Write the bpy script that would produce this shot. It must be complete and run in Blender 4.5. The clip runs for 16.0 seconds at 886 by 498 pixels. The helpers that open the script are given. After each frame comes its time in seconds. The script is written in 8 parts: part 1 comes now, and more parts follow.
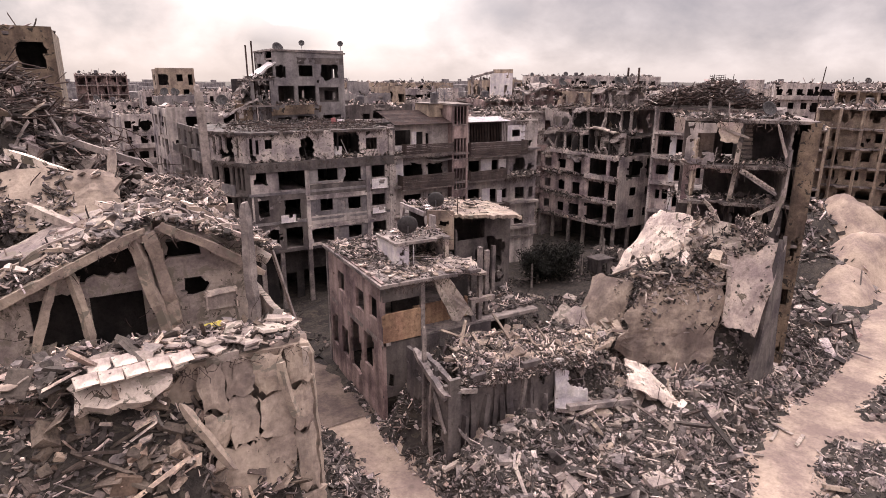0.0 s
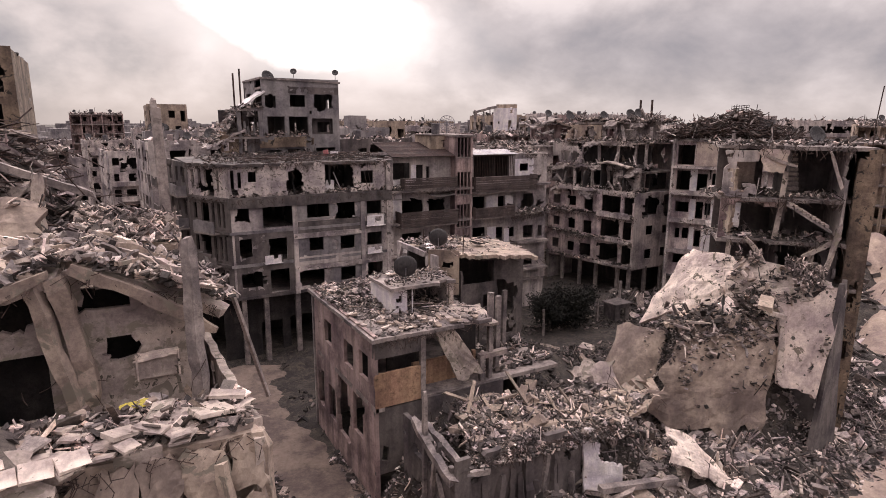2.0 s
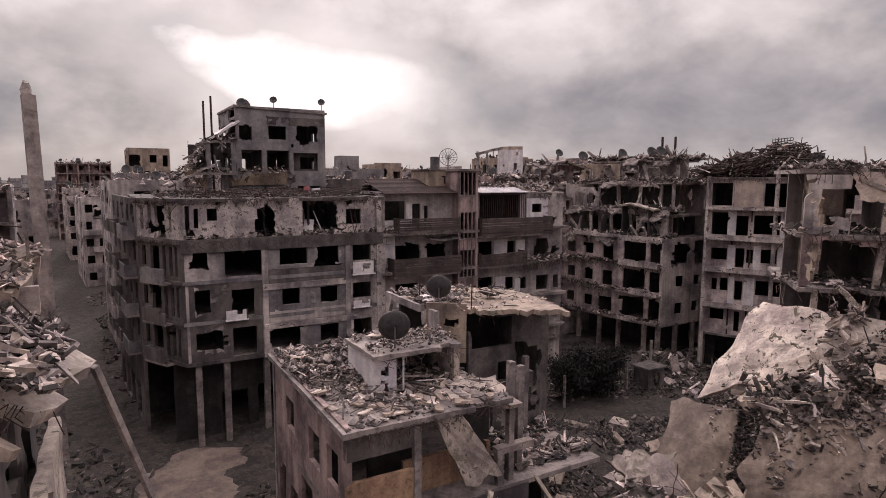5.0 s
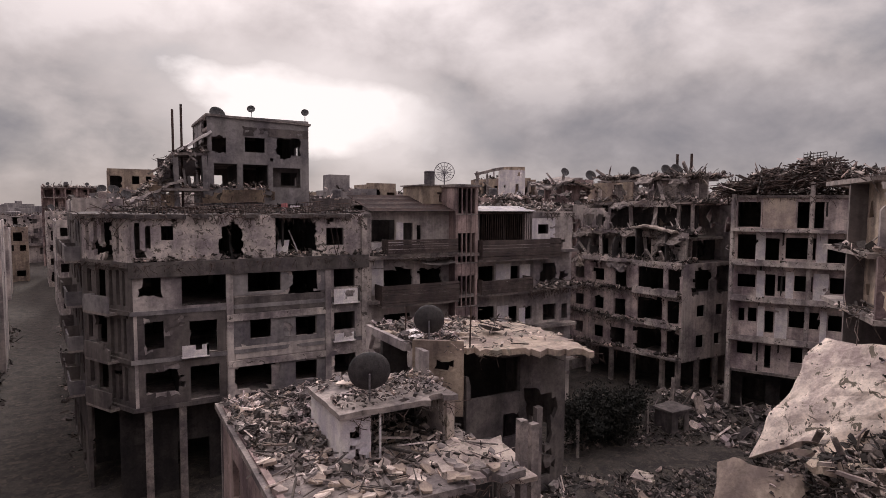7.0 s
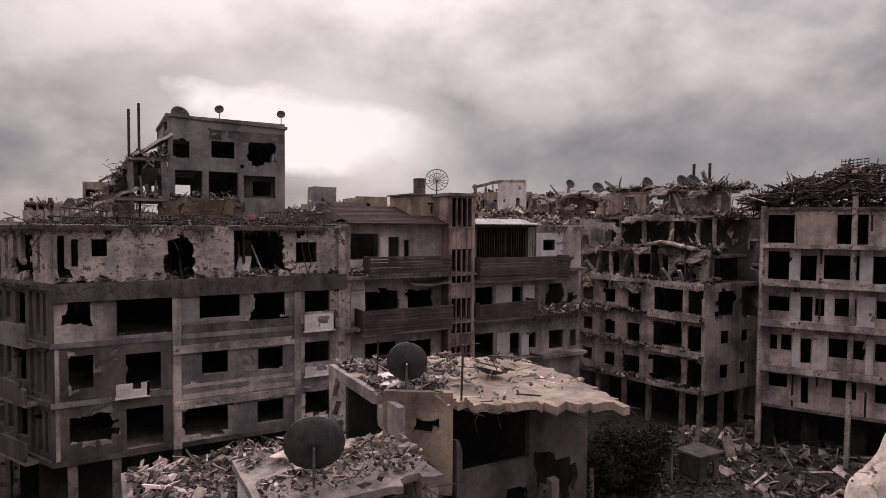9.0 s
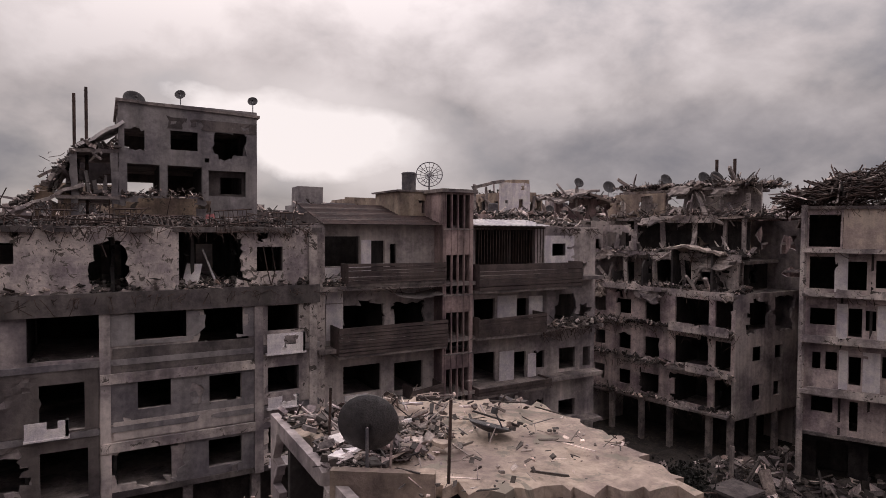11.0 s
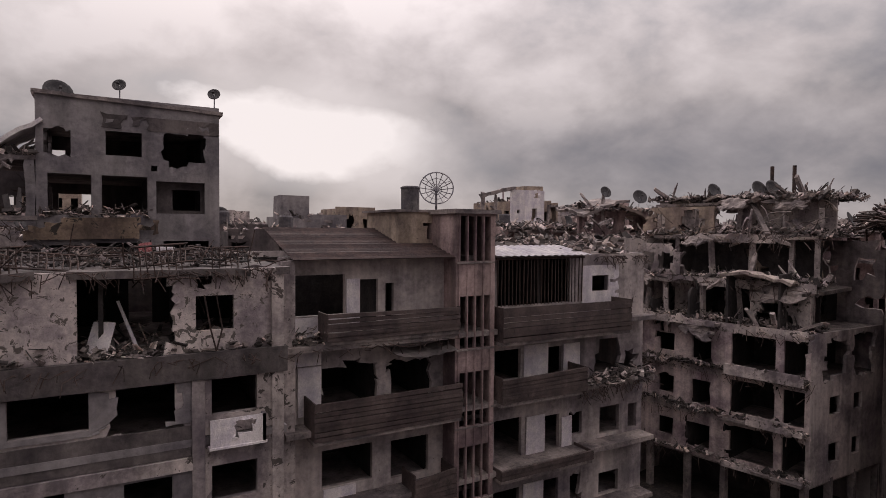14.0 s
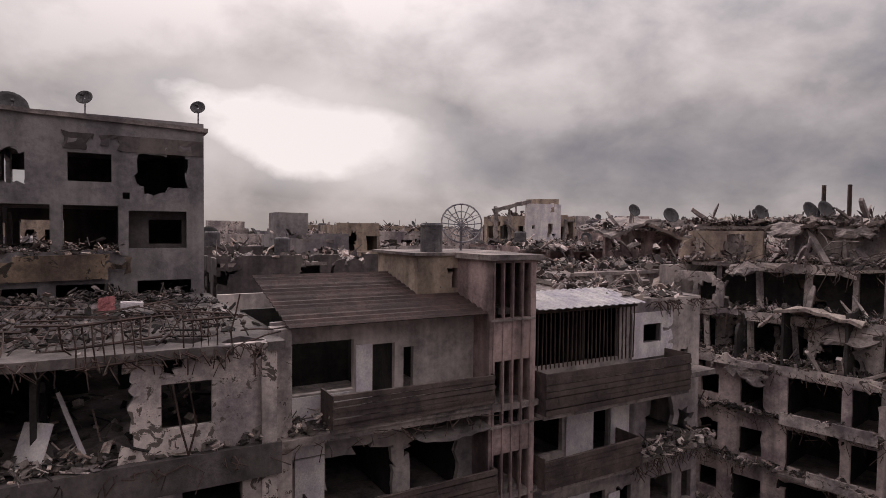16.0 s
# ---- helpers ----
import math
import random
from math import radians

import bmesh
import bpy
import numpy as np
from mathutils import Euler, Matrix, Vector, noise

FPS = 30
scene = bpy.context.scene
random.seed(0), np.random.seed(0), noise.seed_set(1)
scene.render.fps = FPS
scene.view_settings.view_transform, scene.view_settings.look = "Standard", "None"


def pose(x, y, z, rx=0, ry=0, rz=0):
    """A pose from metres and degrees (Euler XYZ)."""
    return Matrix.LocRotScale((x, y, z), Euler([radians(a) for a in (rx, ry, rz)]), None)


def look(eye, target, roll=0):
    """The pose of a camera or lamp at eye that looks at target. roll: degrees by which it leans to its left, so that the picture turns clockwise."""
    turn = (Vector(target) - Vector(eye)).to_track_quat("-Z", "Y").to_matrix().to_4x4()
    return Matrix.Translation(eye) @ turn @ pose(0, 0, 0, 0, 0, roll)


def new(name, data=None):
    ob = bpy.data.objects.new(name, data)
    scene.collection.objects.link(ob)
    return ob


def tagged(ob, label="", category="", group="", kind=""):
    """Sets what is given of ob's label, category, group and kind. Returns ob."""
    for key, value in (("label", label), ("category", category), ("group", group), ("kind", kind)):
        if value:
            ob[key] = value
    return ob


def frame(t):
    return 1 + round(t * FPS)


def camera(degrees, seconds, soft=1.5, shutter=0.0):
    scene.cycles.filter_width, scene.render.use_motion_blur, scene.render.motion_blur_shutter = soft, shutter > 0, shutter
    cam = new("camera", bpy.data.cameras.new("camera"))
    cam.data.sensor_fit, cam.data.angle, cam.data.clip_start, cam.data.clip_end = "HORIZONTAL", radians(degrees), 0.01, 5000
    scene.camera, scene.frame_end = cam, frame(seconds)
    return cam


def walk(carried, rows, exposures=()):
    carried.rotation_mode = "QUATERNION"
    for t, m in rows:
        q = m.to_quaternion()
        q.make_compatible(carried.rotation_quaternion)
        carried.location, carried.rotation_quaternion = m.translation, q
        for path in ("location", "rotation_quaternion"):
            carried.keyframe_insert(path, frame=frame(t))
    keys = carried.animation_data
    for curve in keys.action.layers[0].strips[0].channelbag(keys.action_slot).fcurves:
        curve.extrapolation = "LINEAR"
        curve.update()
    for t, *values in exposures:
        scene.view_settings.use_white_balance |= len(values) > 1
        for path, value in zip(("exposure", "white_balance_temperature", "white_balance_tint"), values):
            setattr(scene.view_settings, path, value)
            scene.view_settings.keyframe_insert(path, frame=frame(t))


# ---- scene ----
cam = camera(73.0, 16.0, soft=0.5)
METRES, EYE, TILT, LEAN, TURN = 50.0, 24.0, 0.0, 0.0, -29.5
ROWS = [
    (0.0, 0.0, 0.0, 0.0, 0.07, -15.99, -0.24),
    (0.5, -0.0013, 0.0275, -0.0066, 0.04, -15.11, -0.25),
    (1.0, -0.0023, 0.0596, -0.0142, 0.03, -14.08, -0.26),
    (1.5, -0.0038, 0.0924, -0.0217, 0.04, -13.09, -0.26),
    (2.0, -0.0052, 0.125, -0.0298, 0.05, -12.06, -0.24),
    (2.5, -0.0064, 0.1533, -0.0365, 0.04, -11.21, -0.25),
    (3.0, -0.0077, 0.1865, -0.044, 0.03, -10.21, -0.23),
    (3.5, -0.0084, 0.2201, -0.0514, 0.02, -9.25, -0.23),
    (4.0, -0.0089, 0.2535, -0.059, -0.01, -8.35, -0.22),
    (6.5, -0.004, 0.4099, -0.0883, -0.09, -4.86, -0.35),
    (7.0, -0.0016, 0.4428, -0.0918, -0.11, -4.18, -0.37),
    (7.5, 0.001, 0.4758, -0.0945, -0.14, -3.6, -0.4),
    (8.0, 0.004, 0.5089, -0.0967, -0.14, -3.15, -0.42),
    (8.5, 0.0063, 0.5376, -0.0988, -0.18, -2.79, -0.43),
    (9.0, 0.0091, 0.5709, -0.1014, -0.21, -2.39, -0.44),
    (11.5, 0.0195, 0.727, -0.1063, -0.13, -1.89, -0.36),
    (12.0, 0.0183, 0.7595, -0.1023, -0.16, -1.9, -0.38),
    (12.5, 0.0159, 0.7907, -0.097, -0.21, -1.89, -0.38),
    (13.0, 0.0131, 0.8206, -0.0906, -0.27, -1.9, -0.4),
    (13.5, 0.0103, 0.8451, -0.0845, -0.29, -1.88, -0.4),
    (14.0, 0.0058, 0.8735, -0.076, -0.35, -1.9, -0.46),
    (14.5, 0.0009, 0.9008, -0.0666, -0.38, -1.94, -0.5),
    (15.0, -0.0054, 0.9276, -0.0571, -0.48, -1.92, -0.52),
    (15.5, -0.0111, 0.9498, -0.0486, -0.5, -1.93, -0.54),
    (16.0, -0.0182, 0.9752, -0.0387, -0.55, -1.98, -0.61),
]
walk(cam, [(t, pose(0, 0, EYE, TILT, LEAN, TURN) @ pose(METRES * x, METRES * y, METRES * z, 90 + pitch, roll, yaw)) for t, x, y, z, yaw, pitch, roll in ROWS],
     exposures=[(0.0, 0.66, 6900, 19.0), (2.0, 0.3, 6850, 18.5), (4.0, 0.02, 6780, 18.5), (7.0, -0.24, 6720, 17.5), (12.0, -0.42, 6680, 17.0), (16.0, -0.45, 6680, 17.0)])

# ---- world and light ----
SUN_AZ, SUN_EL = 8.0, 30.0
sun_way = Vector((math.sin(radians(SUN_AZ)) * math.cos(radians(SUN_EL)), math.cos(radians(SUN_AZ)) * math.cos(radians(SUN_EL)), math.sin(radians(SUN_EL))))
sun = new("sun", bpy.data.lights.new("sun", "SUN"))
sun.data.energy, sun.data.angle, sun.data.color = 1.5, radians(12), (1.0, 0.93, 0.86)
sun.matrix_world = look(sun_way * 100, (0, 0, 0))


def link_nodes(tree):
    """Short helpers to add a node and to wire values into it."""
    def add(kind, ins=None, operation="", data_type="", blend_type=""):
        n = tree.nodes.new(kind)
        if operation:
            n.operation = operation
        if data_type:
            n.data_type = data_type
        if blend_type:
            n.blend_type = blend_type
        for k, v in (ins or {}).items():
            if isinstance(v, bpy.types.NodeSocket):
                tree.links.new(v, n.inputs[k])
            else:
                n.inputs[k].default_value = v
        return n
    return add


def ramp_of(add, fac, stops):
    r = add("ShaderNodeValToRGB", {0: fac})
    els = r.color_ramp.elements
    while len(els) < len(stops):
        els.new(0.5)
    for e, (p, c) in zip(els, stops):
        e.position = p
        e.color = (c, c, c, 1) if isinstance(c, float) else (*c, 1)
    return r.outputs[0]


def make_world():
    w = bpy.data.worlds.new("overcast_sky")
    scene.world = w
    w.use_nodes = True
    tree = w.node_tree
    tree.nodes.clear()
    add = link_nodes(tree)
    d = add("ShaderNodeTexCoord").outputs["Generated"]
    xyz = add("ShaderNodeSeparateXYZ", {0: d})
    z = add("ShaderNodeMath", {0: xyz.outputs[2], 1: 0.0}, operation="MAXIMUM").outputs[0]
    zz = add("ShaderNodeMath", {0: z, 1: 0.42}, operation="ADD").outputs[0]
    # the cloud layer is a flat sheet overhead, so that it narrows toward the horizon
    flat = add("ShaderNodeVectorMath", {0: d, 1: add("ShaderNodeCombineXYZ", {0: zz, 1: zz, 2: 1.0}).outputs[0]}, operation="DIVIDE").outputs[0]
    flat = add("ShaderNodeVectorMath", {0: flat, 1: (0.5, 0.5, 0.0)}, operation="MULTIPLY").outputs[0]
    flat = add("ShaderNodeVectorMath", {0: d, 1: (0.8, 0.8, 2.0), 2: flat}, operation="MULTIPLY_ADD").outputs[0]
    big = add("ShaderNodeTexNoise", {"Vector": flat, "Scale": 3.0, "Detail": 9.0, "Roughness": 0.54, "Distortion": 0.12}).outputs[0]
    low = add("ShaderNodeTexNoise", {"Vector": flat, "Scale": 1.25, "Detail": 3.0, "Roughness": 0.5}).outputs[0]
    mixn = add("ShaderNodeMath", {0: big, 1: add("ShaderNodeMath", {0: low, 1: 0.9}, operation="MULTIPLY").outputs[0]}, operation="ADD").outputs[0]
    mixn = add("ShaderNodeMath", {0: mixn, 1: 0.73}, operation="MULTIPLY").outputs[0]
    cloud = ramp_of(add, mixn, [(0.52, (0.33, 0.33, 0.365)), (0.60, (0.49, 0.475, 0.485)), (0.675, (0.67, 0.63, 0.625)), (0.80, (0.92, 0.87, 0.86))])
    # thin bright cloud in front of the low sun
    az, el = radians(17.6), radians(8.4)
    gap = Vector((math.sin(az) * math.cos(el), math.cos(az) * math.cos(el), math.sin(el)))
    side = Vector((math.cos(az), -math.sin(az), 0))
    off = add("ShaderNodeVectorMath", {0: d, 1: gap}, operation="SUBTRACT").outputs[0]
    a = add("ShaderNodeVectorMath", {0: off, 1: side / 0.19}, operation="DOT_PRODUCT").outputs["Value"]
    tilt = add("ShaderNodeMath", {0: a, 1: 0.024}, operation="MULTIPLY").outputs[0]
    b0 = add("ShaderNodeVectorMath", {0: off, 1: (0, 0, 1)}, operation="DOT_PRODUCT").outputs["Value"]
    b = add("ShaderNodeMath", {0: add("ShaderNodeMath", {0: b0, 1: tilt}, operation="ADD").outputs[0], 1: 0.058}, operation="DIVIDE").outputs[0]
    rr = add("ShaderNodeMath", {0: add("ShaderNodeMath", {0: a, 1: a}, operation="MULTIPLY").outputs[0],
                                1: add("ShaderNodeMath", {0: b, 1: b}, operation="MULTIPLY").outputs[0]}, operation="ADD").outputs[0]
    rr = add("ShaderNodeMath", {0: rr, 1: add("ShaderNodeMath", {0: big, 1: 4.2, 2: -1.86}, operation="MULTIPLY_ADD").outputs[0]}, operation="ADD").outputs[0]
    bright = ramp_of(add, add("ShaderNodeMath", {0: rr, 1: 0.25}, operation="MULTIPLY").outputs[0], [(0.22, 1.0), (0.31, 0.7), (0.42, 0.25), (0.8, 0.0)])
    ahead = add("ShaderNodeVectorMath", {0: d, 1: gap}, operation="DOT_PRODUCT").outputs["Value"]
    bright = add("ShaderNodeMath", {0: bright, 1: add("ShaderNodeMath", {0: ahead, 1: 0.0}, operation="GREATER_THAN").outputs[0]}, operation="MULTIPLY").outputs[0]
    lit = add("ShaderNodeMix", {0: bright, 6: cloud, 7: (1.45, 1.4, 1.37, 1)}, data_type="RGBA").outputs[2]
    # a heavy bank of cloud low in the north-east
    baz, bel = radians(50.0), radians(6.0)
    bank = Vector((math.sin(baz) * math.cos(bel), math.cos(baz) * math.cos(bel), math.sin(bel)))
    bo = add("ShaderNodeVectorMath", {0: d, 1: bank}, operation="SUBTRACT").outputs[0]
    ba = add("ShaderNodeVectorMath", {0: bo, 1: Vector((math.cos(baz), -math.sin(baz), 0)) / 0.36}, operation="DOT_PRODUCT").outputs["Value"]
    bb = add("ShaderNodeVectorMath", {0: bo, 1: (0, 0, 1 / 0.085)}, operation="DOT_PRODUCT").outputs["Value"]
    br = add("ShaderNodeMath", {0: ba, 1: ba}, operation="MULTIPLY").outputs[0]
    br = add("ShaderNodeMath", {0: bb, 1: bb, 2: br}, operation="MULTIPLY_ADD").outputs[0]
    br = add("ShaderNodeMath", {0: big, 1: 2.6, 2: br}, operation="MULTIPLY_ADD").outputs[0]
    bf = ramp_of(add, add("ShaderNodeMath", {0: br, 1: 0.25}, operation="MULTIPLY").outputs[0], [(0.25, 0.68), (0.45, 0.42), (0.75, 0.0)])
    toward = add("ShaderNodeVectorMath", {0: d, 1: bank}, operation="DOT_PRODUCT").outputs["Value"]
    bf = add("ShaderNodeMath", {0: bf, 1: add("ShaderNodeMath", {0: toward, 1: 0.5}, operation="GREATER_THAN").outputs[0]}, operation="MULTIPLY").outputs[0]
    lit = add("ShaderNodeMix", {0: bf, 6: lit, 7: (0.25, 0.255, 0.30, 1)}, data_type="RGBA").outputs[2]
    # pale haze along the horizon
    haze = ramp_of(add, z, [(0.0, 0.7), (0.03, 0.25), (0.08, 0.0)])
    hazed = add("ShaderNodeMix", {0: haze, 6: lit, 7: (0.50, 0.47, 0.462, 1)}, data_type="RGBA").outputs[2]
    sky = add("ShaderNodeTexSky")
    sky.sky_type, sky.sun_disc, sky.sun_elevation, sky.sun_rotation = "NISHITA", False, radians(SUN_EL), radians(SUN_AZ)
    clear = add("ShaderNodeVectorMath", {0: sky.outputs[0], 1: (0.05, 0.05, 0.05)}, operation="MULTIPLY").outputs[0]
    both = add("ShaderNodeMix", {0: 0.93, 6: clear, 7: hazed}, data_type="RGBA").outputs[2]
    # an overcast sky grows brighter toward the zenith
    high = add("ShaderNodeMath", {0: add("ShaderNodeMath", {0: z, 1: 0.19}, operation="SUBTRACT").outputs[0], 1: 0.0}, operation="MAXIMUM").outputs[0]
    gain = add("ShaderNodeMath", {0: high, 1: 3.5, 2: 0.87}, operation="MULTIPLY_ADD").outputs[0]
    # unseen sky away from the veiled sun is dimmed, to darken the facades
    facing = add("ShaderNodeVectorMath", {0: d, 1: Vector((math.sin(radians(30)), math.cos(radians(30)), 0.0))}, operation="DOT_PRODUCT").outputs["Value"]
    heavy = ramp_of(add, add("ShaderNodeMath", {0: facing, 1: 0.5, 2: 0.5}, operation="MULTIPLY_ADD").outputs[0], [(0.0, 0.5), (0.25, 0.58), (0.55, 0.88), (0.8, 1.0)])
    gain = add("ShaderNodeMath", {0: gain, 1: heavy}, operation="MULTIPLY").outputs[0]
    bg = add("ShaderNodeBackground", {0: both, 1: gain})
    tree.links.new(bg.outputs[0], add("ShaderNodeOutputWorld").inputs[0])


make_world()

# ---- materials ----


def surf(name, dark, light, scale=0.5, rough=0.9, bump=0.35, streak=0.0, pock=0.0, island=0.0, metal=0.0, patch=None, mottle=1.0, flake=None):
    """A worn surface: two tones in large patches, fine grain, run-down streaks, shrapnel pocks, a tone of its own for each piece."""
    m = bpy.data.materials.new(name)
    m.use_nodes = True
    tree = m.node_tree
    tree.nodes.clear()
    add = link_nodes(tree)
    dark, light = (dark[0], dark[1] * 0.95, dark[2] * 1.16), (light[0], light[1] * 0.97, light[2] * 1.03)
    co = add("ShaderNodeTexCoord").outputs["Object"]
    big = add("ShaderNodeTexNoise", {"Vector": co, "Scale": scale, "Detail": 7.0, "Roughness": 0.66}).outputs[0]
    fine = add("ShaderNodeTexNoise", {"Vector": co, "Scale": scale * 16, "Detail": 5.0, "Roughness": 0.65}).outputs[0]
    f = ramp_of(add, big, [(0.38, 0.0), (0.47, 0.35), (0.54, 0.75), (0.62, 1.0)])
    col = add("ShaderNodeMix", {0: f, 6: (*dark, 1), 7: (*light, 1)}, data_type="RGBA").outputs[2]
    mid = add("ShaderNodeTexNoise", {"Vector": co, "Scale": scale * 4.3, "Detail": 6.0, "Roughness": 0.7, "Distortion": 0.5}).outputs[0]
    g = ramp_of(add, mid, [(0.30, 1 - 0.62 * mottle), (0.45, 1 - 0.1 * mottle), (0.58, 1 + 0.05 * mottle), (0.72, 1 + 0.45 * mottle)])
    col = add("ShaderNodeMix", {0: 1.0, 6: col, 7: g}, data_type="RGBA", blend_type="MULTIPLY").outputs[2]
    g = ramp_of(add, fine, [(0.25, 0.62), (0.5, 0.98), (0.75, 1.25)] if island else [(0.25, 0.84), (0.5, 1.0), (0.75, 1.1)])
    col = add("ShaderNodeMix", {0: 1.0, 6: col, 7: g}, data_type="RGBA", blend_type="MULTIPLY").outputs[2]
    if patch:
        pn = add("ShaderNodeTexNoise", {"Vector": co, "Scale": scale * 2.6, "Detail": 4.0, "Roughness": 0.7, "Distortion": 0.6}).outputs[0]
        pf = ramp_of(add, pn, [(0.55, 0.0), (0.6, 1.0)])
        col = add("ShaderNodeMix", {0: pf, 6: col, 7: (*patch, 1)}, data_type="RGBA").outputs[2]
    if flake:
        fcol, fscale, fcut = flake
        fn = add("ShaderNodeTexNoise", {"Vector": co, "Scale": fscale, "Detail": 4.0, "Roughness": 0.72, "Distortion": 0.9}).outputs[0]
        fz = add("ShaderNodeMath", {0: big, 1: 0.35, 2: fn}, operation="MULTIPLY_ADD").outputs[0]
        ff = ramp_of(add, fz, [(fcut, 0.0), (fcut + 0.025, 1.0)])
        col = add("ShaderNodeMix", {0: ff, 6: col, 7: (*fcol, 1)}, data_type="RGBA").outputs[2]
    if streak:
        mp = add("ShaderNodeMapping", {"Vector": co, "Scale": (1.3, 1.3, 0.11)}).outputs[0]
        sn = add("ShaderNodeTexNoise", {"Vector": mp, "Scale": 1.0, "Detail": 3.0, "Roughness": 0.55}).outputs[0]
        sf = ramp_of(add, sn, [(0.35, 1.0 - streak), (0.6, 1.0)])
        col = add("ShaderNodeMix", {0: 1.0, 6: col, 7: sf}, data_type="RGBA", blend_type="MULTIPLY").outputs[2]
    if island:
        rv = add("ShaderNodeNewGeometry").outputs["Random Per Island"]
        iv = ramp_of(add, rv, [(0.0, 1.0 - island), (0.45, 1.0 - 0.8 * island), (0.68, 0.85), (0.86, 1.0 + 0.8 * island), (1.0, 1.0 + 2.2 * island)])
        col = add("ShaderNodeMix", {0: 1.0, 6: col, 7: iv}, data_type="RGBA", blend_type="MULTIPLY").outputs[2]
        hv = add("ShaderNodeMath", {0: add("ShaderNodeMath", {0: rv, 1: 37.0}, operation="MULTIPLY").outputs[0]}, operation="FRACT").outputs[0]
        hue = ramp_of(add, hv, [(0.0, (1.05, 0.92, 0.86)), (0.15, (1.0, 0.97, 0.94)), (0.8, (0.97, 0.98, 1.0)), (1.0, (1.03, 0.97, 0.90))])
        col = add("ShaderNodeMix", {0: 1.0, 6: col, 7: hue}, data_type="RGBA", blend_type="MULTIPLY").outputs[2]
    height = add("ShaderNodeMath", {0: mid, 1: 2.0, 2: fine}, operation="MULTIPLY_ADD").outputs[0]
    if pock:
        v = add("ShaderNodeTexVoronoi", {"Vector": co, "Scale": 2.9, "Randomness": 1.0})
        own = add("ShaderNodeSeparateColor", {0: v.outputs["Color"]}).outputs[0]
        lim = add("ShaderNodeMath", {0: big, 1: 0.5 * pock}, operation="MULTIPLY").outputs[0]
        lim = add("ShaderNodeMath", {0: lim, 1: add("ShaderNodeMath", {0: own, 1: 2.5}, operation="POWER").outputs[0]}, operation="MULTIPLY").outputs[0]
        hole = add("ShaderNodeMath", {0: v.outputs["Distance"], 1: lim}, operation="LESS_THAN").outputs[0]
        col = add("ShaderNodeMix", {0: hole, 6: col, 7: (0.07, 0.06, 0.055, 1)}, data_type="RGBA").outputs[2]
        height = add("ShaderNodeMath", {0: height, 1: hole}, operation="SUBTRACT").outputs[0]
    bp = add("ShaderNodeBump", {"Strength": bump, "Distance": 0.06, "Height": height})
    sh = add("ShaderNodeBsdfPrincipled", {"Base Color": col, "Roughness": rough, "Metallic": metal, "Normal": bp.outputs[0]})
    tree.links.new(sh.outputs[0], add("ShaderNodeOutputMaterial").inputs[0])
    return m


PLASTER = surf("grey_plaster", (0.196, 0.172, 0.158), (0.650, 0.582, 0.523), 0.22, streak=0.4, pock=0.3, mottle=0.42)
PLASTER_ASH = surf("ash_grey_plaster", (0.135, 0.125, 0.118), (0.330, 0.308, 0.292), 0.25, streak=0.3, pock=0.2, mottle=0.35)
PLASTER_SCAR = surf("scarred_plaster", (0.290, 0.252, 0.226), (0.730, 0.650, 0.580), 0.5, streak=0.3, mottle=0.35, flake=((0.15, 0.127, 0.115), 2.7, 0.75))
# used for smoke stains, and for walls whose shade is put into the colour
PLASTER_SOOT_SHADE = surf("smoked_shaded_plaster", (0.062, 0.052, 0.048), (0.185, 0.160, 0.146), 0.2, streak=0.4, pock=0.15, mottle=0.45)
PLASTER_PALE = surf("pale_plaster", (0.242, 0.210, 0.185), (0.720, 0.642, 0.570), 0.4, streak=0.4, pock=0.4, mottle=0.5, flake=((0.12, 0.10, 0.092), 1.7, 0.77))
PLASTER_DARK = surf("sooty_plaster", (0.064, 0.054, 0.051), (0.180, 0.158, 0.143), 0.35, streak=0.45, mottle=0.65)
PLASTER_WARM = surf("sand_plaster", (0.240, 0.188, 0.136), (0.464, 0.376, 0.280), 0.45, streak=0.4, pock=0.3, mottle=0.65)
PLASTER_ROSE = surf("rose_plaster", (0.165, 0.115, 0.104), (0.483, 0.366, 0.328), 0.35, streak=0.45, pock=0.3, mottle=0.5)
PLASTER_BLUSH = surf("blush_plaster", (0.284, 0.226, 0.206), (0.736, 0.627, 0.564), 0.4, streak=0.4, pock=0.4, mottle=0.45)
CREAM = surf("cream_paint", (0.430, 0.345, 0.270), (0.660, 0.555, 0.445), 0.6, streak=0.25, mottle=0.3)
MUD = surf("trodden_mud", (0.105, 0.081, 0.062), (0.235, 0.184, 0.147), 0.3, bump=0.25, mottle=0.6)
PEACH = surf("peach_paint", (0.340, 0.204, 0.119), (0.527, 0.348, 0.212), 0.7, streak=0.4)
WHITE = surf("white_paint", (0.660, 0.625, 0.570), (0.880, 0.840, 0.780), 1.0, rough=0.7, streak=0.2, mottle=0.3)
CONCRETE = surf("bare_concrete", (0.120, 0.105, 0.091), (0.345, 0.300, 0.266), 0.5, pock=0.2)
CONCRETE_PALE = surf("dusty_concrete", (0.239, 0.200, 0.163), (0.540, 0.465, 0.388), 0.45, pock=0.6, mottle=0.6, patch=(0.24, 0.205, 0.175), flake=((0.10, 0.085, 0.07), 2.2, 0.80))
CONCRETE_TAN = surf("earthy_concrete", (0.220, 0.175, 0.130), (0.440, 0.360, 0.278), 0.45, pock=0.5, mottle=0.6, patch=(0.21, 0.18, 0.15))
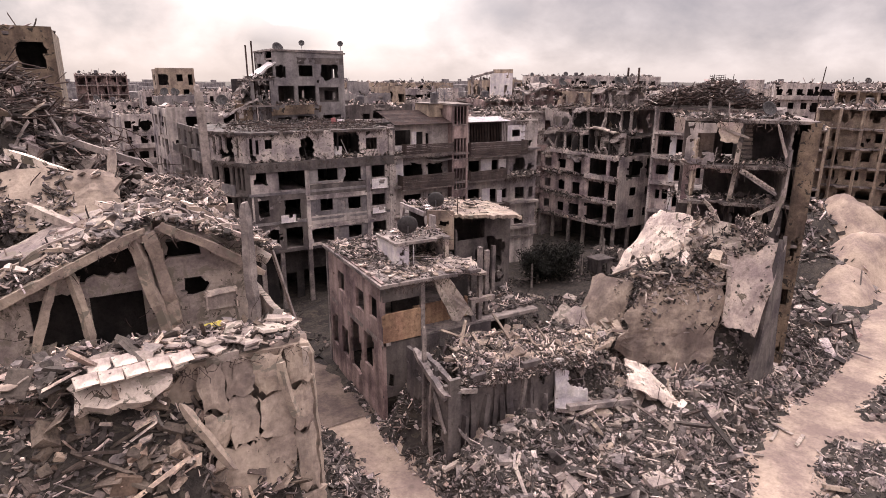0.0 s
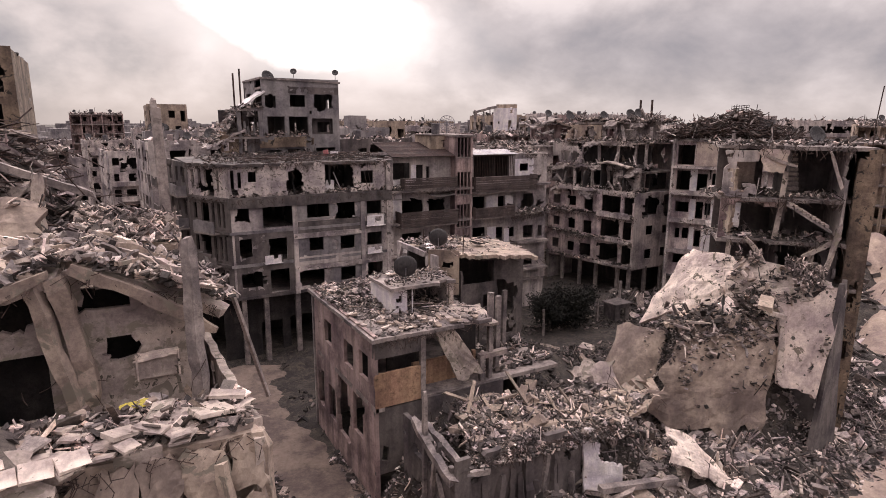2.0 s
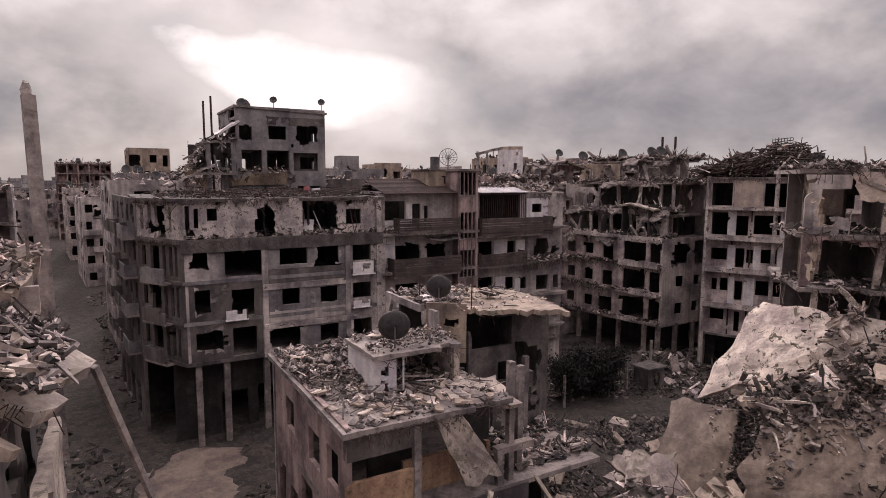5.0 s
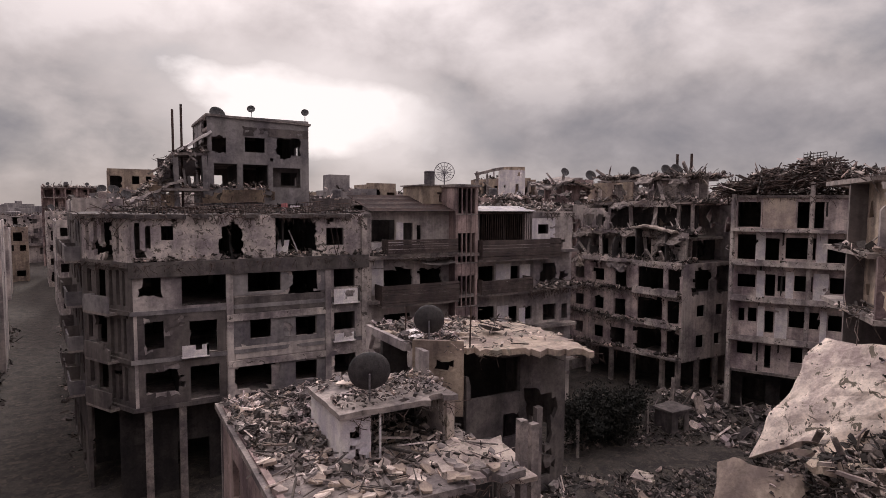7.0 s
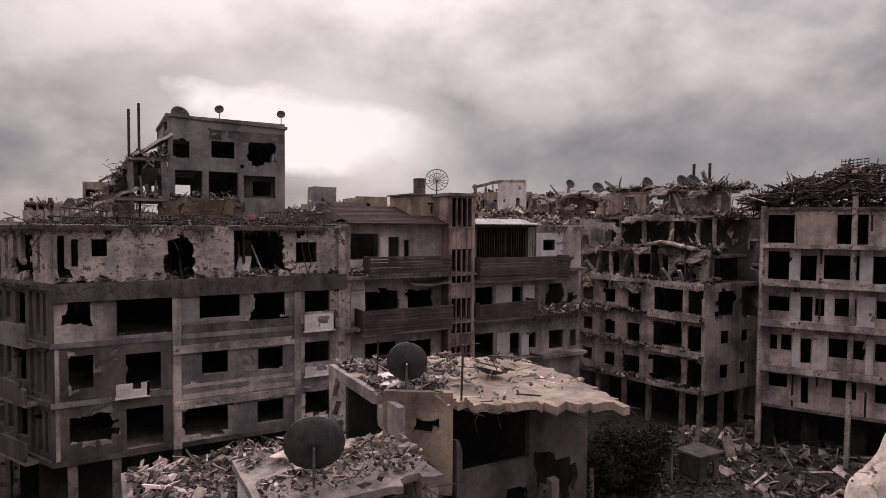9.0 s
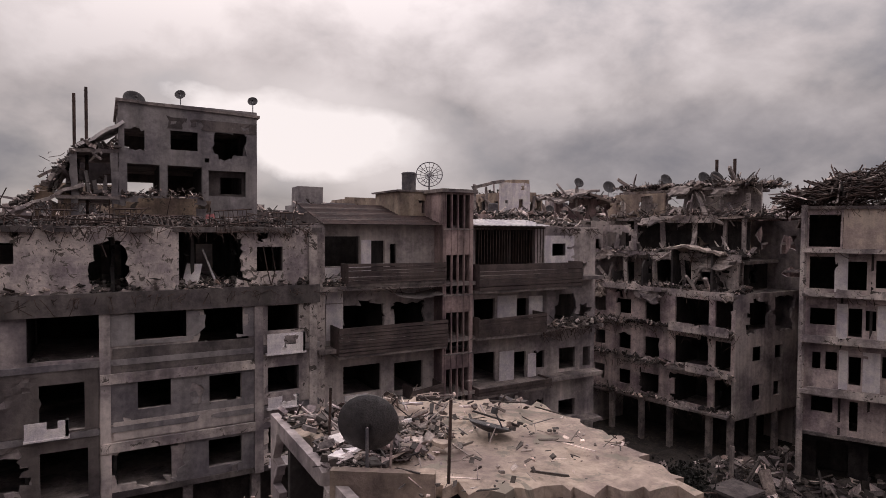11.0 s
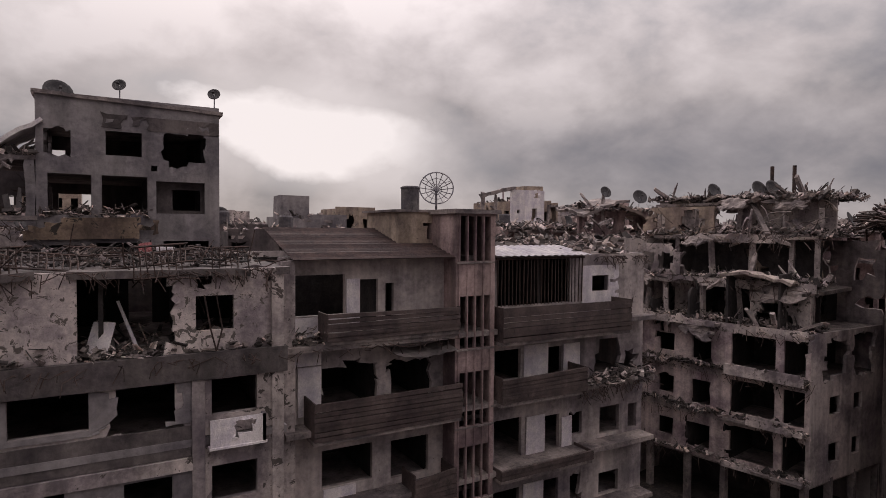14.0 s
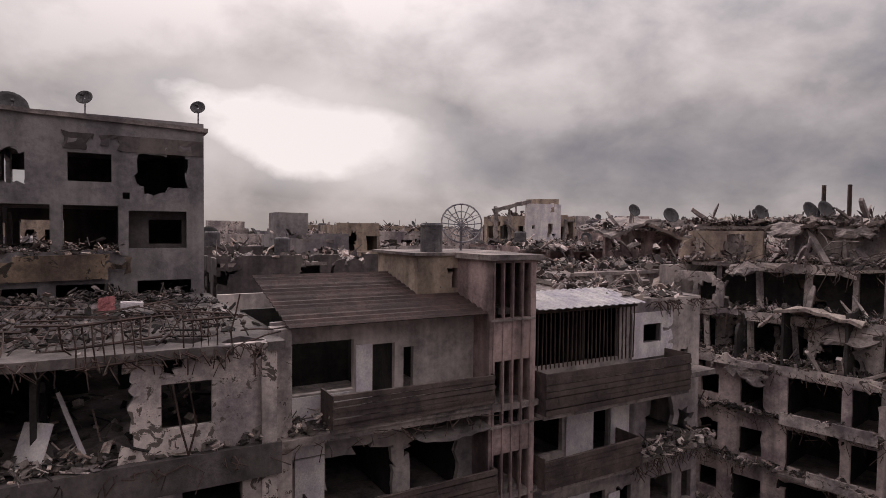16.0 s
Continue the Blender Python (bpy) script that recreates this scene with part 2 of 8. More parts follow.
CONCRETE_WHITE = surf("whitened_concrete", (0.375, 0.310, 0.245), (0.866, 0.758, 0.633), 0.42, pock=0.9, mottle=0.45, flake=((0.15, 0.125, 0.10), 1.5, 0.765))
CONCRETE_SLAB = surf("stained_slab", (0.210, 0.168, 0.126), (0.520, 0.428, 0.335), 0.28, pock=0.45, mottle=0.4, streak=0.25)
# near-black so openings look black: the rooms' shade is put into this colour
INNER_SHADE = surf("shaded_inner_plaster", (0.025, 0.022, 0.020), (0.064, 0.055, 0.051), 0.5, streak=0.4)
RUBBLE = surf("rubble", (0.169, 0.144, 0.125), (0.366, 0.324, 0.286), 0.6, island=0.86)
RUBBLE_PALE = surf("pale_rubble", (0.250, 0.213, 0.178), (0.460, 0.398, 0.340), 0.6, island=0.84)
RUBBLE_DARK = surf("dark_rubble", (0.060, 0.050, 0.045), (0.140, 0.120, 0.104), 0.6, island=0.85)
RUBBLE_TAN = surf("tan_rubble", (0.200, 0.158, 0.118), (0.400, 0.330, 0.258), 0.6, island=0.62)
SLAB_POCKED = surf("pocked_slab", (0.300, 0.245, 0.202), (0.620, 0.525, 0.440), 0.4, pock=1.5, mottle=0.5, flake=((0.16, 0.13, 0.105), 1.1, 0.80))
# very dark: the shade in gaps between the pieces is put into the earth
SHADED_EARTH = surf("shaded_rubble_earth", (0.023, 0.019, 0.016), (0.058, 0.049, 0.041), 0.7, bump=0.8, patch=(0.078, 0.064, 0.052))
DIRT = surf("dirt_track", (0.259, 0.201, 0.150), (0.462, 0.369, 0.285), 0.3, bump=0.2, mottle=0.5)
PLASTER_BROWN = surf("brown_plaster", (0.110, 0.080, 0.055), (0.300, 0.225, 0.155), 0.4, streak=0.4, pock=1.0, mottle=0.5, flake=((0.05, 0.04, 0.034), 1.3, 0.76))
RUST = surf("rusty_steel", (0.030, 0.020, 0.016), (0.085, 0.053, 0.042), 1.5, rough=0.75, metal=0.2)
STEEL = surf("dull_steel", (0.14, 0.14, 0.14), (0.30, 0.29, 0.28), 1.5, rough=0.5, metal=0.7)
DISH = surf("weathered_dish", (0.030, 0.028, 0.028), (0.066, 0.062, 0.060), 1.5, rough=0.6)
SHEET = surf("brown_sheet_metal", (0.027, 0.015, 0.013), (0.064, 0.038, 0.032), 0.8, rough=0.85)
SHEET_PALE = surf("pale_sheet_metal", (0.280, 0.272, 0.264), (0.440, 0.424, 0.408), 0.8, rough=0.5, metal=0.2)
SLAT = surf("brown_slats", (0.057, 0.040, 0.034), (0.118, 0.089, 0.078), 0.7, rough=0.8, streak=0.3)
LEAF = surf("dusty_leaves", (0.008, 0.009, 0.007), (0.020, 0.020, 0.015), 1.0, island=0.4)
BARK = surf("bark", (0.06, 0.05, 0.04), (0.13, 0.11, 0.09), 2.0)
TANK = surf("dark_plastic", (0.07, 0.065, 0.065), (0.13, 0.12, 0.115), 1.0, rough=0.6)
CLOTH = surf("faded_cloth", (0.170, 0.050, 0.050), (0.300, 0.110, 0.105), 1.5)
YELLOW = surf("yellow_sheet", (0.42, 0.36, 0.06), (0.60, 0.52, 0.10), 1.5)

# ---- tools ----


def rnd(a, b):
    return random.uniform(a, b)


def vnoise(x, y, seed=0.0):
    """Smooth value noise from 0 to 1 on arrays."""
    x, y = np.asarray(x, float), np.asarray(y, float)
    xi, yi = np.floor(x), np.floor(y)
    fx, fy = x - xi, y - yi
    fx, fy = fx * fx * (3 - 2 * fx), fy * fy * (3 - 2 * fy)

    def h(a, b):
        s = np.sin(a * 127.1 + b * 311.7 + seed * 74.7) * 43758.5453
        return s - np.floor(s)
    top = h(xi, yi) * (1 - fx) + h(xi + 1, yi) * fx
    bot = h(xi, yi + 1) * (1 - fx) + h(xi + 1, yi + 1) * fx
    return top * (1 - fy) + bot * fy


def fbm(x, y, seed=0.0, octaves=3):
    total, amp, norm = 0.0, 1.0, 0.0
    for o in range(octaves):
        total = total + amp * vnoise(np.asarray(x) * 2 ** o, np.asarray(y) * 2 ** o, seed + o * 3.1)
        norm += amp
        amp *= 0.5
    return total / norm


def sound(keep, whole=False):
    """Leaves out small pieces that have lost touch with the rest, or all but the largest piece."""
    name = np.where(keep, np.arange(keep.size).reshape(keep.shape) + 1, 0)
    for _ in range(400):
        up = np.pad(name, 1)
        best = np.maximum.reduce([up[1:-1, 1:-1], up[2:, 1:-1], up[:-2, 1:-1], up[1:-1, 2:], up[1:-1, :-2]]) * keep
        if (best == name).all():
            break
        name = best
    ids, count = np.unique(name[keep], return_counts=True)
    if len(ids) < 2:
        return keep
    return np.isin(name, ids[count >= (count.max() if whole else 0.12 * count.max())]) & keep


class Geo:
    """Gathers the vertices and faces of one mesh."""

    def __init__(self):
        self.v, self.f = [], []

    def add(self, vs, fs):
        k = len(self.v)
        self.v.extend(tuple(p) for p in vs)
        self.f.extend(tuple(int(i) + k for i in f) for f in fs)
        return self

    def obox(self, m, sx, sy, sz, jit=0.0):
        vs = [m @ Vector((a * sx / 2 + rnd(-jit, jit), b * sy / 2 + rnd(-jit, jit), c * sz / 2 + rnd(-jit, jit))) for c in (-1, 1) for b in (-1, 1) for a in (-1, 1)]
        return self.add(vs, [(0, 2, 3, 1), (4, 5, 7, 6), (0, 1, 5, 4), (2, 6, 7, 3), (0, 4, 6, 2), (1, 3, 7, 5)])

    def box(self, x0, x1, y0, y1, z0, z1, jit=0.0):
        return self.obox(pose((x0 + x1) / 2, (y0 + y1) / 2, (z0 + z1) / 2), x1 - x0, y1 - y0, z1 - z0, jit)

    def beam(self, a, b, w, h, jit=0.0):
        a, b = Vector(a), Vector(b)
        m = (b - a).to_track_quat("X", "Z").to_matrix().to_4x4()
        m.translation = (a + b) / 2
        return self.obox(m, (b - a).length, w, h, jit)

    def ragged(self, a, b, w, seed=0):
        """A broken beam: square in section, chipped and slightly bent along its length."""
        rs = random.Random(seed)
        a, b = Vector(a), Vector(b)
        n = max(3, int((b - a).length / 0.45))
        q = (b - a).to_track_quat("Z", "X")
        vs, bend = [], Vector((rs.gauss(0, 0.03), rs.gauss(0, 0.03), 0))
        for i in range(n + 1):
            s = i / n
            k = w * rs.uniform(0.44, 0.54) * (0.6 if i in (0, n) and rs.random() < 0.6 else 1.0)
            mid = a.lerp(b, s) + q @ (bend * math.sin(math.pi * s) * 2 + Vector((rs.gauss(0, 0.05), rs.gauss(0, 0.05), 0)) * w)
            vs += [mid + q @ Vector((u * k * rs.uniform(0.87, 1.07), v * k * rs.uniform(0.87, 1.07), rs.uniform(-0.12, 0.12))) for u, v in ((-1, -1), (1, -1), (1, 1), (-1, 1))]
        fs = [(i * 4 + k, i * 4 + (k + 1) % 4, i * 4 + 4 + (k + 1) % 4, i * 4 + 4 + k) for i in range(n) for k in range(4)]
        return self.add(vs, fs + [(3, 2, 1, 0), (n * 4, n * 4 + 1, n * 4 + 2, n * 4 + 3)])

    def rod(self, pts, r, n=5):
        pts = [Vector(p) for p in pts]
        rings = []
        for i, p in enumerate(pts):
            way = (pts[min(i + 1, len(pts) - 1)] - pts[max(i - 1, 0)]).normalized()
            q = way.to_track_quat("Z", "Y")
            rings.append([p + q @ Vector((r * math.cos(2 * math.pi * k / n), r * math.sin(2 * math.pi * k / n), 0)) for k in range(n)])
        fs = [(i * n + k, i * n + (k + 1) % n, (i + 1) * n + (k + 1) % n, (i + 1) * n + k) for i in range(len(pts) - 1) for k in range(n)]
        fs += [tuple(range(n - 1, -1, -1)), tuple(range((len(pts) - 1) * n, len(pts) * n))]
        return self.add([v for ring in rings for v in ring], fs)

    def prism(self, poly, z0, z1):
        """poly runs counter-clockwise seen from above."""
        n = len(poly)
        cx, cy = sum(p[0] for p in poly) / n, sum(p[1] for p in poly) / n
        poly = [(x + (cx - x) * 0.006, y + (cy - y) * 0.006) for x, y in poly]
        vs = [(x, y, z0) for x, y in poly] + [(x, y, z1) for x, y in poly]
        fs = [tuple(range(n - 1, -1, -1)), tuple(range(n, 2 * n))] + [(i, (i + 1) % n, n + (i + 1) % n, n + i) for i in range(n)]
        return self.add(vs, fs)

    def lathe(self, m, profile, n=20):
        vs = [m @ Vector((r * math.cos(2 * math.pi * k / n), r * math.sin(2 * math.pi * k / n), z)) for r, z in profile for k in range(n)]
        fs = [(i * n + k, i * n + (k + 1) % n, (i + 1) * n + (k + 1) % n, (i + 1) * n + k) for i in range(len(profile) - 1) for k in range(n)]
        return self.add(vs, fs)

    def sheet(self, grid, thick):
        """A slab over a grid of points [i][j], thick below."""
        g = np.array(grid, float)
        ni, nj = g.shape[:2]
        du = np.gradient(g, axis=0)
        dv = np.gradient(g, axis=1)
        nrm = np.cross(du, dv)
        nrm /= np.linalg.norm(nrm, axis=2, keepdims=True) + 1e-9
        low = g - nrm * thick
        vs = np.concatenate([g.reshape(-1, 3), low.reshape(-1, 3)])
        k = ni * nj
        fs = []
        for i in range(ni - 1):
            for j in range(nj - 1):
                a, b, c, d = i * nj + j, (i + 1) * nj + j, (i + 1) * nj + j + 1, i * nj + j + 1
                fs += [(a, b, c, d), (a + k, d + k, c + k, b + k)]
        for i in range(ni - 1):
            a, b = i * nj, (i + 1) * nj
            fs.append((b, a, a + k, b + k))
            a, b = i * nj + nj - 1, (i + 1) * nj + nj - 1
            fs.append((a, b, b + k, a + k))
        for j in range(nj - 1):
            a, b = j, j + 1
            fs.append((a, b, b + k, a + k))
            a, b = (ni - 1) * nj + j, (ni - 1) * nj + j + 1
            fs.append((b, a, a + k, b + k))
        return self.add(vs, fs)

    def panel(self, p, u, v, length, height, holes=(), step=0.35, thick=0.22, damage=None, seed=1.0, rough=0.0, whole=False):
        """A wall or slab from p along u and v (facing u x v), with openings (u0, u1, v0, v1, blown) and torn parts where noise falls below damage(U, V)."""
        p, u, v = np.array(p, float), np.array(u, float), np.array(v, float)
        u, v = u / np.linalg.norm(u), v / np.linalg.norm(v)
        n = np.cross(u, v)

        def lines(total, edges):
            out = sorted({0.0, total} | {min(max(e, 0.0), total) for e in edges})
            full = []
            for a, b in zip(out, out[1:]):
                k = max(1, int(round((b - a) / step)))
                full += [a + (b - a) * i / k for i in range(k)]
            return np.array([x for i, x in enumerate(full) if i == 0 or x - full[i - 1] > 0.02] + [total])
        us = lines(length, [e for h in holes for e in h[:2]])
        vs = lines(height, [e for h in holes for e in h[2:4]])
        # a few millimetres short at the ends, so that no two walls share a plane at a corner
        us[0], us[-1], vs[0], vs[-1] = us[0] + 0.004, us[-1] - 0.004, vs[0] + 0.004, vs[-1] - 0.004
        U, V = np.meshgrid((us[1:] + us[:-1]) / 2, (vs[1:] + vs[:-1]) / 2, indexing="ij")
        keep, torn = np.ones(U.shape, bool), np.zeros(U.shape, bool)
        for h in holes:
            u0, u1, v0, v1 = h[:4]
            blown = h[4] if len(h) > 4 else 0
            keep &= ~((U > u0) & (U < u1) & (V > v0) & (V < v1))
            if blown:
                dx = np.maximum(np.maximum(u0 - U, U - u1), 0)
                dy = np.maximum(np.maximum(v0 - V, V - v1), 0)
                cut = np.hypot(dx, dy) < blown * (2.2 * fbm(U * 1.3 + u0, V * 1.3, seed + 7) - 0.75)
                torn |= cut & keep
        if damage is not None:
            torn |= fbm(U * 0.8, V * 0.8, seed, 4) < damage(U, V)
        keep &= ~torn
        if torn.any():
            keep = sound(keep, whole)
        if not keep.any():
            return self
        nu, nv = len(us), len(vs)
        t = np.zeros((nu, nv), bool)
        t[:-1, :-1] |= torn
        t[1:, :-1] |= torn
        t[:-1, 1:] |= torn
        t[1:, 1:] |= torn
        A, B = np.meshgrid(us, vs, indexing="ij")
        r = np.random.RandomState(int(seed * 101) % 100000)
        A = A + t * r.uniform(-0.4, 0.4, A.shape) * step
        B = B + t * r.uniform(-0.4, 0.4, A.shape) * step
        W = rough * (fbm(A * 1.1, B * 1.1, seed + 2) - 0.5) * 2 + t * r.uniform(-0.05, 0.05, A.shape)
        front = p + A[..., None] * u + B[..., None] * v + W[..., None] * n
        back = front - n * thick
        k = nu * nv
        idx = np.arange(k).reshape(nu, nv)
        a, b, c, d = idx[:-1, :-1], idx[1:, :-1], idx[1:, 1:], idx[:-1, 1:]
        fs = [np.stack([a, b, c, d], -1)[keep], np.stack([a, d, c, b], -1)[keep] + k]
        pad = np.pad(keep, 1)
        for (si, sj), (e0, e1) in (((0, 1), (d, a)), ((2, 1), (b, c)), ((1, 0), (a, b)), ((1, 2), (c, d))):
            nb = pad[si:si + keep.shape[0], sj:sj + keep.shape[1]]
            m = keep & ~nb
            fs.append(np.stack([e1[m], e0[m], e0[m] + k, e1[m] + k], -1))
        fs = np.concatenate(fs)
        used, inv = np.unique(fs, return_inverse=True)
        return self.add(np.concatenate([front.reshape(-1, 3), back.reshape(-1, 3)])[used], inv.reshape(fs.shape))

    def mesh(self, name, mat, smooth=False):
        me = bpy.data.meshes.new(name)
        me.from_pydata(self.v, [], self.f)
        me.materials.append(mat)
        if smooth:
            me.polygons.foreach_set("use_smooth", [True] * len(me.polygons))
        me.update()
        return me


def part(name, geo, mat, parent, label="", smooth=False):
    """One mesh of a thing, given in world places; it hangs at the foot of its thing."""
    foot, up = Vector(), parent
    while up:
        foot, up = foot + up.location, up.parent
    geo.v = [(x - foot.x, y - foot.y, z - foot.z) for x, y, z in geo.v]
    ob = new(name, geo.mesh(name, mat, smooth))
    ob.parent = parent
    return tagged(ob, label)


def root(name, label, category, x, y, z=0.0, group="", kind=""):
    """An Empty at the foot of a thing, which holds its parts."""
    ob = new(name)
    ob.location = (x, y, z)
    return tagged(ob, label, category, group, kind)


def thing(name, label, category, geo=None, mat=None, group="", kind="", m=None, smooth=False):
    ob = new(name, geo.mesh(name, mat, smooth) if geo else None)
    if m is not None:
        ob.matrix_world = m
    return tagged(ob, label, category, group, kind)


CUBE = np.array([(a, b, c) for c in (-.5, .5) for b in (-.5, .5) for a in (-.5, .5)])
CUBE_F = np.array([(0, 2, 3, 1), (4, 5, 7, 6), (0, 1, 5, 4), (2, 6, 7, 3), (0, 4, 6, 2), (1, 3, 7, 5)])


def chunks(geo, pts, size, shape="mix", seed=0, tilt=0.5, tight=False):
    """Broken pieces at the points: blocks, flat slabs and bars, each with uneven corners."""
    r = np.random.RandomState(seed)
    pts = np.asarray(pts, float)
    n = len(pts)
    if n == 0:
        return geo
    s = 0.58 * size * np.clip(np.exp(r.normal(0, 0.5, n)), 0.35, 2.1)
    dims = np.stack([s * r.uniform(0.7, 1.5, n), s * r.uniform(0.5, 1.1, n), s * r.uniform(0.25, 0.8, n)], 1)
    kind = r.uniform(0, 1, n)
    if shape == "mix":
        flat = kind < 0.42
        bar = kind > 0.80
        dims[flat] *= (1.7, 1.3, 0.36)
        dims[bar] *= (3.4, 0.30, 0.34)
    elif shape == "bar":
        dims *= (4.0, 0.25, 0.35)
    elif shape == "flat":
        dims *= (1.7, 1.6, 0.3)
    c = CUBE[None] * (1 + r.uniform(-0.22, 0.22, (n, 8, 3)))
    c = c * dims[:, None, :]
    yaw, a, b = r.uniform(0, 6.283, n), r.normal(0, tilt, n), r.normal(0, tilt, n)
    y, z = c[..., 1].copy(), c[..., 2].copy()
    c[..., 1], c[..., 2] = y * np.cos(a)[:, None] - z * np.sin(a)[:, None], y * np.sin(a)[:, None] + z * np.cos(a)[:, None]
    x, z = c[..., 0].copy(), c[..., 2].copy()
    c[..., 0], c[..., 2] = x * np.cos(b)[:, None] + z * np.sin(b)[:, None], -x * np.sin(b)[:, None] + z * np.cos(b)[:, None]
    x, y = c[..., 0].copy(), c[..., 1].copy()
    c[..., 0], c[..., 1] = x * np.cos(yaw)[:, None] - y * np.sin(yaw)[:, None], x * np.sin(yaw)[:, None] + y * np.cos(yaw)[:, None]
    low = -c[..., 2].min(1)
    c = c + (pts + np.stack([0 * low, 0 * low, low * (0.9 if tight else 0.55)], 1))[:, None, :]
    k = len(geo.v)
    geo.v.extend(map(tuple, c.reshape(-1, 3).tolist()))
    geo.f.extend(map(tuple, (CUBE_F[None] + (np.arange(n) * 8)[:, None, None] + k).reshape(-1, 4).tolist()))
    return geo


def strew(geo, x0, x1, y0, y1, z, n, size, seed=0, shape="mix", tilt=0.45, clump=0.35):
    """Debris lying on a level floor, in clumps, heaped a little."""
    r = np.random.RandomState(seed)
    x, y = r.uniform(x0, x1, n), r.uniform(y0, y1, n)
    d = fbm(x * 0.6, y * 0.6, seed)
    ok = d > clump
    return chunks(geo, np.stack([x, y, z + np.maximum(d - clump, 0) * r.uniform(0, 1.2, n)], 1)[ok], size, shape, seed + 1, tilt)


def rebar(geo, n, x0, x1, y0, y1, z0, z1, length, r=0.02, seed=0, up=0.3):
    rs = random.Random(seed)
    for _ in range(n):
        p = Vector((rs.uniform(x0, x1), rs.uniform(y0, y1), rs.uniform(z0, z1)))
        way = Vector((rs.gauss(0, 1), rs.gauss(0, 1), rs.gauss(up, 0.5))).normalized()
        pts = [p]
        k = rs.uniform(0.5, 1.3) * length / 3
        for _ in range(3):
            way = (way + Vector((rs.gauss(0, 0.3), rs.gauss(0, 0.3), rs.gauss(-0.1, 0.3)))).normalized()
            pts.append(pts[-1] + way * k)
        geo.rod(pts, r, 4)
    return geo


def fringe(geo, a, b, n, drop=0.5, r=0.016, seed=0):
    """Bent bars and wires hanging from a torn edge between two points."""
    rs = random.Random(seed)
    a, b = Vector(a), Vector(b)
    for _ in range(n):
        p = a.lerp(b, rs.random())
        q = p + Vector((rs.gauss(0, 0.25), rs.gauss(-0.12, 0.2), -rs.uniform(0.05, 0.6) * drop))
        geo.rod([p, q, q + Vector((rs.gauss(0, 0.2), rs.gauss(-0.05, 0.15), -rs.uniform(-0.3, 0.9) * drop))], r, 4)
    return geo


def plate_meshes(mats, n, size, seed):
    """A few broken plates with uneven outlines, to be laid many times."""
    rs = random.Random(seed)
    out = []
    for k in range(n):
        w, d, h = size * rs.uniform(0.7, 1.5), size * rs.uniform(0.45, 1.0), rs.uniform(0.05, 0.13)
        ring = []
        for a, b in ((-1, -1), (1, -1), (1, 1), (-1, 1)):
            x, y = a * w / 2 * rs.uniform(0.75, 1.1), b * d / 2 * rs.uniform(0.75, 1.1)
            if rs.random() < 0.4:
                e, f = rs.uniform(0.25, 0.6) * w * a, rs.uniform(0.25, 0.6) * d * b
                ring += [(x - e, y), (x, y - f)] if a * b < 0 else [(x, y - f), (x - e, y)]
            else:
                ring.append((x, y))
        g = Geo().prism(ring, 0.0, h)
        g.v = [(x, y, z + 0.12 * size * x * y / (w * d) + rs.uniform(-0.01, 0.01)) for x, y, z in g.v]
        out.append(g.mesh("broken_plate", mats[k % len(mats)]))
    return out


def lay_plates(owner, meshes, spots, seed, tilt=16.0, name="broken_plate"):
    """Lays broken plates at the places given (x, y, z, lean about x, lean about y)."""
    rs = random.Random(seed)
    foot = owner.location
    for x, y, z, lx, ly in spots:
        ob = new(name, rs.choice(meshes))
        ob.parent = owner
        ob.matrix_basis = pose(x - foot.x, y - foot.y, z - foot.z, lx + rs.gauss(0, tilt), ly + rs.gauss(0, tilt), rs.uniform(0, 360))


def lift(holes, du, dv):
    """Openings given in world x and z, as seen from the wall's own corner."""
    return [(h[0] - du, h[1] - du, h[2] - dv, h[3] - dv, *(h[4:])) for h in holes]


def patch(c, bulge, n=12, rough=0.12, seed=0.0, thick=0.3, tear=0.0):
    """A broken slab between four corners, bowed outward and uneven."""
    c = [np.array(q, float) for q in c]
    nrm = np.cross(c[1] - c[0], c[3] - c[0])
    nrm /= np.linalg.norm(nrm)
    grid = []
    for i in range(n + 1):
        row = []
        for j in range(n + 1):
            s, t = i / n, j / n
            ss = s + tear * (float(vnoise(t * 6, s * 2, seed)) - 0.5) * (abs(2 * s - 1) ** 2)
            tt = t + tear * (float(vnoise(s * 6, t * 2, seed + 5)) - 0.5) * (abs(2 * t - 1) ** 2)
            p = c[0] * (1 - ss) * (1 - tt) + c[1] * ss * (1 - tt) + c[2] * ss * tt + c[3] * (1 - ss) * tt
            w = bulge * 4 * (s * (1 - s) + t * (1 - t)) / 2 + rough * 2 * (float(fbm(s * 5 + seed, t * 5, seed)) - 0.5)
            row.append(p + nrm * w)
        grid.append(row)
    return Geo().sheet(grid, thick)

# ---- ground, tracks and rubble ----
TRACKS = [
    ([(22, 4), (16.5, 9), (14.2, 14), (13.6, 20), (13.4, 27), (13.1, 33), (12.8, 38)], 1.65),
    ([(2, -30), (10, -12), (17, 0), (24, 8), (30, 14.5), (36.5, 18.8), (45, 20.6), (57, 23.2), (70, 28), (95, 36), (150, 50)], 1.9),
    ([(42, 20.2), (45.5, 16.6), (52, 9), (60, -5)], 1.7),
    ([(12.9, 36.5), (12.3, 43), (11.3, 49), (11.2, 55), (13.5, 59.8)], 2.6),
    ([(10.5, 60.5), (6.4, 68), (4.6, 86), (2.4, 120), (0.0, 160)], 2.5),
    ([(11.6, 54), (16, 55), (24, 55), (34, 53.5), (44, 51.5), (52, 48.5)], 2.2),
]


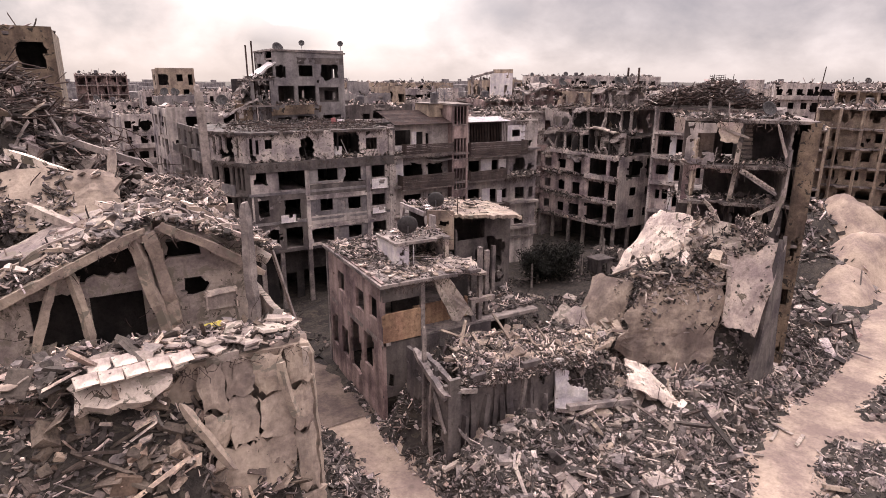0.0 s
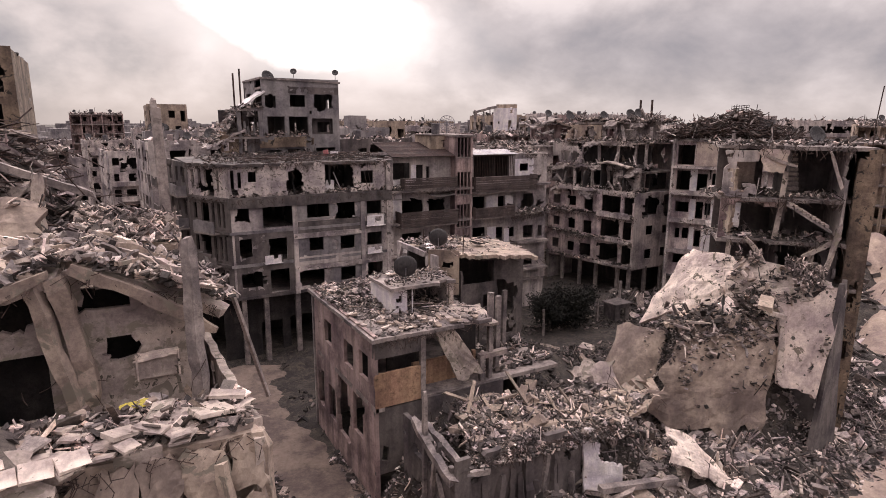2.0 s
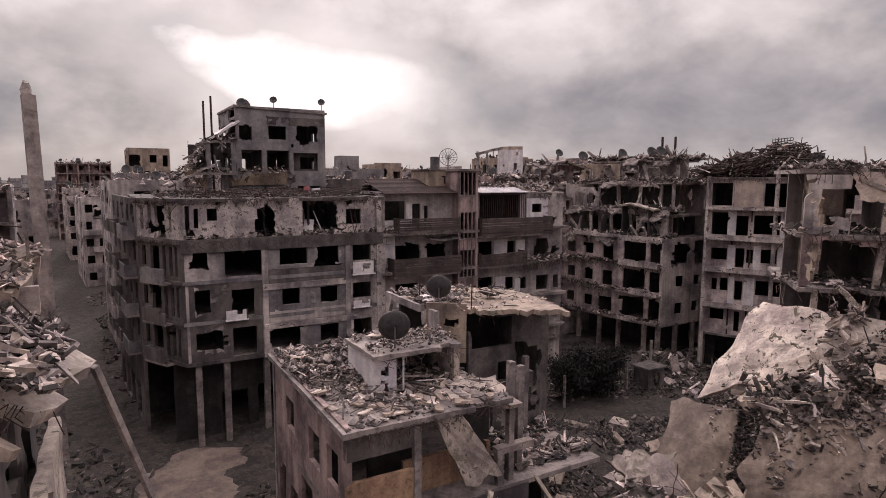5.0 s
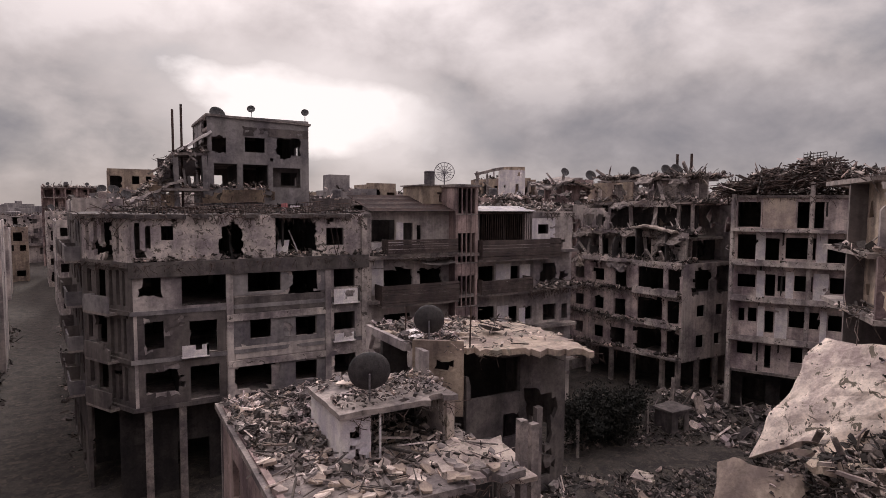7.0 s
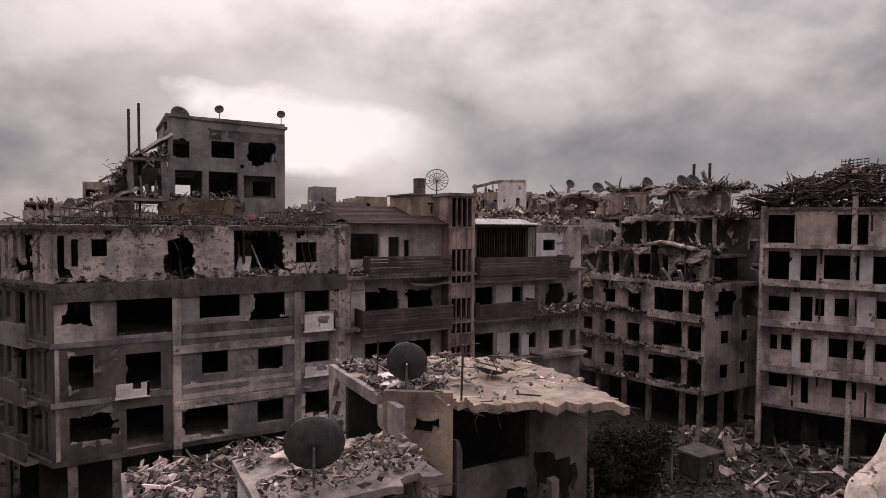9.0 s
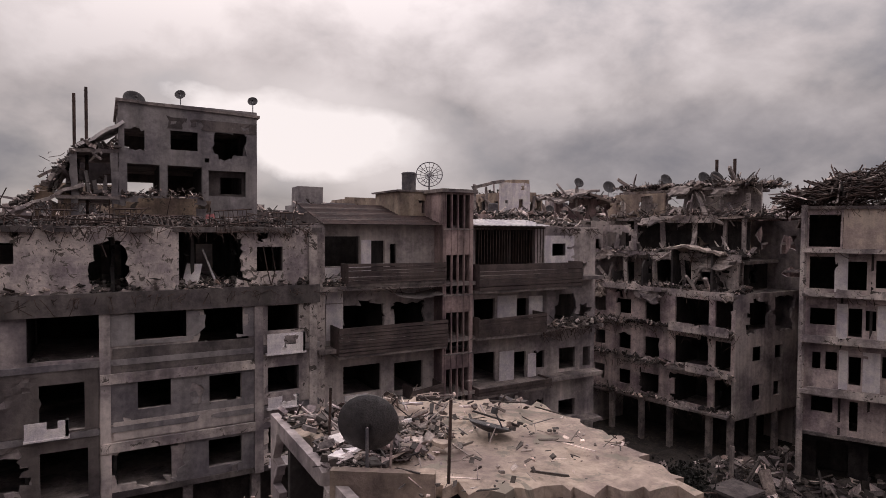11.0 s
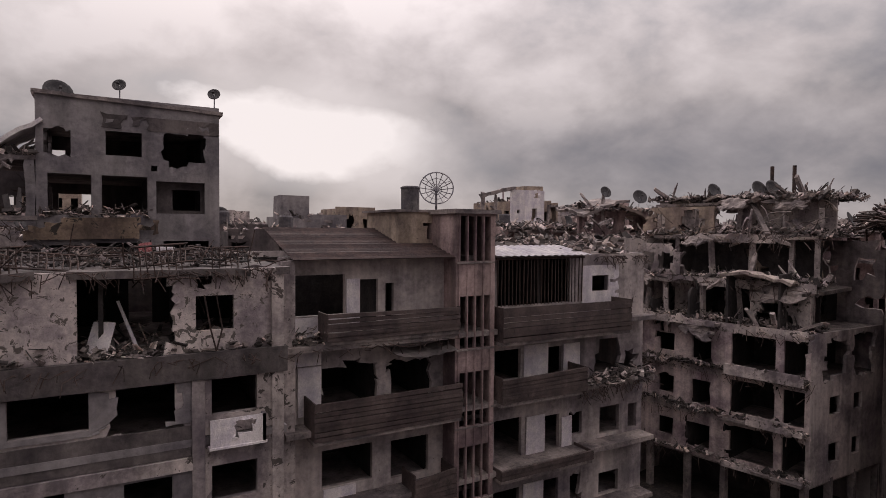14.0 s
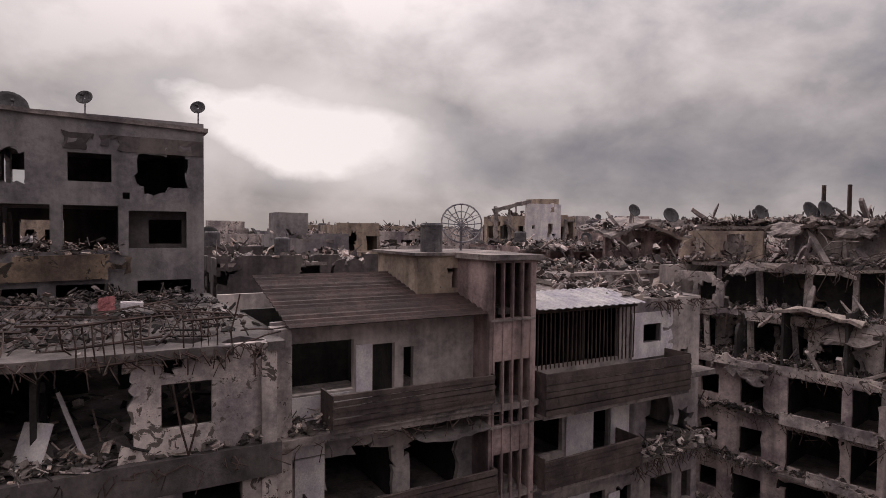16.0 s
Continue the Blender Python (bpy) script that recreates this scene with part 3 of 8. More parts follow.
def way_off(x, y, line):
    best = np.full(np.shape(x), 1e9)
    for (x0, y0), (x1, y1) in zip(line, line[1:]):
        dx, dy = x1 - x0, y1 - y0
        t = np.clip(((x - x0) * dx + (y - y0) * dy) / (dx * dx + dy * dy), 0, 1)
        best = np.minimum(best, np.hypot(x - x0 - t * dx, y - y0 - t * dy))
    return best


def step(a, b, x):
    t = np.clip((np.asarray(x, float) - a) / (b - a), 0, 1)
    return t * t * (3 - 2 * t)


def mound(x, y, cx, cy, rx, ry, h, rot=0.0, p=1.6):
    c, s = math.cos(radians(rot)), math.sin(radians(rot))
    a, b = ((x - cx) * c + (y - cy) * s) / rx, (-(x - cx) * s + (y - cy) * c) / ry
    return h * np.exp(-np.power(a * a + b * b + 1e-9, p))


def ground_z(x, y):
    x, y = np.asarray(x, float), np.asarray(y, float)
    n1, n2 = fbm(x * 0.16, y * 0.16, 3, 4), fbm(x * 0.7, y * 0.7, 9, 3)
    z = 0.2 + 1.1 * np.maximum(n1 - 0.42, 0) + 0.5 * (n2 - 0.5)
    # the collapsed block west of the track
    front = y - 1.7 * step(1.2, 2.8, x) * (1 - step(21.8, 23.5, y))
    top = np.interp(front, [8, 12, 16, 19.5, 21.8, 22.6, 26, 29, 33, 40, 46, 50, 56], [0, 1.5, 5.5, 9.5, 12.4, 12.8, 11.6, 11.4, 13.4, 16.6, 17.8, 15, 0])
    edge, wide = np.interp(y, [10, 34, 42, 55], [5.9, 5.9, 4.2, 0.5]), np.interp(y, [10, 33, 42, 55], [0.9, 0.9, 3, 4])
    west = top * (1 - step(edge - wide, edge, x)) * (0.86 + 0.28 * n1)
    west = west + np.where(y > 34, mound(x, y, -5.5, 44, 5.5, 5.5, 5.0), 0)
    west = west * step(-34, -16, x)
    z = z + west
    z = z + mound(x, y, 23.5, 32.7, 9.2, 3.7, 5.0, -3, 2.6) * (0.75 + 0.5 * n2)
    z = z + mound(x, y, 25.5, 24.5, 10, 5, 1.5, 0, 1.2)
    z = z + mound(x, y, 40.0, 30.0, 3.8, 2.6, 8.0, -45, 2.2)
    z = z + mound(x, y, 37.0, 27.0, 8, 6, 1.6, 0, 1.2)
    z = z + mound(x, y, 55, 56.5, 7, 2.8, 1.5, 0, 1.3) + mound(x, y, 20, 57.3, 8, 1.5, 0.9)
    z = z + mound(x, y, 33, 47, 6, 4, 1.6) + mound(x, y, 57, 31, 7, 5, 2.4) + mound(x, y, 62, 40, 6, 5, 2.2)
    z = z + mound(x, y, -1, 90, 5, 40, 0.9) + mound(x, y, 88, 52, 13, 9, 6.5) + mound(x, y, 78, 38, 7, 4, 2.6) + mound(x, y, 10.5, 39, 1.3, 9, 0.5)
    z = z + mound(x, y, 17, 24.5, 3.2, 3, 1.2) + mound(x, y, 21, 27.2, 4, 1.6, 1.3)
    free = np.ones_like(z)
    for line, half in TRACKS:
        d = way_off(x, y, line)
        free = np.minimum(free, step(half * 0.75, half * 2.0, d))
    far = step(150, 300, np.hypot(x - 30, y - 40))
    return (z * (0.05 + 0.95 * free)) * (1 - far) + 0.12 * (n2 - 0.5) * (1 - free)


def axis(a, b, s, far):
    core = list(np.arange(a, b + 0.01, s))
    out, k, p = [], s, b
    while p < far:
        k *= 1.25
        p += k
        out.append(p)
    inn, k, p = [], s, a
    while p > -far:
        k *= 1.25
        p -= k
        inn.append(p)
    return np.array(inn[::-1] + core + out)


gx, gy = axis(-16, 76, 0.5, 3000), axis(6, 74, 0.5, 3000)
GX, GY = np.meshgrid(gx, gy, indexing="ij")
GZ = ground_z(GX, GY)
ni, nj = GX.shape
idx = np.arange(ni * nj).reshape(ni, nj)
g = Geo()
g.v = np.stack([GX, GY, GZ], -1).reshape(-1, 3).tolist()
g.f = np.stack([idx[:-1, :-1], idx[1:, :-1], idx[1:, 1:], idx[:-1, 1:]], -1).reshape(-1, 4).tolist()
thing("ground", "broken earth and crushed masonry between the ruins", "ground", g, SHADED_EARTH, kind="structure", smooth=True)

for k_way, (line, half) in enumerate(TRACKS[:4]):
    pts = []
    for (x0, y0), (x1, y1) in zip(line, line[1:]):
        k = max(2, int(math.hypot(x1 - x0, y1 - y0) / 0.8))
        pts += [(x0 + (x1 - x0) * i / k, y0 + (y1 - y0) * i / k) for i in range(k)]
    pts = np.array(pts + [line[-1]])
    for _ in range(8):
        pts[1:-1] = pts[1:-1] * 0.5 + (pts[:-2] + pts[2:]) * 0.25
    tan = np.gradient(pts, axis=0)
    tan /= np.linalg.norm(tan, axis=1, keepdims=True)
    side = np.stack([tan[:, 1], -tan[:, 0]], 1)
    rows = []
    for i, (p, s) in enumerate(zip(pts, side)):
        w = half * (0.7 + 0.75 * float(fbm(p[0] * 0.3, p[1] * 0.3, 5)))
        row = []
        for k in np.linspace(-1, 1, 9):
            q = p + s * k * w * (1 + 0.6 * (float(vnoise(p[0] * 1.1, p[1] * 1.1 + k, 8)) - 0.5))
            row.append((q[0], q[1], float(ground_z(q[0], q[1])) + (0.05 if k_way < 3 else 0.12) * (1 - abs(k) ** 3 * 1.6)))
        rows.append(row)
    g = Geo()
    nn = len(rows)
    g.add([p for row in rows for p in row], [(i * 9 + j, i * 9 + j + 1, (i + 1) * 9 + j + 1, (i + 1) * 9 + j) for i in range(nn - 1) for j in range(8)])
    thing("road", "dusty bare-earth track driven through the rubble" if k_way < 3 else "brown trodden mud along the street between the ruins", "road", g, DIRT if k_way < 3 else MUD, kind="structure", smooth=True)


def earth_mound(cx, cy, rx, ry, h, rot):
    """A heap of bulldozed earth lying on the ground."""
    n = 26
    rows = []
    for i in range(n + 1):
        row = []
        for j in range(n + 1):
            a, b = 2 * i / n - 1, 2 * j / n - 1
            c, k = math.cos(radians(rot)), math.sin(radians(rot))
            x, y = cx + a * rx * c - b * ry * k, cy + a * rx * k + b * ry * c
            f = max(0.0, 1 - (a * a + b * b) ** 1.2)
            row.append((x, y, float(ground_z(x, y)) - 0.25 + f * h * (0.55 + 0.9 * float(fbm(x * 0.45, y * 0.45, 17, 4)))))
        rows.append(row)
    g = Geo().add([p for r in rows for p in r], [(i * (n + 1) + j, (i + 1) * (n + 1) + j, (i + 1) * (n + 1) + j + 1, i * (n + 1) + j + 1) for i in range(n) for j in range(n)])
    thing("earth_mound", "pale bulldozed earth piled beside the road", "earth mound", g, DIRT, group="earth mounds", smooth=True)


earth_mound(84, 37, 9, 5, 3.4, 20)
earth_mound(72, 33.5, 6, 3, 1.5, 10)
earth_mound(96, 44, 9, 6, 4.0, 30)


def scatter(name, label, x0, x1, y0, y1, n, size, mat, seed, tilt=0.5, clump=0.38, keep=None, off_track=1.0, shape="mix"):
    r = np.random.RandomState(seed)
    x, y = r.uniform(x0, x1, n), r.uniform(y0, y1, n)
    rim = np.minimum(np.minimum(x - x0, x1 - x), np.minimum(y - y0, y1 - y))
    ok = fbm(x * 0.35, y * 0.35, seed + 2) > clump + 0.5 * (1 - step(0, 5, rim)) * (x1 - x0 > 25)
    for line, half in TRACKS:
        ok &= way_off(x, y, line) > half * off_track * (0.8 + 0.5 * r.uniform(0, 1, n))
    if keep is not None:
        ok &= keep(x, y)
    x, y = x[ok], y[ok]
    z = ground_z(x, y) - 0.05
    g = chunks(Geo(), np.stack([x, y, z], 1), size, shape, seed, tilt)
    return thing(name, label, "rubble", g, mat, kind="stuff")


def outside(x, y):
    """Free ground, not under the standing buildings."""
    g1 = (x > 15.2) & (x < 29) & (y > 35.2) & (y < 47)
    a = (y > 61) & (x > 10) & (x < 48)
    draped = (np.abs(y - 25.6 + 0.4 * (x - 31)) < 1.3) & (x > 28.8) & (x < 33.4)
    piece = (x > 24.4) & (x < 27.2) & (y > 26.4) & (y < 28.4)
    return ~(g1 | a | draped | piece)


scatter("rubble", "fine grey crushed masonry strewn over the ground", 10, 60, 11, 36, 60000, 0.19, RUBBLE, 11, clump=0.3, keep=outside, off_track=0.8)
scatter("rubble", "fist to head sized masonry pieces heaped on the ground", 14, 60, 14, 37, 17000, 0.32, RUBBLE, 12, clump=0.33, keep=outside)
scatter("rubble", "big broken concrete lumps among the debris", 15, 62, 15, 37, 800, 0.8, RUBBLE, 13, clump=0.4, keep=outside)
scatter("rubble", "pale broken blocks and plaster on the collapsed block", -16, 6.2, 10, 30, 22000, 0.25, RUBBLE_PALE, 14, clump=0.28, keep=lambda x, y: (y < 27.3) | (y > 33) | (x < -8))
scatter("rubble", "pale concrete lumps on the collapsed block", -16, 6.0, 11, 30, 2600, 0.62, RUBBLE_TAN, 15, clump=0.3, keep=lambda x, y: (y < 27) | (y > 33) | (x < -8))
scatter("rubble", "sooty debris heaped behind the broken gable", -20, 6.2, 30, 55, 16200, 0.38, RUBBLE, 16, clump=0.28)
heap = Geo()
hr = random.Random(77)
hx, hy = [hr.uniform(-15, 3.5) for k in range(420)], [hr.uniform(31, 49) for k in range(420)]
for k, (x, y, z) in enumerate(zip(hx, hy, ground_z(hx, hy))):
    a = Vector((x, y, z + hr.uniform(-0.1, 0.5)))
    w = Vector((hr.gauss(0, 1), hr.gauss(0, 1), hr.gauss(0.1, 0.4))).normalized() * hr.uniform(0.8, 3.4)
    heap.ragged(a - w / 2, a + w / 2, hr.uniform(0.06, 0.26), k)
thing("fallen_beams", "splintered beams and posts heaped behind the gable", "beam", heap, CONCRETE, kind="stuff")
heap = Geo()
hx, hy = [hr.gauss(-4, 3.0) for k in range(420)], [hr.gauss(44, 2.5) for k in range(420)]
for x, y, z in zip(hx, hy, ground_z(hx, hy)):
    a = Vector((x, y, z + hr.uniform(0, 0.9)))
    w = Vector((hr.gauss(0, 1), hr.gauss(0, 1), hr.gauss(0.1, 0.3))).normalized() * hr.uniform(1.0, 3.6)
    heap.rod([a - w / 2, a + Vector((0, 0, hr.uniform(-.2, .3))), a + w / 2], hr.uniform(0.02, 0.05), 4)
thing("rebar", "rusty tangle of bars on top of the heap", "rebar", heap, RUST, kind="stuff")
scatter("rubble", "large slabs tumbled on the debris behind the gable", -18, 4.5, 31, 52, 700, 0.75, RUBBLE, 17, clump=0.35)
# dark pieces: the shade between the street's houses is put into their colour
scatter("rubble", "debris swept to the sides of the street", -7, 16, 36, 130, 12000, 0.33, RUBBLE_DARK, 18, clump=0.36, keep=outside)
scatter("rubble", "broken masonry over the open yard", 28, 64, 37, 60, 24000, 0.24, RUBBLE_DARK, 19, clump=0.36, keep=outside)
scatter("rubble", "broken masonry beside the far road", 52, 120, 12, 62, 11700, 0.6, RUBBLE, 20, clump=0.36)
scatter("rubble", "lumps of masonry round the leaning roof", 31, 47, 24, 37, 4000, 0.3, RUBBLE_PALE, 21, clump=0.4, tilt=0.7)


scatter("rubble", "scattered masonry on the open ground to the south", -34, 84, -24, 17, 26000, 0.5, RUBBLE, 23, clump=0.36, keep=lambda x, y: ~((x > 15) & (x < 55) & (y > 15)) & ~((x > -15) & (x < 6) & (y > 12)))
scatter("rubble", "broken masonry heaped west of the collapsed block", -40, -13, 8, 60, 9000, 0.5, RUBBLE, 24, clump=0.34)


def track_edge(x, y):
    return way_off(x, y, TRACKS[0][0]) < 4.2


scatter("rubble", "grey debris banked along the dirt track", 7, 19, 22, 60, 26000, 0.25, RUBBLE, 22, clump=0.32, off_track=0.72, keep=lambda x, y: track_edge(x, y) & outside(x, y))

# ---- corner apartment building ----
AF = [6.55, 9.6, 12.65, 15.7, 18.75]
A = root("apartment_building", "five-storey grey corner apartment block with blown-out windows", "building", 19, 66)
A_POLY = [(9.7, 65.6), (12.4, 60.7), (27.7, 60.7), (27.7, 73.5), (9.7, 73.5)]
A_HOLES = [
    (12.9, 13.9, 13.6, 15.1, 0.3), (15.1, 17.85, 12.85, 15.4), (19.2, 21.4, 13.5, 14.85), (22.2, 24.0, 13.4, 14.75, 0.45), (25.2, 26.8, 13.45, 14.75),
    (12.9, 14.0, 10.3, 12.0, 0.3), (15.5, 17.2, 9.75, 11.85), (19.3, 20.7, 10.3, 11.6), (22.4, 23.9, 10.2, 11.5), (25.2, 26.8, 10.3, 11.6),
    (12.9, 14.8, 7.4, 8.8, 0.3), (15.5, 17.3, 6.7, 8.9), (18.4, 20.7, 6.9, 8.4, 0.5), (22.35, 23.9, 7.0, 8.35), (25.2, 26.85, 7.1, 8.5, 0.2)]
part("wall", Geo().panel((12.3, 60.5, 6.3), (1, 0, 0), (0, 0, 1), 15.5, 9.4, lift(A_HOLES, 12.3, 6.3), 0.3, seed=2.0, rough=0.015,
     damage=lambda U, V: 0.17 + 0 * U), PLASTER, A)
A_TOP = [(13.1, 13.4, 16.6, 18.0), (14.0, 14.7, 17.1, 18.0), (17.6, 18.7, 15.8, 17.9, 0.3), (21.1, 23.7, 15.75, 18.5, 0.3), (24.7, 26.0, 16.5, 17.75), (12.5, 12.8, 16.4, 18.2)]
part("wall", Geo().panel((12.3, 60.55, 15.75), (1, 0, 0), (0, 0, 1), 15.4, 2.95, lift(A_TOP, 12.3, 15.75), 0.25, seed=3.0, rough=0.02,
     damage=lambda U, V: 0.26 + 0.1 * (V > 2.4) + 0 * U), PLASTER_SCAR, A, "pale shrapnel-scarred upper wall")
# the chamfered corner and the side street, in plaster darker than the front
cu = np.array([2.7, -5.0, 0]) / math.hypot(2.7, 5.0)
CH = [(0.5, 1.0, 0.9, 2.4), (1.6, 2.7, 0.7, 2.4, 0.2), (3.1, 3.5, 0.2, 2.5, 0.2), (3.9, 4.3, 0.3, 2.5), (4.6, 4.9, 0.3, 2.5)]
holes = [(a, b, c + k * 3.05 + 0.3, d + k * 3.05 + 0.3, *r) for k in range(3) for a, b, c, d, *r in CH]
part("wall", Geo().panel((9.6, 65.5, 6.3), cu, (0, 0, 1), 5.68, 9.4, holes, 0.28, seed=4.0, damage=lambda U, V: 0.2 + 0 * U), PLASTER_SOOT_SHADE, A)
part("wall", Geo().panel((9.6, 65.5, 15.75), cu, (0, 0, 1), 5.6, 2.95, [(0.5, 0.9, 0.6, 2.4), (1.5, 1.9, 0.3, 2.5, 0.3), (2.6, 3.3, 0.0, 2.4, 0.3), (4.1, 4.4, 0.5, 2.4)], 0.25, seed=5.0,
     damage=lambda U, V: 0.26 + 0 * U), PLASTER_SCAR, A)
SH = [(a + 2.9 * j, b + 2.9 * j, c + 3.05 * k + 0.3, d + 3.05 * k + 0.3) for k in range(4) for j in range(5) for a, b, c, d in ((0.6, 1.7, 0.9, 2.3),)]
part("wall", Geo().panel((8.2, 80, 0.0), (1.4, -14.5, 0), (0, 0, 1), 14.57, 18.6, [(a, b, c + 6.3, d + 6.3) for a, b, c, d in SH] + [(1 + 3 * k, 3 + 3 * k, 0.2, 3.2) for k in range(4)], 0.4, seed=6.0, damage=lambda U, V: 0.22 + 0.1 * (V > 15) + 0 * U), PLASTER_SOOT_SHADE, A)
SU = np.array([1.4, -14.5, 0]) / math.hypot(1.4, 14.5)
SN = np.cross(SU, (0, 0, 1))
for z in (6.4, 9.45, 12.5, 15.55):
    for u in (1.2, 6.3, 10.6):
        foot = np.array([8.2, 80, z]) + SU * u
        bal = part("balcony", Geo().panel(foot + SN * 0.95, SU, -SN, 3.2, 0.95, (), 0.35, 0.16, seed=u + z, damage=lambda U, V: 0.18 + 0 * U), CONCRETE, A)
        part("parapet", Geo().panel(foot + SN * 0.95, SU, (0, 0, 1), 3.2, 1.0, (), 0.3, 0.1, seed=u + z + 1, damage=lambda U, V: 0.24 + 0.12 * (V > 0.6) + 0 * U, whole=True), PLASTER_ASH if u > 10 else PLASTER_SOOT_SHADE, bal)
        part("parapet", Geo().panel(foot + SU * 3.2 + SN * 0.95, -SN, (0, 0, 1), 0.9, 0.95, (), 0.3, 0.1, seed=u + z + 2), PLASTER_ASH if u > 10 else PLASTER_SOOT_SHADE, bal)
cn = np.array([-5.0, -2.7, 0]) / math.hypot(2.7, 5.0)
for z in AF[:3]:
    foot = np.array([9.6, 65.5, z - 0.1]) + cu * 1.3
    bal = part("balcony", Geo().panel(foot + cn * 0.75, cu, -cn, 2.9, 0.78, (), 0.3, 0.16, seed=z, damage=lambda U, V: 0.15 + 0 * U), CONCRETE, A)
    part("parapet", Geo().panel(foot + cn * 0.75, cu, (0, 0, 1), 2.9, 1.05, (), 0.25, 0.1, seed=z + 1, rough=0.02, damage=lambda U, V: 0.2 + 0.14 * (V > 0.7) + 0.2 * (U > 2.2) + 0 * U, whole=True), PLASTER_ASH if z > 10 else PLASTER_SOOT_SHADE, bal)
    part("parapet", Geo().panel(foot, cn, (0, 0, 1), 0.74, 1.0, (), 0.25, 0.1, seed=z + 2, damage=lambda U, V: 0.15 + 0 * U, whole=True), PLASTER_ASH, bal)
for k, z in enumerate(AF):
    top = k == 4
    gg = Geo().prism(A_POLY, z - 0.3, z) if not top else Geo().panel((9.4, 60.3, z - 0.02), (1, 0, 0), (0, 1, 0), 18.6, 14, (), 0.5, 0.26, seed=7.0,
        damage=lambda U, V: 0.30 + 0.5 * (V + 1.9 * U < 5.0) + 0.06 * (V < 1.0))
    part("slab", gg, PLASTER_DARK if top else CONCRETE, A)
    band = Geo()
    if k in (0, 1, 2, 3):
        h = 0.9 if k == 3 else 0.22
        band.panel((12.1, 60.28 if k == 3 else 60.4, z - h), (1, 0, 0), (0, 0, 1), 15.8, h + 0.06, (), 0.3, 0.3, seed=8.0 + k, damage=lambda U, V: 0.17 + 0 * U, rough=0.02)
        part("cornice", Geo().panel(np.array([9.6, 65.5, z - h]) + np.array([-0.88, -0.47, 0]) * 0.16 + np.array([0, 0, h - min(h, 0.3)]), cu, (0, 0, 1), 5.7, min(h, 0.3) + 0.06, (), 0.3, 0.3, seed=9.0 + k, damage=lambda U, V: 0.2 + 0 * U), PLASTER_SOOT_SHADE, A)
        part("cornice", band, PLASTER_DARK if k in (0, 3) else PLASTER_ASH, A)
for x0, x1, z0, z1 in ((18.3, 24.5, 12.1, 13.2), (18.3, 24.5, 9.0, 9.85)):
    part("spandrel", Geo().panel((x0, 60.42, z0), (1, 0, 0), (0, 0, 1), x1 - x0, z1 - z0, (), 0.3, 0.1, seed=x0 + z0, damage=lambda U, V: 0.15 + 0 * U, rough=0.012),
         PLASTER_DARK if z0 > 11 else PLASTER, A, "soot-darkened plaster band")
# lower left and middle panels are darker: lens falloff put into their colour
for x0, x1, z0, z1, mat, lab in ((12.5, 17.75, 6.6, 9.4, PLASTER_SOOT_SHADE, "darker plaster on the lower left bay"), (12.5, 17.75, 9.7, 12.45, PLASTER_SOOT_SHADE, "darker plaster on the lower left bay"), (18.2, 24.6, 13.3, 14.75, PLASTER_ASH, "grey plaster between windows"), (24.75, 27.5, 6.6, 9.5, PLASTER_PALE, "paler plaster under the end windows"), (24.75, 27.5, 9.7, 12.3, PLASTER_PALE, "paler plaster under the end windows"), (18.2, 24.6, 9.75, 11.7, PLASTER_ASH, "grey plaster between windows"), (18.2, 24.6, 6.6, 8.65, PLASTER_ASH, "grey plaster between windows"), (24.75, 27.5, 12.75, 15.1, PLASTER_PALE, "paler plaster round the end window")):
    part("plaster_panel", Geo().panel((x0, 60.44, z0), (1, 0, 0), (0, 0, 1), x1 - x0, z1 - z0, [h for h in lift(A_HOLES, x0, z0) if h[0] > -0.3 and h[1] < x1 - x0 + 0.3 and h[3] > 0 and h[2] < z1 - z0], 0.28, 0.05, seed=x0 + z1, damage=lambda U, V: 0.22 + 0 * U, rough=0.01), mat, A, lab)
for z0, z1 in ((11.62, 12.08), (8.5, 8.94)):
    part("string_course", Geo().panel((17.8, 60.3, z0), (1, 0, 0), (0, 0, 1), 6.75, z1 - z0, [h for h in lift(A_HOLES, 17.8, z0) if h[3] > 0 and h[2] < 0 and h[0] > 0 and h[1] < 6.75], 0.25, 0.14, seed=z0, rough=0.012, damage=lambda U, V: 0.17 + 0 * U), PLASTER_PALE, A, "pale projecting plaster band")
for x in (13.0, 15.0, 18.0, 21.4, 24.6, 27.5):
    part("column", Geo().box(x - 0.22, x + 0.22, 60.55, 61.0, -0.2, 6.4, 0.02), CONCRETE, A)
for x in (18.0, 24.75, 27.55):
    part("pilaster", Geo().panel((x - 0.22, 60.36, 6.3), (1, 0, 0), (0, 0, 1), 0.44, 12.4 if x > 27 else 9.4, (), 0.22, 0.16, seed=x, damage=lambda U, V: 0.2 + 0 * U), PLASTER_PALE if x > 27 else PLASTER, A)
# recessed ground floor, its shade carried by the near-black colour
part("wall", Geo().panel((11.4, 62.3, -0.2), (1, 0, 0), (0, 0, 1), 16.3, 6.5, [(3.4, 5.4, 0, 3.6), (6.2, 8.8, 0, 3.8), (9.6, 12.4, 0, 3.4), (13.2, 16.2, 0, 3.6)], 0.5, seed=14.0), INNER_SHADE, A, "dark ground-floor shop fronts")
part("wall", Geo().panel((9.9, 69.0, -0.2), (1, 0, 0), (0, 0, 1), 17.8, 18.8, [(a, a + 1.0, z + 0.1, z + 2.2) for z in AF[:4] for a in (3, 8, 13)], 0.6, seed=15.0), INNER_SHADE, A, "inner wall")
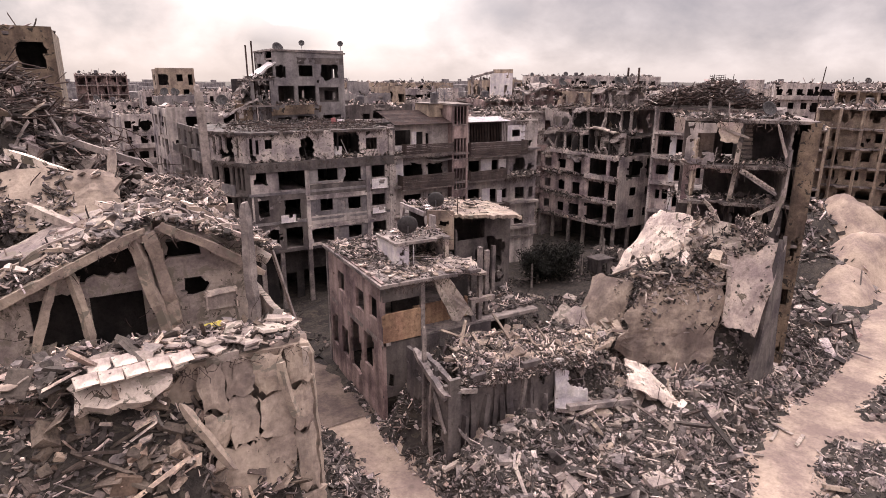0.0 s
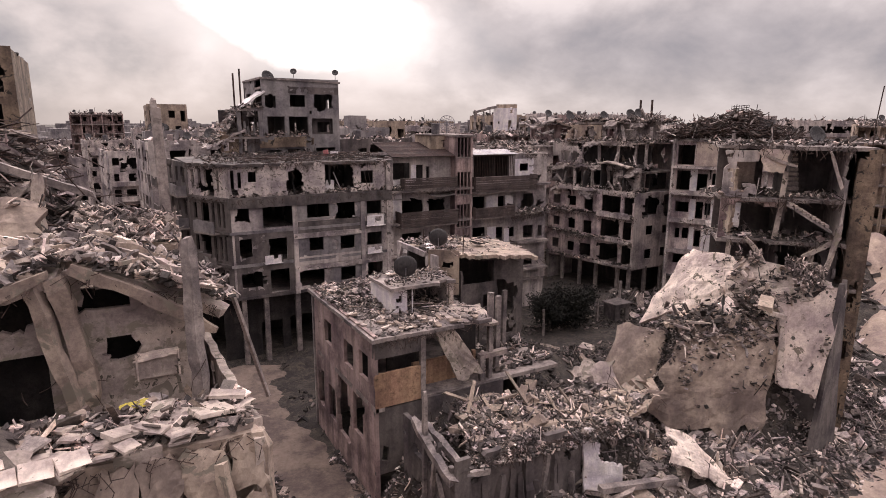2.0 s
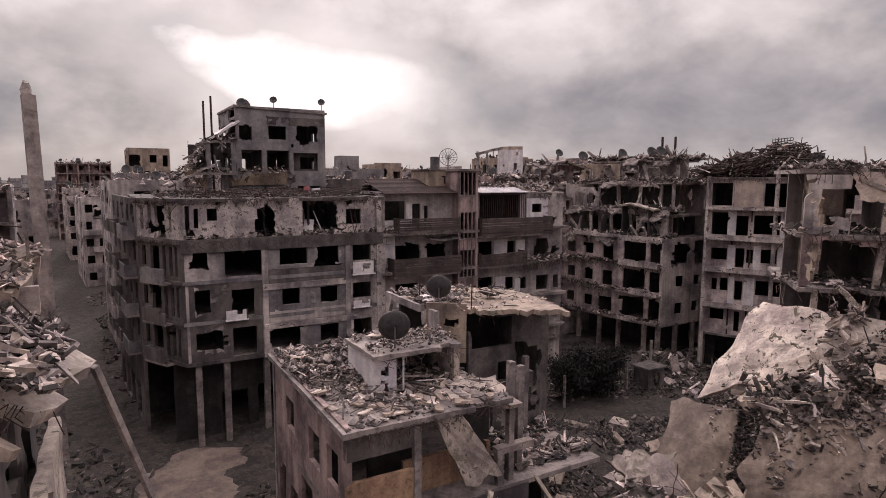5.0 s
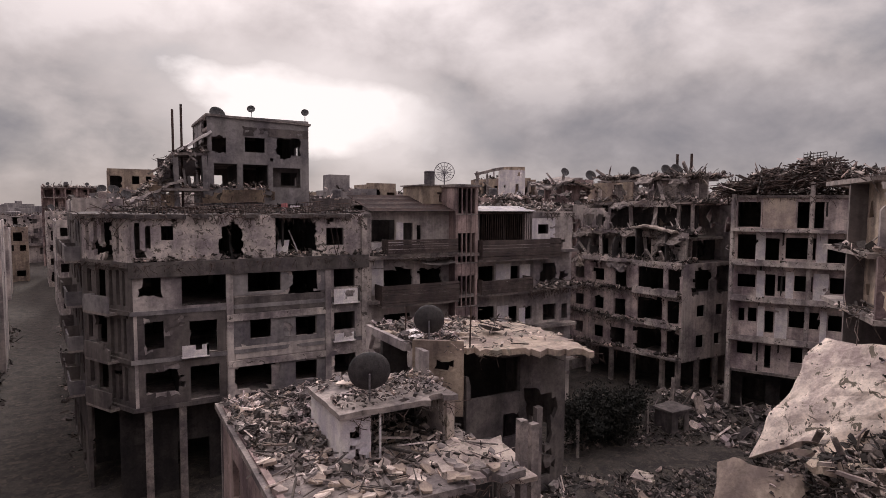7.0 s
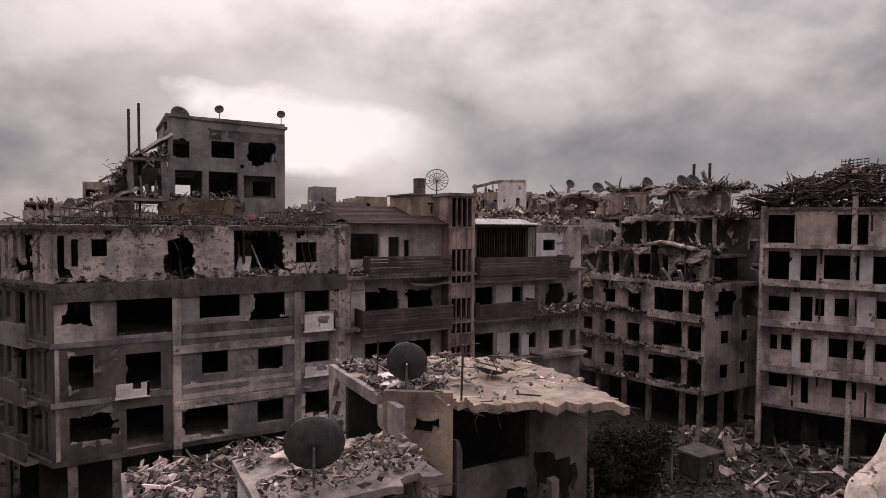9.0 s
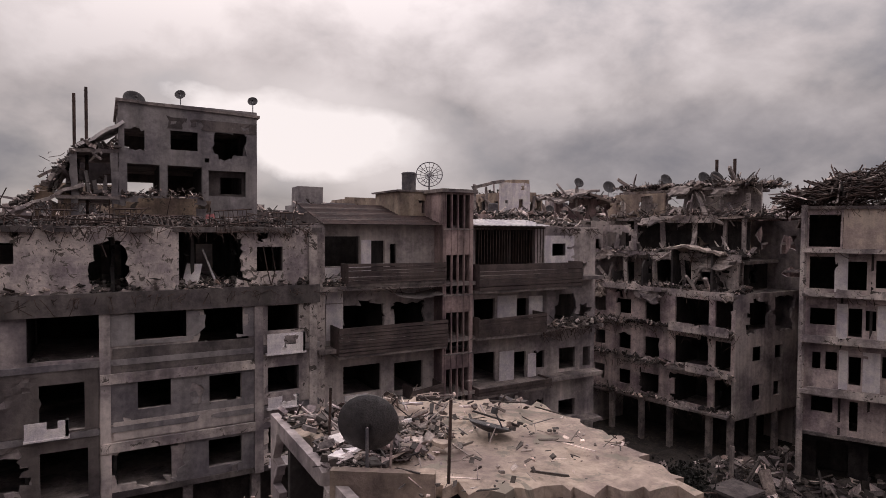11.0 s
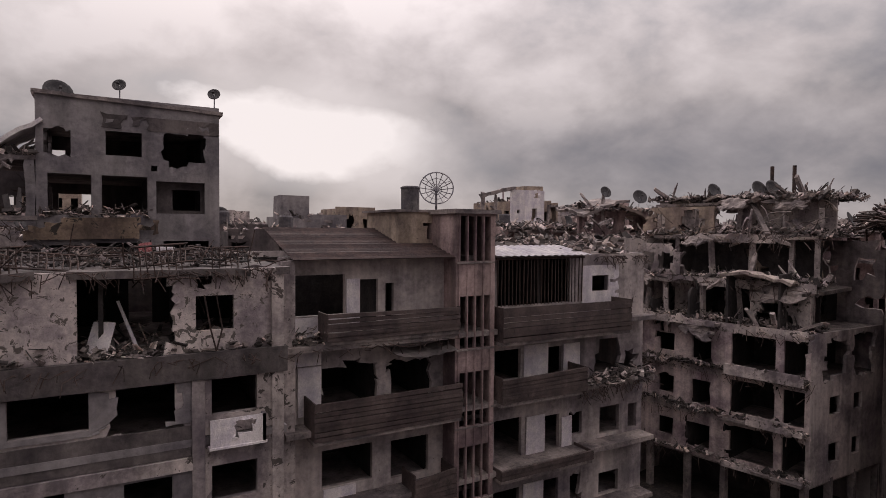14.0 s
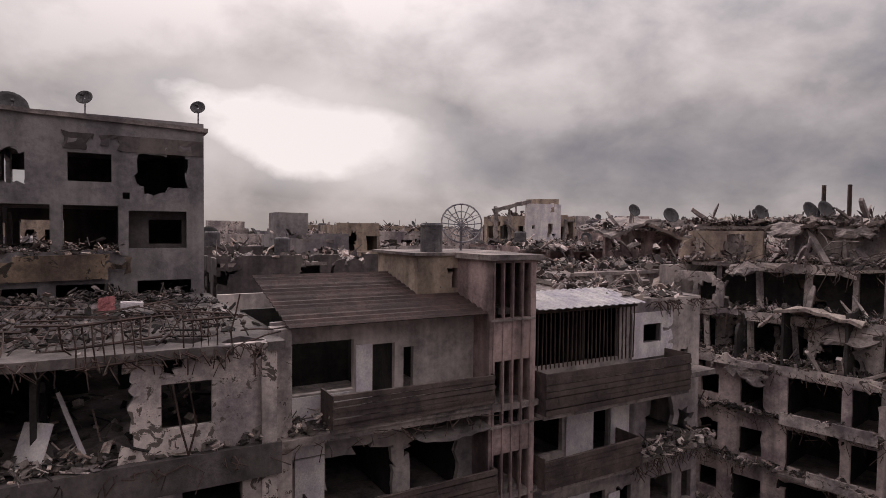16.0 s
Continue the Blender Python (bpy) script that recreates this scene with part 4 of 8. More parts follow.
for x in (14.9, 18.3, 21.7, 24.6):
    part("partition", Geo().panel((x, 69, 6.3), (0, -1, 0), (0, 0, 1), 7.8, 12.3, [(3.0, 4.0, z - 6.3, z - 4.2) for z in AF[:4]], 0.5, 0.15, seed=x, damage=lambda U, V: 0.22 + 0.2 * (V > 9.5) + 0 * U), INNER_SHADE, A)
part("side_wall", Geo().panel((27.75, 60.6, -0.2), (0, 1, 0), (0, 0, 1), 13, 18.9, (), 0.8, seed=17.0), PLASTER, A)
part("back_wall", Geo().panel((27.8, 73.5, -0.2), (-1, 0, 0), (0, 0, 1), 18.2, 18.9, (), 0.9, seed=18.0), PLASTER, A)


def ac_panel(x, y, z0, z1, w):
    t = root("balcony_panel", "white painted panel with a torn hole under a window", "panel", x, y, z0)
    part("sheet", Geo().panel((x, y, z0), (1, 0, 0), (0, 0, 1), w, z1 - z0, [(w * 0.5, w * 0.75, 0.4, 0.8, 0.18)], 0.12, 0.05, seed=x), WHITE, t)
    part("bracket", Geo().box(x + w - 0.12, x + w, y, y + 0.3, z0, z1), STEEL, t)
    part("ledge", Geo().box(x - 0.03, x + w + 0.03, y - 0.05, y + 0.3, z0 - 0.08, z0), WHITE, t)


ac_panel(25.1, 60.12, 12.35, 13.35, 1.95)
ac_panel(15.0, 60.1, 9.62, 10.35, 1.6)
ac_panel(25.15, 60.2, 9.55, 10.1, 1.6)
ac_panel(25.2, 60.2, 6.6, 7.0, 1.5)
for k, (x0, x1, y0, y1, z, n) in enumerate([(12.4, 27.4, 60.4, 61.6, 15.74, 900), (15.2, 17.8, 60.6, 61.5, 12.7, 40), (11, 27.5, 61, 72.5, 18.76, 2200), (15, 27.6, 61, 68, 15.72, 300)]):
    thing("rubble", "plaster and block debris lying on the corner building", "rubble", strew(Geo(), x0, x1, y0, y1, z, n, (0.2, 0.18, 0.15, 0.26)[k], 60 + k, clump=0.3), RUBBLE_DARK if k == 2 else RUBBLE, kind="stuff")
thing("rebar", "bent rusty bars sticking out of the torn roof", "rebar", rebar(Geo(), 90, 9.5, 27.5, 60.3, 64, 18.5, 18.9, 1.6, 0.025, 5), RUST, kind="stuff")
t = root("crate", "white plastic crate standing on the corner building's roof", "crate", 24.3, 67, 18.8)
for k, (sx, sy, w, d) in enumerate(((0, -0.24, 0.7, 0.05), (0, 0.24, 0.7, 0.05), (-0.33, 0, 0.05, 0.44), (0.33, 0, 0.05, 0.44))):
    part("side", Geo().box(24.3 + sx - w / 2, 24.3 + sx + w / 2, 67 + sy - d / 2, 67 + sy + d / 2, 18.82, 19.3, 0.01), WHITE, t)
part("base", Geo().box(23.97, 24.63, 66.78, 67.22, 18.8, 18.85), WHITE, t)
thing("red_cloth", "faded red cloth hanging over debris on the roof", "cloth", patch([(23.2, 67.1, 18.9), (23.8, 67.0, 18.85), (23.75, 67.3, 19.5), (23.25, 67.35, 19.45)], 0.05, 8, 0.07, 221.0, 0.02, 0.1), CLOTH)
# leaning boards inside the open top-floor room
for a, b, w in (((21.6, 61.0, 15.8), (21.9, 61.4, 16.9), 0.8), ((22.9, 61.2, 15.8), (22.3, 61.6, 17.6), 0.14)):
    thing("loose_board", "pale board leaning in the open room", "board", Geo().beam(a, b, w, 0.06, 0.02), WHITE)
for x in (24.95, 25.35):
    thing("loose_bar", "bent steel bar across a window", "bar", Geo().rod([(x, 60.3, 17.8), (x + 0.2, 60.25, 16.6), (25.35, 60.3, 15.8)], 0.03), RUST)

# ---- tall building behind the corner ----
J = root("tall_building", "tall ash-grey apartment house with its west side torn off", "building", 24, 80)
JH = [(19.3, 20.5, 24.0, 25.25, 0.1), (22.1, 23.85, 24.05, 25.35), (25.2, 27.05, 23.9, 25.45, 0.3), (19.45, 21.4, 20.8, 22.95), (21.9, 24.1, 20.85, 22.95, 0.1), (24.55, 27.1, 20.95, 22.75), (24.9, 27.3, 18.2, 19.4), (21.6, 23.9, 18.0, 19.3), (19.1, 20.9, 18.0, 19.2), (24.3, 24.6, 23.3, 23.6, 0.15)]
part("wall", Geo().panel((18.95, 75, 15), (1, 0, 0), (0, 0, 1), 8.95, 12.15, lift(JH, 18.95, 15), 0.28, seed=20.0, rough=0.012), PLASTER_ASH, J)
for x in (21.64, 24.33):
    part("pier", Geo().panel((x - 0.2, 74.93, 20.6), (1, 0, 0), (0, 0, 1), 0.4, 2.5, (), 0.2, 0.3, seed=x, rough=0.01), PLASTER_ASH, J)
part("recess_wall", Geo().panel((24.45, 75.75, 20.6), (1, 0, 0), (0, 0, 1), 3.2, 2.5, [(1.0, 2.5, 0.55, 1.75, 0.1)], 0.25, 0.15, seed=191.0), PLASTER_SOOT_SHADE, J, "dark recessed wall of the loggia with a window")
part("soot_band", Geo().panel((18.97, 74.96, 25.5), (1, 0, 0), (0, 0, 1), 8.9, 0.75, (), 0.25, 0.035, seed=192.0, rough=0.008, damage=lambda U, V: 0.42 - 0.16 * (U > 4.5) + 0 * U), PLASTER_SOOT_SHADE, J, "soot-blackened render above the windows")
part("side_wall", Geo().panel((27.9, 75, 10), (0, 1, 0), (0, 0, 1), 9, 17.15, [(3, 4, 10.5, 12), (3, 4, 13.5, 15)], 0.5, seed=21.0), PLASTER_ASH, J)
part("side_wall", Geo().panel((18.97, 84, 15), (0, -1, 0), (0, 0, 1), 8.95, 12.15, [(1.0, 3.5, 8.4, 10.6), (5, 7.5, 8.2, 10.6), (0.6, 4.4, 5.7, 8), (5, 8.6, 5.7, 8)], 0.35, seed=22.0, damage=lambda U, V: 0.36 + 0.1 * (U > 5) + 0 * U), PLASTER_ASH, J)
part("back_wall", Geo().panel((27.9, 84, 15), (-1, 0, 0), (0, 0, 1), 9.0, 12.15, [(6.3, 8.4, 6.0, 7.3), (8.0, 8.8, 9.3, 10.1, 0.2), (2.4, 2.9, 6.2, 7.2)], 0.4, seed=23.0), PLASTER_SOOT_SHADE, J)
for z in (17.7, 20.6, 23.2, 26.2):
    part("slab", Geo().box(19.05, 27.75, 75.1, 83.9, z - 0.25, z), CONCRETE, J)
part("roof", Geo().panel((18.8, 74.85, 27.2), (1, 0, -0.03), (0, 1, 0), 9.3, 9.3, (), 0.4, 0.2, seed=193.0, rough=0.03), CONCRETE, J)
for x in (21.5, 24.2):
    part("partition", Geo().box(x - 0.08, x + 0.08, 75.3, 80, 17.7, 26.2), INNER_SHADE, J)
part("balcony_wall", Geo().panel((18.2, 74.7, 19.45), (1, 0, 0.02), (0, -0.06, 1), 6.4, 1.15, (), 0.22, 0.12, seed=25.0, rough=0.06, damage=lambda U, V: 0.3 + 0.15 * (V > 0.7) + 0 * U), PLASTER_BROWN, J, "torn brown balcony front")
# the open bay on the torn side
g = Geo().sheet([[(19.2 - 2.7 * i / 6, 74.7 + 3.9 * j / 5, 25.75 - 1.85 * i / 6 - 0.07 * math.sin(i * 2 + j)) for j in range(6)] for i in range(7)], -0.2)
part("hanging_slab", g, WHITE, J, "pale roof slab hanging from the torn side")
part("slab", Geo().panel((16.2, 74.9, 23.75), (1, 0, 0.02), (0, 1, 0), 2.8, 7.4, (), 0.3, 0.24, seed=27.0, rough=0.05, damage=lambda U, V: 0.2 + 0.2 * (V < 0.6) + 0 * U), CONCRETE, J)
part("slab", Geo().panel((15.4, 74.9, 20.72), (1, 0, 0), (0, 1, 0), 3.6, 8.6, (), 0.35, 0.22, seed=28.0, damage=lambda U, V: 0.22 + 0.2 * (V < 0.5) + 0 * U), CONCRETE, J)
part("inner_wall", Geo().panel((15.6, 83.2, 20.7), (1, 0, 0), (0, 0, 1), 3.4, 3.0, [(1.1, 1.6, 0.1, 1.35), (2.0, 2.45, 0.1, 1.35), (2.75, 3.3, 0.1, 1.4)], 0.3, 0.2, seed=29.0, damage=lambda U, V: 0.2 + 0 * U), PLASTER_SOOT_SHADE, J)
for x, y, z0, z1, w in ((16.45, 75.2, 18.7, 23.6, 0.42), (18.75, 75.15, 18.7, 23.7, 0.45), (16.5, 79.0, 20.7, 23.5, 0.3), (17.6, 76.4, 20.7, 21.9, 0.26), (18.15, 76.0, 20.7, 22.1, 0.22), (17.15, 75.8, 20.7, 22.4, 0.2)):
    part("column", Geo().ragged((x, y, z0), (x + rnd(-.1, .1), y, z1), w, int(x * 40)), PLASTER_ASH, J)
part("wall", Geo().panel((14.3, 75.1, 18.6), (1, 0, 0), (0, 0, 1), 2.2, 2.7, [(0.3, 0.9, 0.6, 1.8, 0.2)], 0.22, 0.2, seed=26.0, damage=lambda U, V: 0.2 + 0.2 * (V > 2.2) + 0 * U), PLASTER_BROWN, J)
part("fallen_slab", patch([(12.6, 74.6, 19.3), (16.6, 74.6, 21.3), (16.7, 79.0, 21.9), (12.8, 79.0, 19.6)], 0.15, 10, 0.2, 194.0, 0.2, 0.2), PLASTER_PALE, J)
part("fallen_slab", patch([(14.6, 75.2, 20.9), (16.4, 75.0, 23.5), (16.5, 80, 23.6), (14.8, 80, 21.2)], 0.12, 10, 0.25, 195.0, 0.22, 0.3), CONCRETE, J)
for k in range(16):
    a = np.array([rnd(13.4, 18.6), rnd(74.6, 77), 0.0])
    a[2] = np.interp(a[0], [13.2, 14.7, 16.5, 18.9], [20.0, 21.0, 23.7, 24.1])
    w = np.array([rnd(-1, 1), rnd(-1, 1), rnd(-.6, .6)])
    part("broken_beam", Geo().ragged(a, a + w / np.linalg.norm(w) * rnd(0.7, 1.8), rnd(0.08, 0.22), 600 + k), random.choice((CONCRETE, PLASTER_PALE, CONCRETE_PALE)), J)
thing("rubble", "masonry heap on the torn side of the tall house", "rubble", strew(Geo(), 13.2, 27, 70.5, 75, 18.76, 900, 0.18, 71, clump=0.32), RUBBLE_DARK, kind="stuff")
jr = np.random.RandomState(72)
jx, jy = jr.uniform(13.2, 18.9, 900), jr.uniform(74.7, 79, 900)
thing("rubble", "masonry on the broken floors of the tall house", "rubble", chunks(Geo(), np.stack([jx, jy, np.interp(jx, [13.2, 14.7, 16.5, 18.9], [20.0, 21.0, 23.75, 23.9]) + jr.uniform(-0.1, 0.2, 900)], 1), 0.24, "mix", 72, 0.5), RUBBLE, kind="stuff")
thing("rubble", "broken blocks heaped on the loggia sills of the tall house", "rubble", strew(strew(Geo(), 19.1, 24.2, 74.75, 76.4, 20.62, 420, 0.2, 73, clump=0.28), 15.6, 18.9, 75, 80, 20.74, 260, 0.25, 74, clump=0.3), RUBBLE_PALE, kind="stuff")
thing("rebar", "bent bars on the torn side of the tall house", "rebar", rebar(Geo(), 60, 14.6, 18.9, 74.8, 78, 19.5, 23.6, 0.9, 0.02, 6), RUST, kind="stuff")


def lattice(x, y, z, w, d, turn, tilt, seed):
    rs = random.Random(seed)
    t = root("fallen_grille", "rusty steel grille lying on the roof debris", "grille", x, y, z, "fallen grilles")
    m = pose(x, y, z + 0.25, tilt, rs.uniform(-8, 8), turn)
    for k in range(int(w / 0.22)):
        a = -w / 2 + 0.22 * k
        part("bar", Geo().rod([m @ Vector((a, -d / 2, 0)), m @ Vector((a + rs.uniform(-.05, .05), 0, rs.uniform(0, .1))), m @ Vector((a, d / 2, 0))], 0.022, 4), RUST, t)
    for b in (-d / 2, d / 2):
        part("rail", Geo().rod([m @ Vector((-w / 2, b, 0)), m @ Vector((w / 2, b, 0))], 0.035, 4), RUST, t)


for k, (x, y, w, d, a, b) in enumerate(((20.2, 61.6, 2.6, 1.5, 5, 18), (23.4, 62.0, 3.0, 1.7, -8, 12), (26.0, 62.6, 2.4, 1.4, 12, 25), (17.0, 62.2, 2.8, 1.5, -4, 15), (24.8, 66.0, 3.0, 1.6, 30, 10), (21.2, 65.5, 2.4, 1.8, -25, 20), (13.6, 61.0, 2.0, 1.3, 4, 55), (19.2, 60.5, 1.5, 1.0, -3, 82), (23.6, 60.4, 1.8, 1.1, 2, 78), (25.9, 60.5, 1.3, 0.9, 5, 88), (16.2, 60.6, 1.6, 0.9, -6, 62))):
    lattice(x, y, 18.78, w, d, a, b, k)
for k in range(26):
    x, y = 13 + 14 * random.random(), 61 + 6 * random.random()
    a, l = random.uniform(-25, 25), random.uniform(1.2, 3.2)
    thing("loose_batten", "dark loose batten lying on the corner building's roof", "batten", Geo().obox(pose(x, y, 18.95 + 0.2 * random.random(), 0, random.uniform(-6, 6), a), l, 0.12, 0.06, 0.01), RUST, group="loose battens")
for x, zt in ((16.4, 27.6), (17.1, 28.1)):
    thing("steel_post", "bare steel post standing on the torn roof", "post", Geo().rod([(x, 77, 18.8), (x, 77, zt)], 0.1, 8), RUST)


def small_dish(x, y, z, radius, az, el=25.0, mast=0.5, mat=None, label="small grey satellite dish on a roof"):
    t = root("satellite_dish", label, "satellite dish", x, y, z)
    way = Vector((math.sin(radians(az)) * math.cos(radians(el)), math.cos(radians(az)) * math.cos(radians(el)), math.sin(radians(el))))
    m = way.to_track_quat("Z", "Y").to_matrix().to_4x4()
    m.translation = Vector((x, y, z + mast + radius * 0.9))
    prof = [(0.02, 0)] + [(radius * k / 6, 0.28 * radius * (k / 6) ** 2) for k in range(1, 7)] + [(radius * k / 6, 0.28 * radius * (k / 6) ** 2 - 0.03) for k in range(6, 0, -1)]
    part("reflector", Geo().lathe(m, prof, 20), mat or DISH, t, smooth=True)
    part("mast", Geo().rod([(x, y, z - 0.1), m.translation - way * 0.05], 0.035, 6), STEEL, t)
    part("arm", Geo().rod([m @ Vector((0, -radius * 0.9, 0.22 * radius)), m @ Vector((0, -0.1 * radius, radius * 0.9))], 0.02, 5), STEEL, t)
    part("feed", Geo().obox(m @ Matrix.Translation((0, -0.08 * radius, radius * 0.92)), 0.12, 0.12, 0.16), DISH, t)
    return t


small_dish(19.9, 75.9, 26.7, 0.72, 165, mast=-0.1)
small_dish(22.8, 75.5, 27.3, 0.36, 200, mast=0.3)
small_dish(27.7, 75.4, 27.3, 0.36, 200, mast=0.35)

# ---- long apartment building with balconies and stair tower ----
B = root("apartment_building", "brown-grey apartment block with slatted balconies and a stair tower", "building", 38, 66)
BH = [(28.6, 30.8, 16.55, 18.25), (31.5, 32.35, 15.9, 18.0), (32.7, 33.1, 16.3, 17.8), (29.8, 32.3, 12.5, 14.3, 0.3), (33.0, 34.9, 12.5, 14.2, 0.25), (29.8, 32.1, 9.2, 10.8), (33.0, 34.9, 9.0, 10.7),
      (29.8, 32.1, 5.9, 7.4), (33, 34.9, 5.8, 7.4), (29.6, 32, 0.2, 3.6), (33, 35, 0.2, 3.6)]
part("wall", Geo().panel((28.0, 62, 0), (1, 0, 0), (0, 0, 1), 8.0, 19.0, lift(BH, 28, 0), 0.35, seed=30.0), PLASTER, B)
BR = [(38.6, 40.2, 12.7, 14.2), (42.0, 42.9, 12.0, 14.1), (38.6, 40.3, 8.7, 10.7), (41.8, 42.8, 8.3, 10.5), (43.7, 44.4, 9.2, 10.4, 0.3), (45.7, 47.2, 8.9, 10.4), (45.7, 47.2, 5.5, 6.7), (38.6, 40.2, 5.5, 7.1), (41.8, 42.8, 5.0, 7.1),
      (43.6, 44.3, 5.6, 7.0, 0.2), (45.6, 47.0, 12.2, 14.2, 0.6), (39, 41.5, 0.2, 3.6), (42.5, 45, 0.2, 3.6), (44.9, 46.1, 16.9, 17.75), (38.7, 43.4, 16.4, 18.8), (47.9, 48.6, 8.9, 10.3)]
part("wall", Geo().panel((37.8, 62, 0), (1, 0, 0), (0, 0, 1), 11.2, 18.9, lift(BR, 37.8, 0), 0.35, seed=31.0, damage=lambda U, V: 0.17 + 0.2 * (U > 8.7) * (V > 11) + 0 * U), PLASTER, B)
for x0, x1, z0, z1 in ((40.35, 41.9, 12.2, 14.35), (42.95, 44.1, 12.2, 14.2), (30.85, 31.45, 15.9, 18.05), (28.6, 29.75, 14.5, 15.3), (28.75, 29.75, 12.4, 14.45), (28.6, 30.7, 15.7, 16.5), (40.55, 41.75, 8.3, 10.65), (42.9, 43.6, 8.3, 10.3), (29.85, 31.3, 8.4, 9.15), (40.4, 41.7, 5.1, 7.2), (44.2, 46.9, 16.2, 18.3)):
    part("panel", Geo().panel((x0, 61.9, z0), (1, 0, 0), (0, 0, 1), x1 - x0, z1 - z0, [(44.9 - x0, 46.1 - x0, 0.7, 1.55)] if x0 > 44 else (), 0.2, 0.06, seed=x0, damage=lambda U, V: 0.2 + 0 * U), WHITE, B, "white painted panel")
for z in (3.9, 5.4, 8.7, 12.1, 15.5):
    part("slab", Geo().box(28.0, 48.8, 60.9 if z > 5 else 61.6, 72, z - 0.24, z, 0.02), CONCRETE, B)
part("slab", Geo().box(36.9, 49, 62.1, 72, 18.7, 18.95, 0.02), CONCRETE, B)
part("inner_wall", Geo().panel((28.1, 67, 0), (1, 0, 0), (0, 0, 1), 20.6, 18.8, (), 0.8, seed=33.0), INNER_SHADE, B)
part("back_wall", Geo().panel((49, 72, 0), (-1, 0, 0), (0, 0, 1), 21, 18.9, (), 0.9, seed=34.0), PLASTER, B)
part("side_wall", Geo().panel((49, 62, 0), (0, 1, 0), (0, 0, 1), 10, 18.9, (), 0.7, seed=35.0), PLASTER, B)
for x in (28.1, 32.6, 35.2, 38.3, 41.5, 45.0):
    part("partition", Geo().box(x - 0.08, x + 0.08, 62.2, 67, 3.9, 18.7), INNER_SHADE, B)
part("pilaster", Geo().panel((27.9, 61.2, 0), (1, 0, 0), (0, 0, 1), 0.55, 18.9, (), 0.3, 0.8, seed=36.0), PLASTER_PALE, B)


def slatted_front(x0, x1, z0, z1, y, n, sag=0.0):
    """A balcony front of stacked horizontal boards."""
    bal = part("balcony", Geo().box(x0, x1, y + 0.05, 62.0, z0 - 0.16, z0, 0.01), CONCRETE, B)
    h = (z1 - z0) / n
    for k in range(n):
        a, b = rnd(-0.03, 0.03) - sag * k / n, rnd(-0.03, 0.03)
        part("slat", Geo().beam((x0, y, z0 + h * (k + 0.5) + a), (x1, y, z0 + h * (k + 0.5) + b), 0.09 + 0.04 * (k % 2), h * 0.86, 0.012), SLAT, bal)
    for x in (x0, x1):
        part("side_board", Geo().panel((x, 61.9, z0) if x == x0 else (x, y, z0), (0, -1, 0) if x == x0 else (0, 1, 0), (0, 0, 1), 61.9 - y, z1 - z0, (), 0.4, 0.06), SLAT, bal)


slatted_front(29.6, 35.8, 15.65, 16.75, 60.75, 6)
slatted_front(29.0, 35.8, 11.75, 13.3, 60.5, 8)
slatted_front(33.5, 35.6, 8.15, 9.5, 60.6, 6, 0.25)
slatted_front(38.0, 46.4, 14.9, 16.55, 60.5, 7)
slatted_front(38.0, 43.3, 12.0, 13.25, 60.5, 6, 0.15)
slatted_front(38.0, 43.8, 8.35, 8.85, 60.5, 2)
slatted_front(38.0, 44.0, 5.1, 5.9, 60.5, 3)
# stair tower
TOWER_ROWS = ((18.75, 20.8), (14.75, 17.15), (11.15, 13.65), (7.7, 10.2), (4.3, 6.8))
tower = part("stair_tower", Geo().panel((35.66, 60.9, -0.2), (1, 0, 0), (0, 0, 1), 2.14, 21.2,
    [(0.225 + 0.43 * k, 0.565 + 0.43 * k, z0 + 0.2, z1 + 0.2) for k in range(4) for z0, z1 in TOWER_ROWS], 0.3, 0.12, seed=37.0, rough=0.01), PLASTER_ROSE, B, "rose stair tower with tall narrow slots")
for k in range(5):
    x = 35.66 + 0.18 + 0.43 * k
    part("fin", Geo().box(x - 0.035, x + 0.035, 60.85, 60.897, 3.6, 20.86, 0.008), PLASTER_ROSE, tower)
for z0, z1 in TOWER_ROWS[:4]:
    part("slot_sill", Geo().box(35.7, 37.76, 60.84, 60.895, z0 - 0.1, z0 - 0.02, 0.01), CONCRETE, tower)
for x in (35.78, 37.68):
    part("tower_side", Geo().box(x - 0.1, x + 0.1, 61.03, 64.6, -0.2, 20.9), PLASTER_ROSE, tower)
part("tower_back", Geo().box(35.9, 37.56, 64.2, 64.5, -0.2, 20.9), INNER_SHADE, tower)
part("tower_roof", Geo().box(35.5, 38.0, 60.7, 64.7, 20.9, 21.1, 0.02), CONCRETE, tower)
for z in (8, 11.3, 14.6, 18.1):
    part("landing", Geo().box(35.9, 37.56, 61.3, 64.2, z, z + 0.2), INNER_SHADE, tower)
# steel bar enclosure under a pale sheet roof
cage = part("barred_balcony", Geo().box(38.1, 43.7, 61.2, 61.3, 18.75, 18.85), RUST, B)
for k in range(25):
    x = 38.2 + k * 0.222
    part("bar", Geo().rod([(x, 61.25, 16.5), (x + rnd(-.04, .04), 61.25, 18.8)], 0.03, 5), RUST, cage)
g = Geo().sheet([[(38.0 + 5.9 * i / 40, 60.9 + 2.6 * j / 3, 18.95 + 0.42 * j / 3 + 0.035 * math.sin(i * 2.2)) for j in range(4)] for i in range(41)], 0.02)
part("sheet_roof", g, SHEET_PALE, B, "pale corrugated sheet roof")
# brown corrugated roof of the left wing
g = Geo().sheet([[(28.3 + 7.4 * i / 8, 61.0 + 5.0 * j / 40, 18.95 + 1.25 * j / 40 + 0.04 * math.sin(j * 1.9)) for j in range(41)] for i in range(9)], 0.03)
part("sheet_roof", g, SHEET, B, "brown ribbed sheet-metal roof")
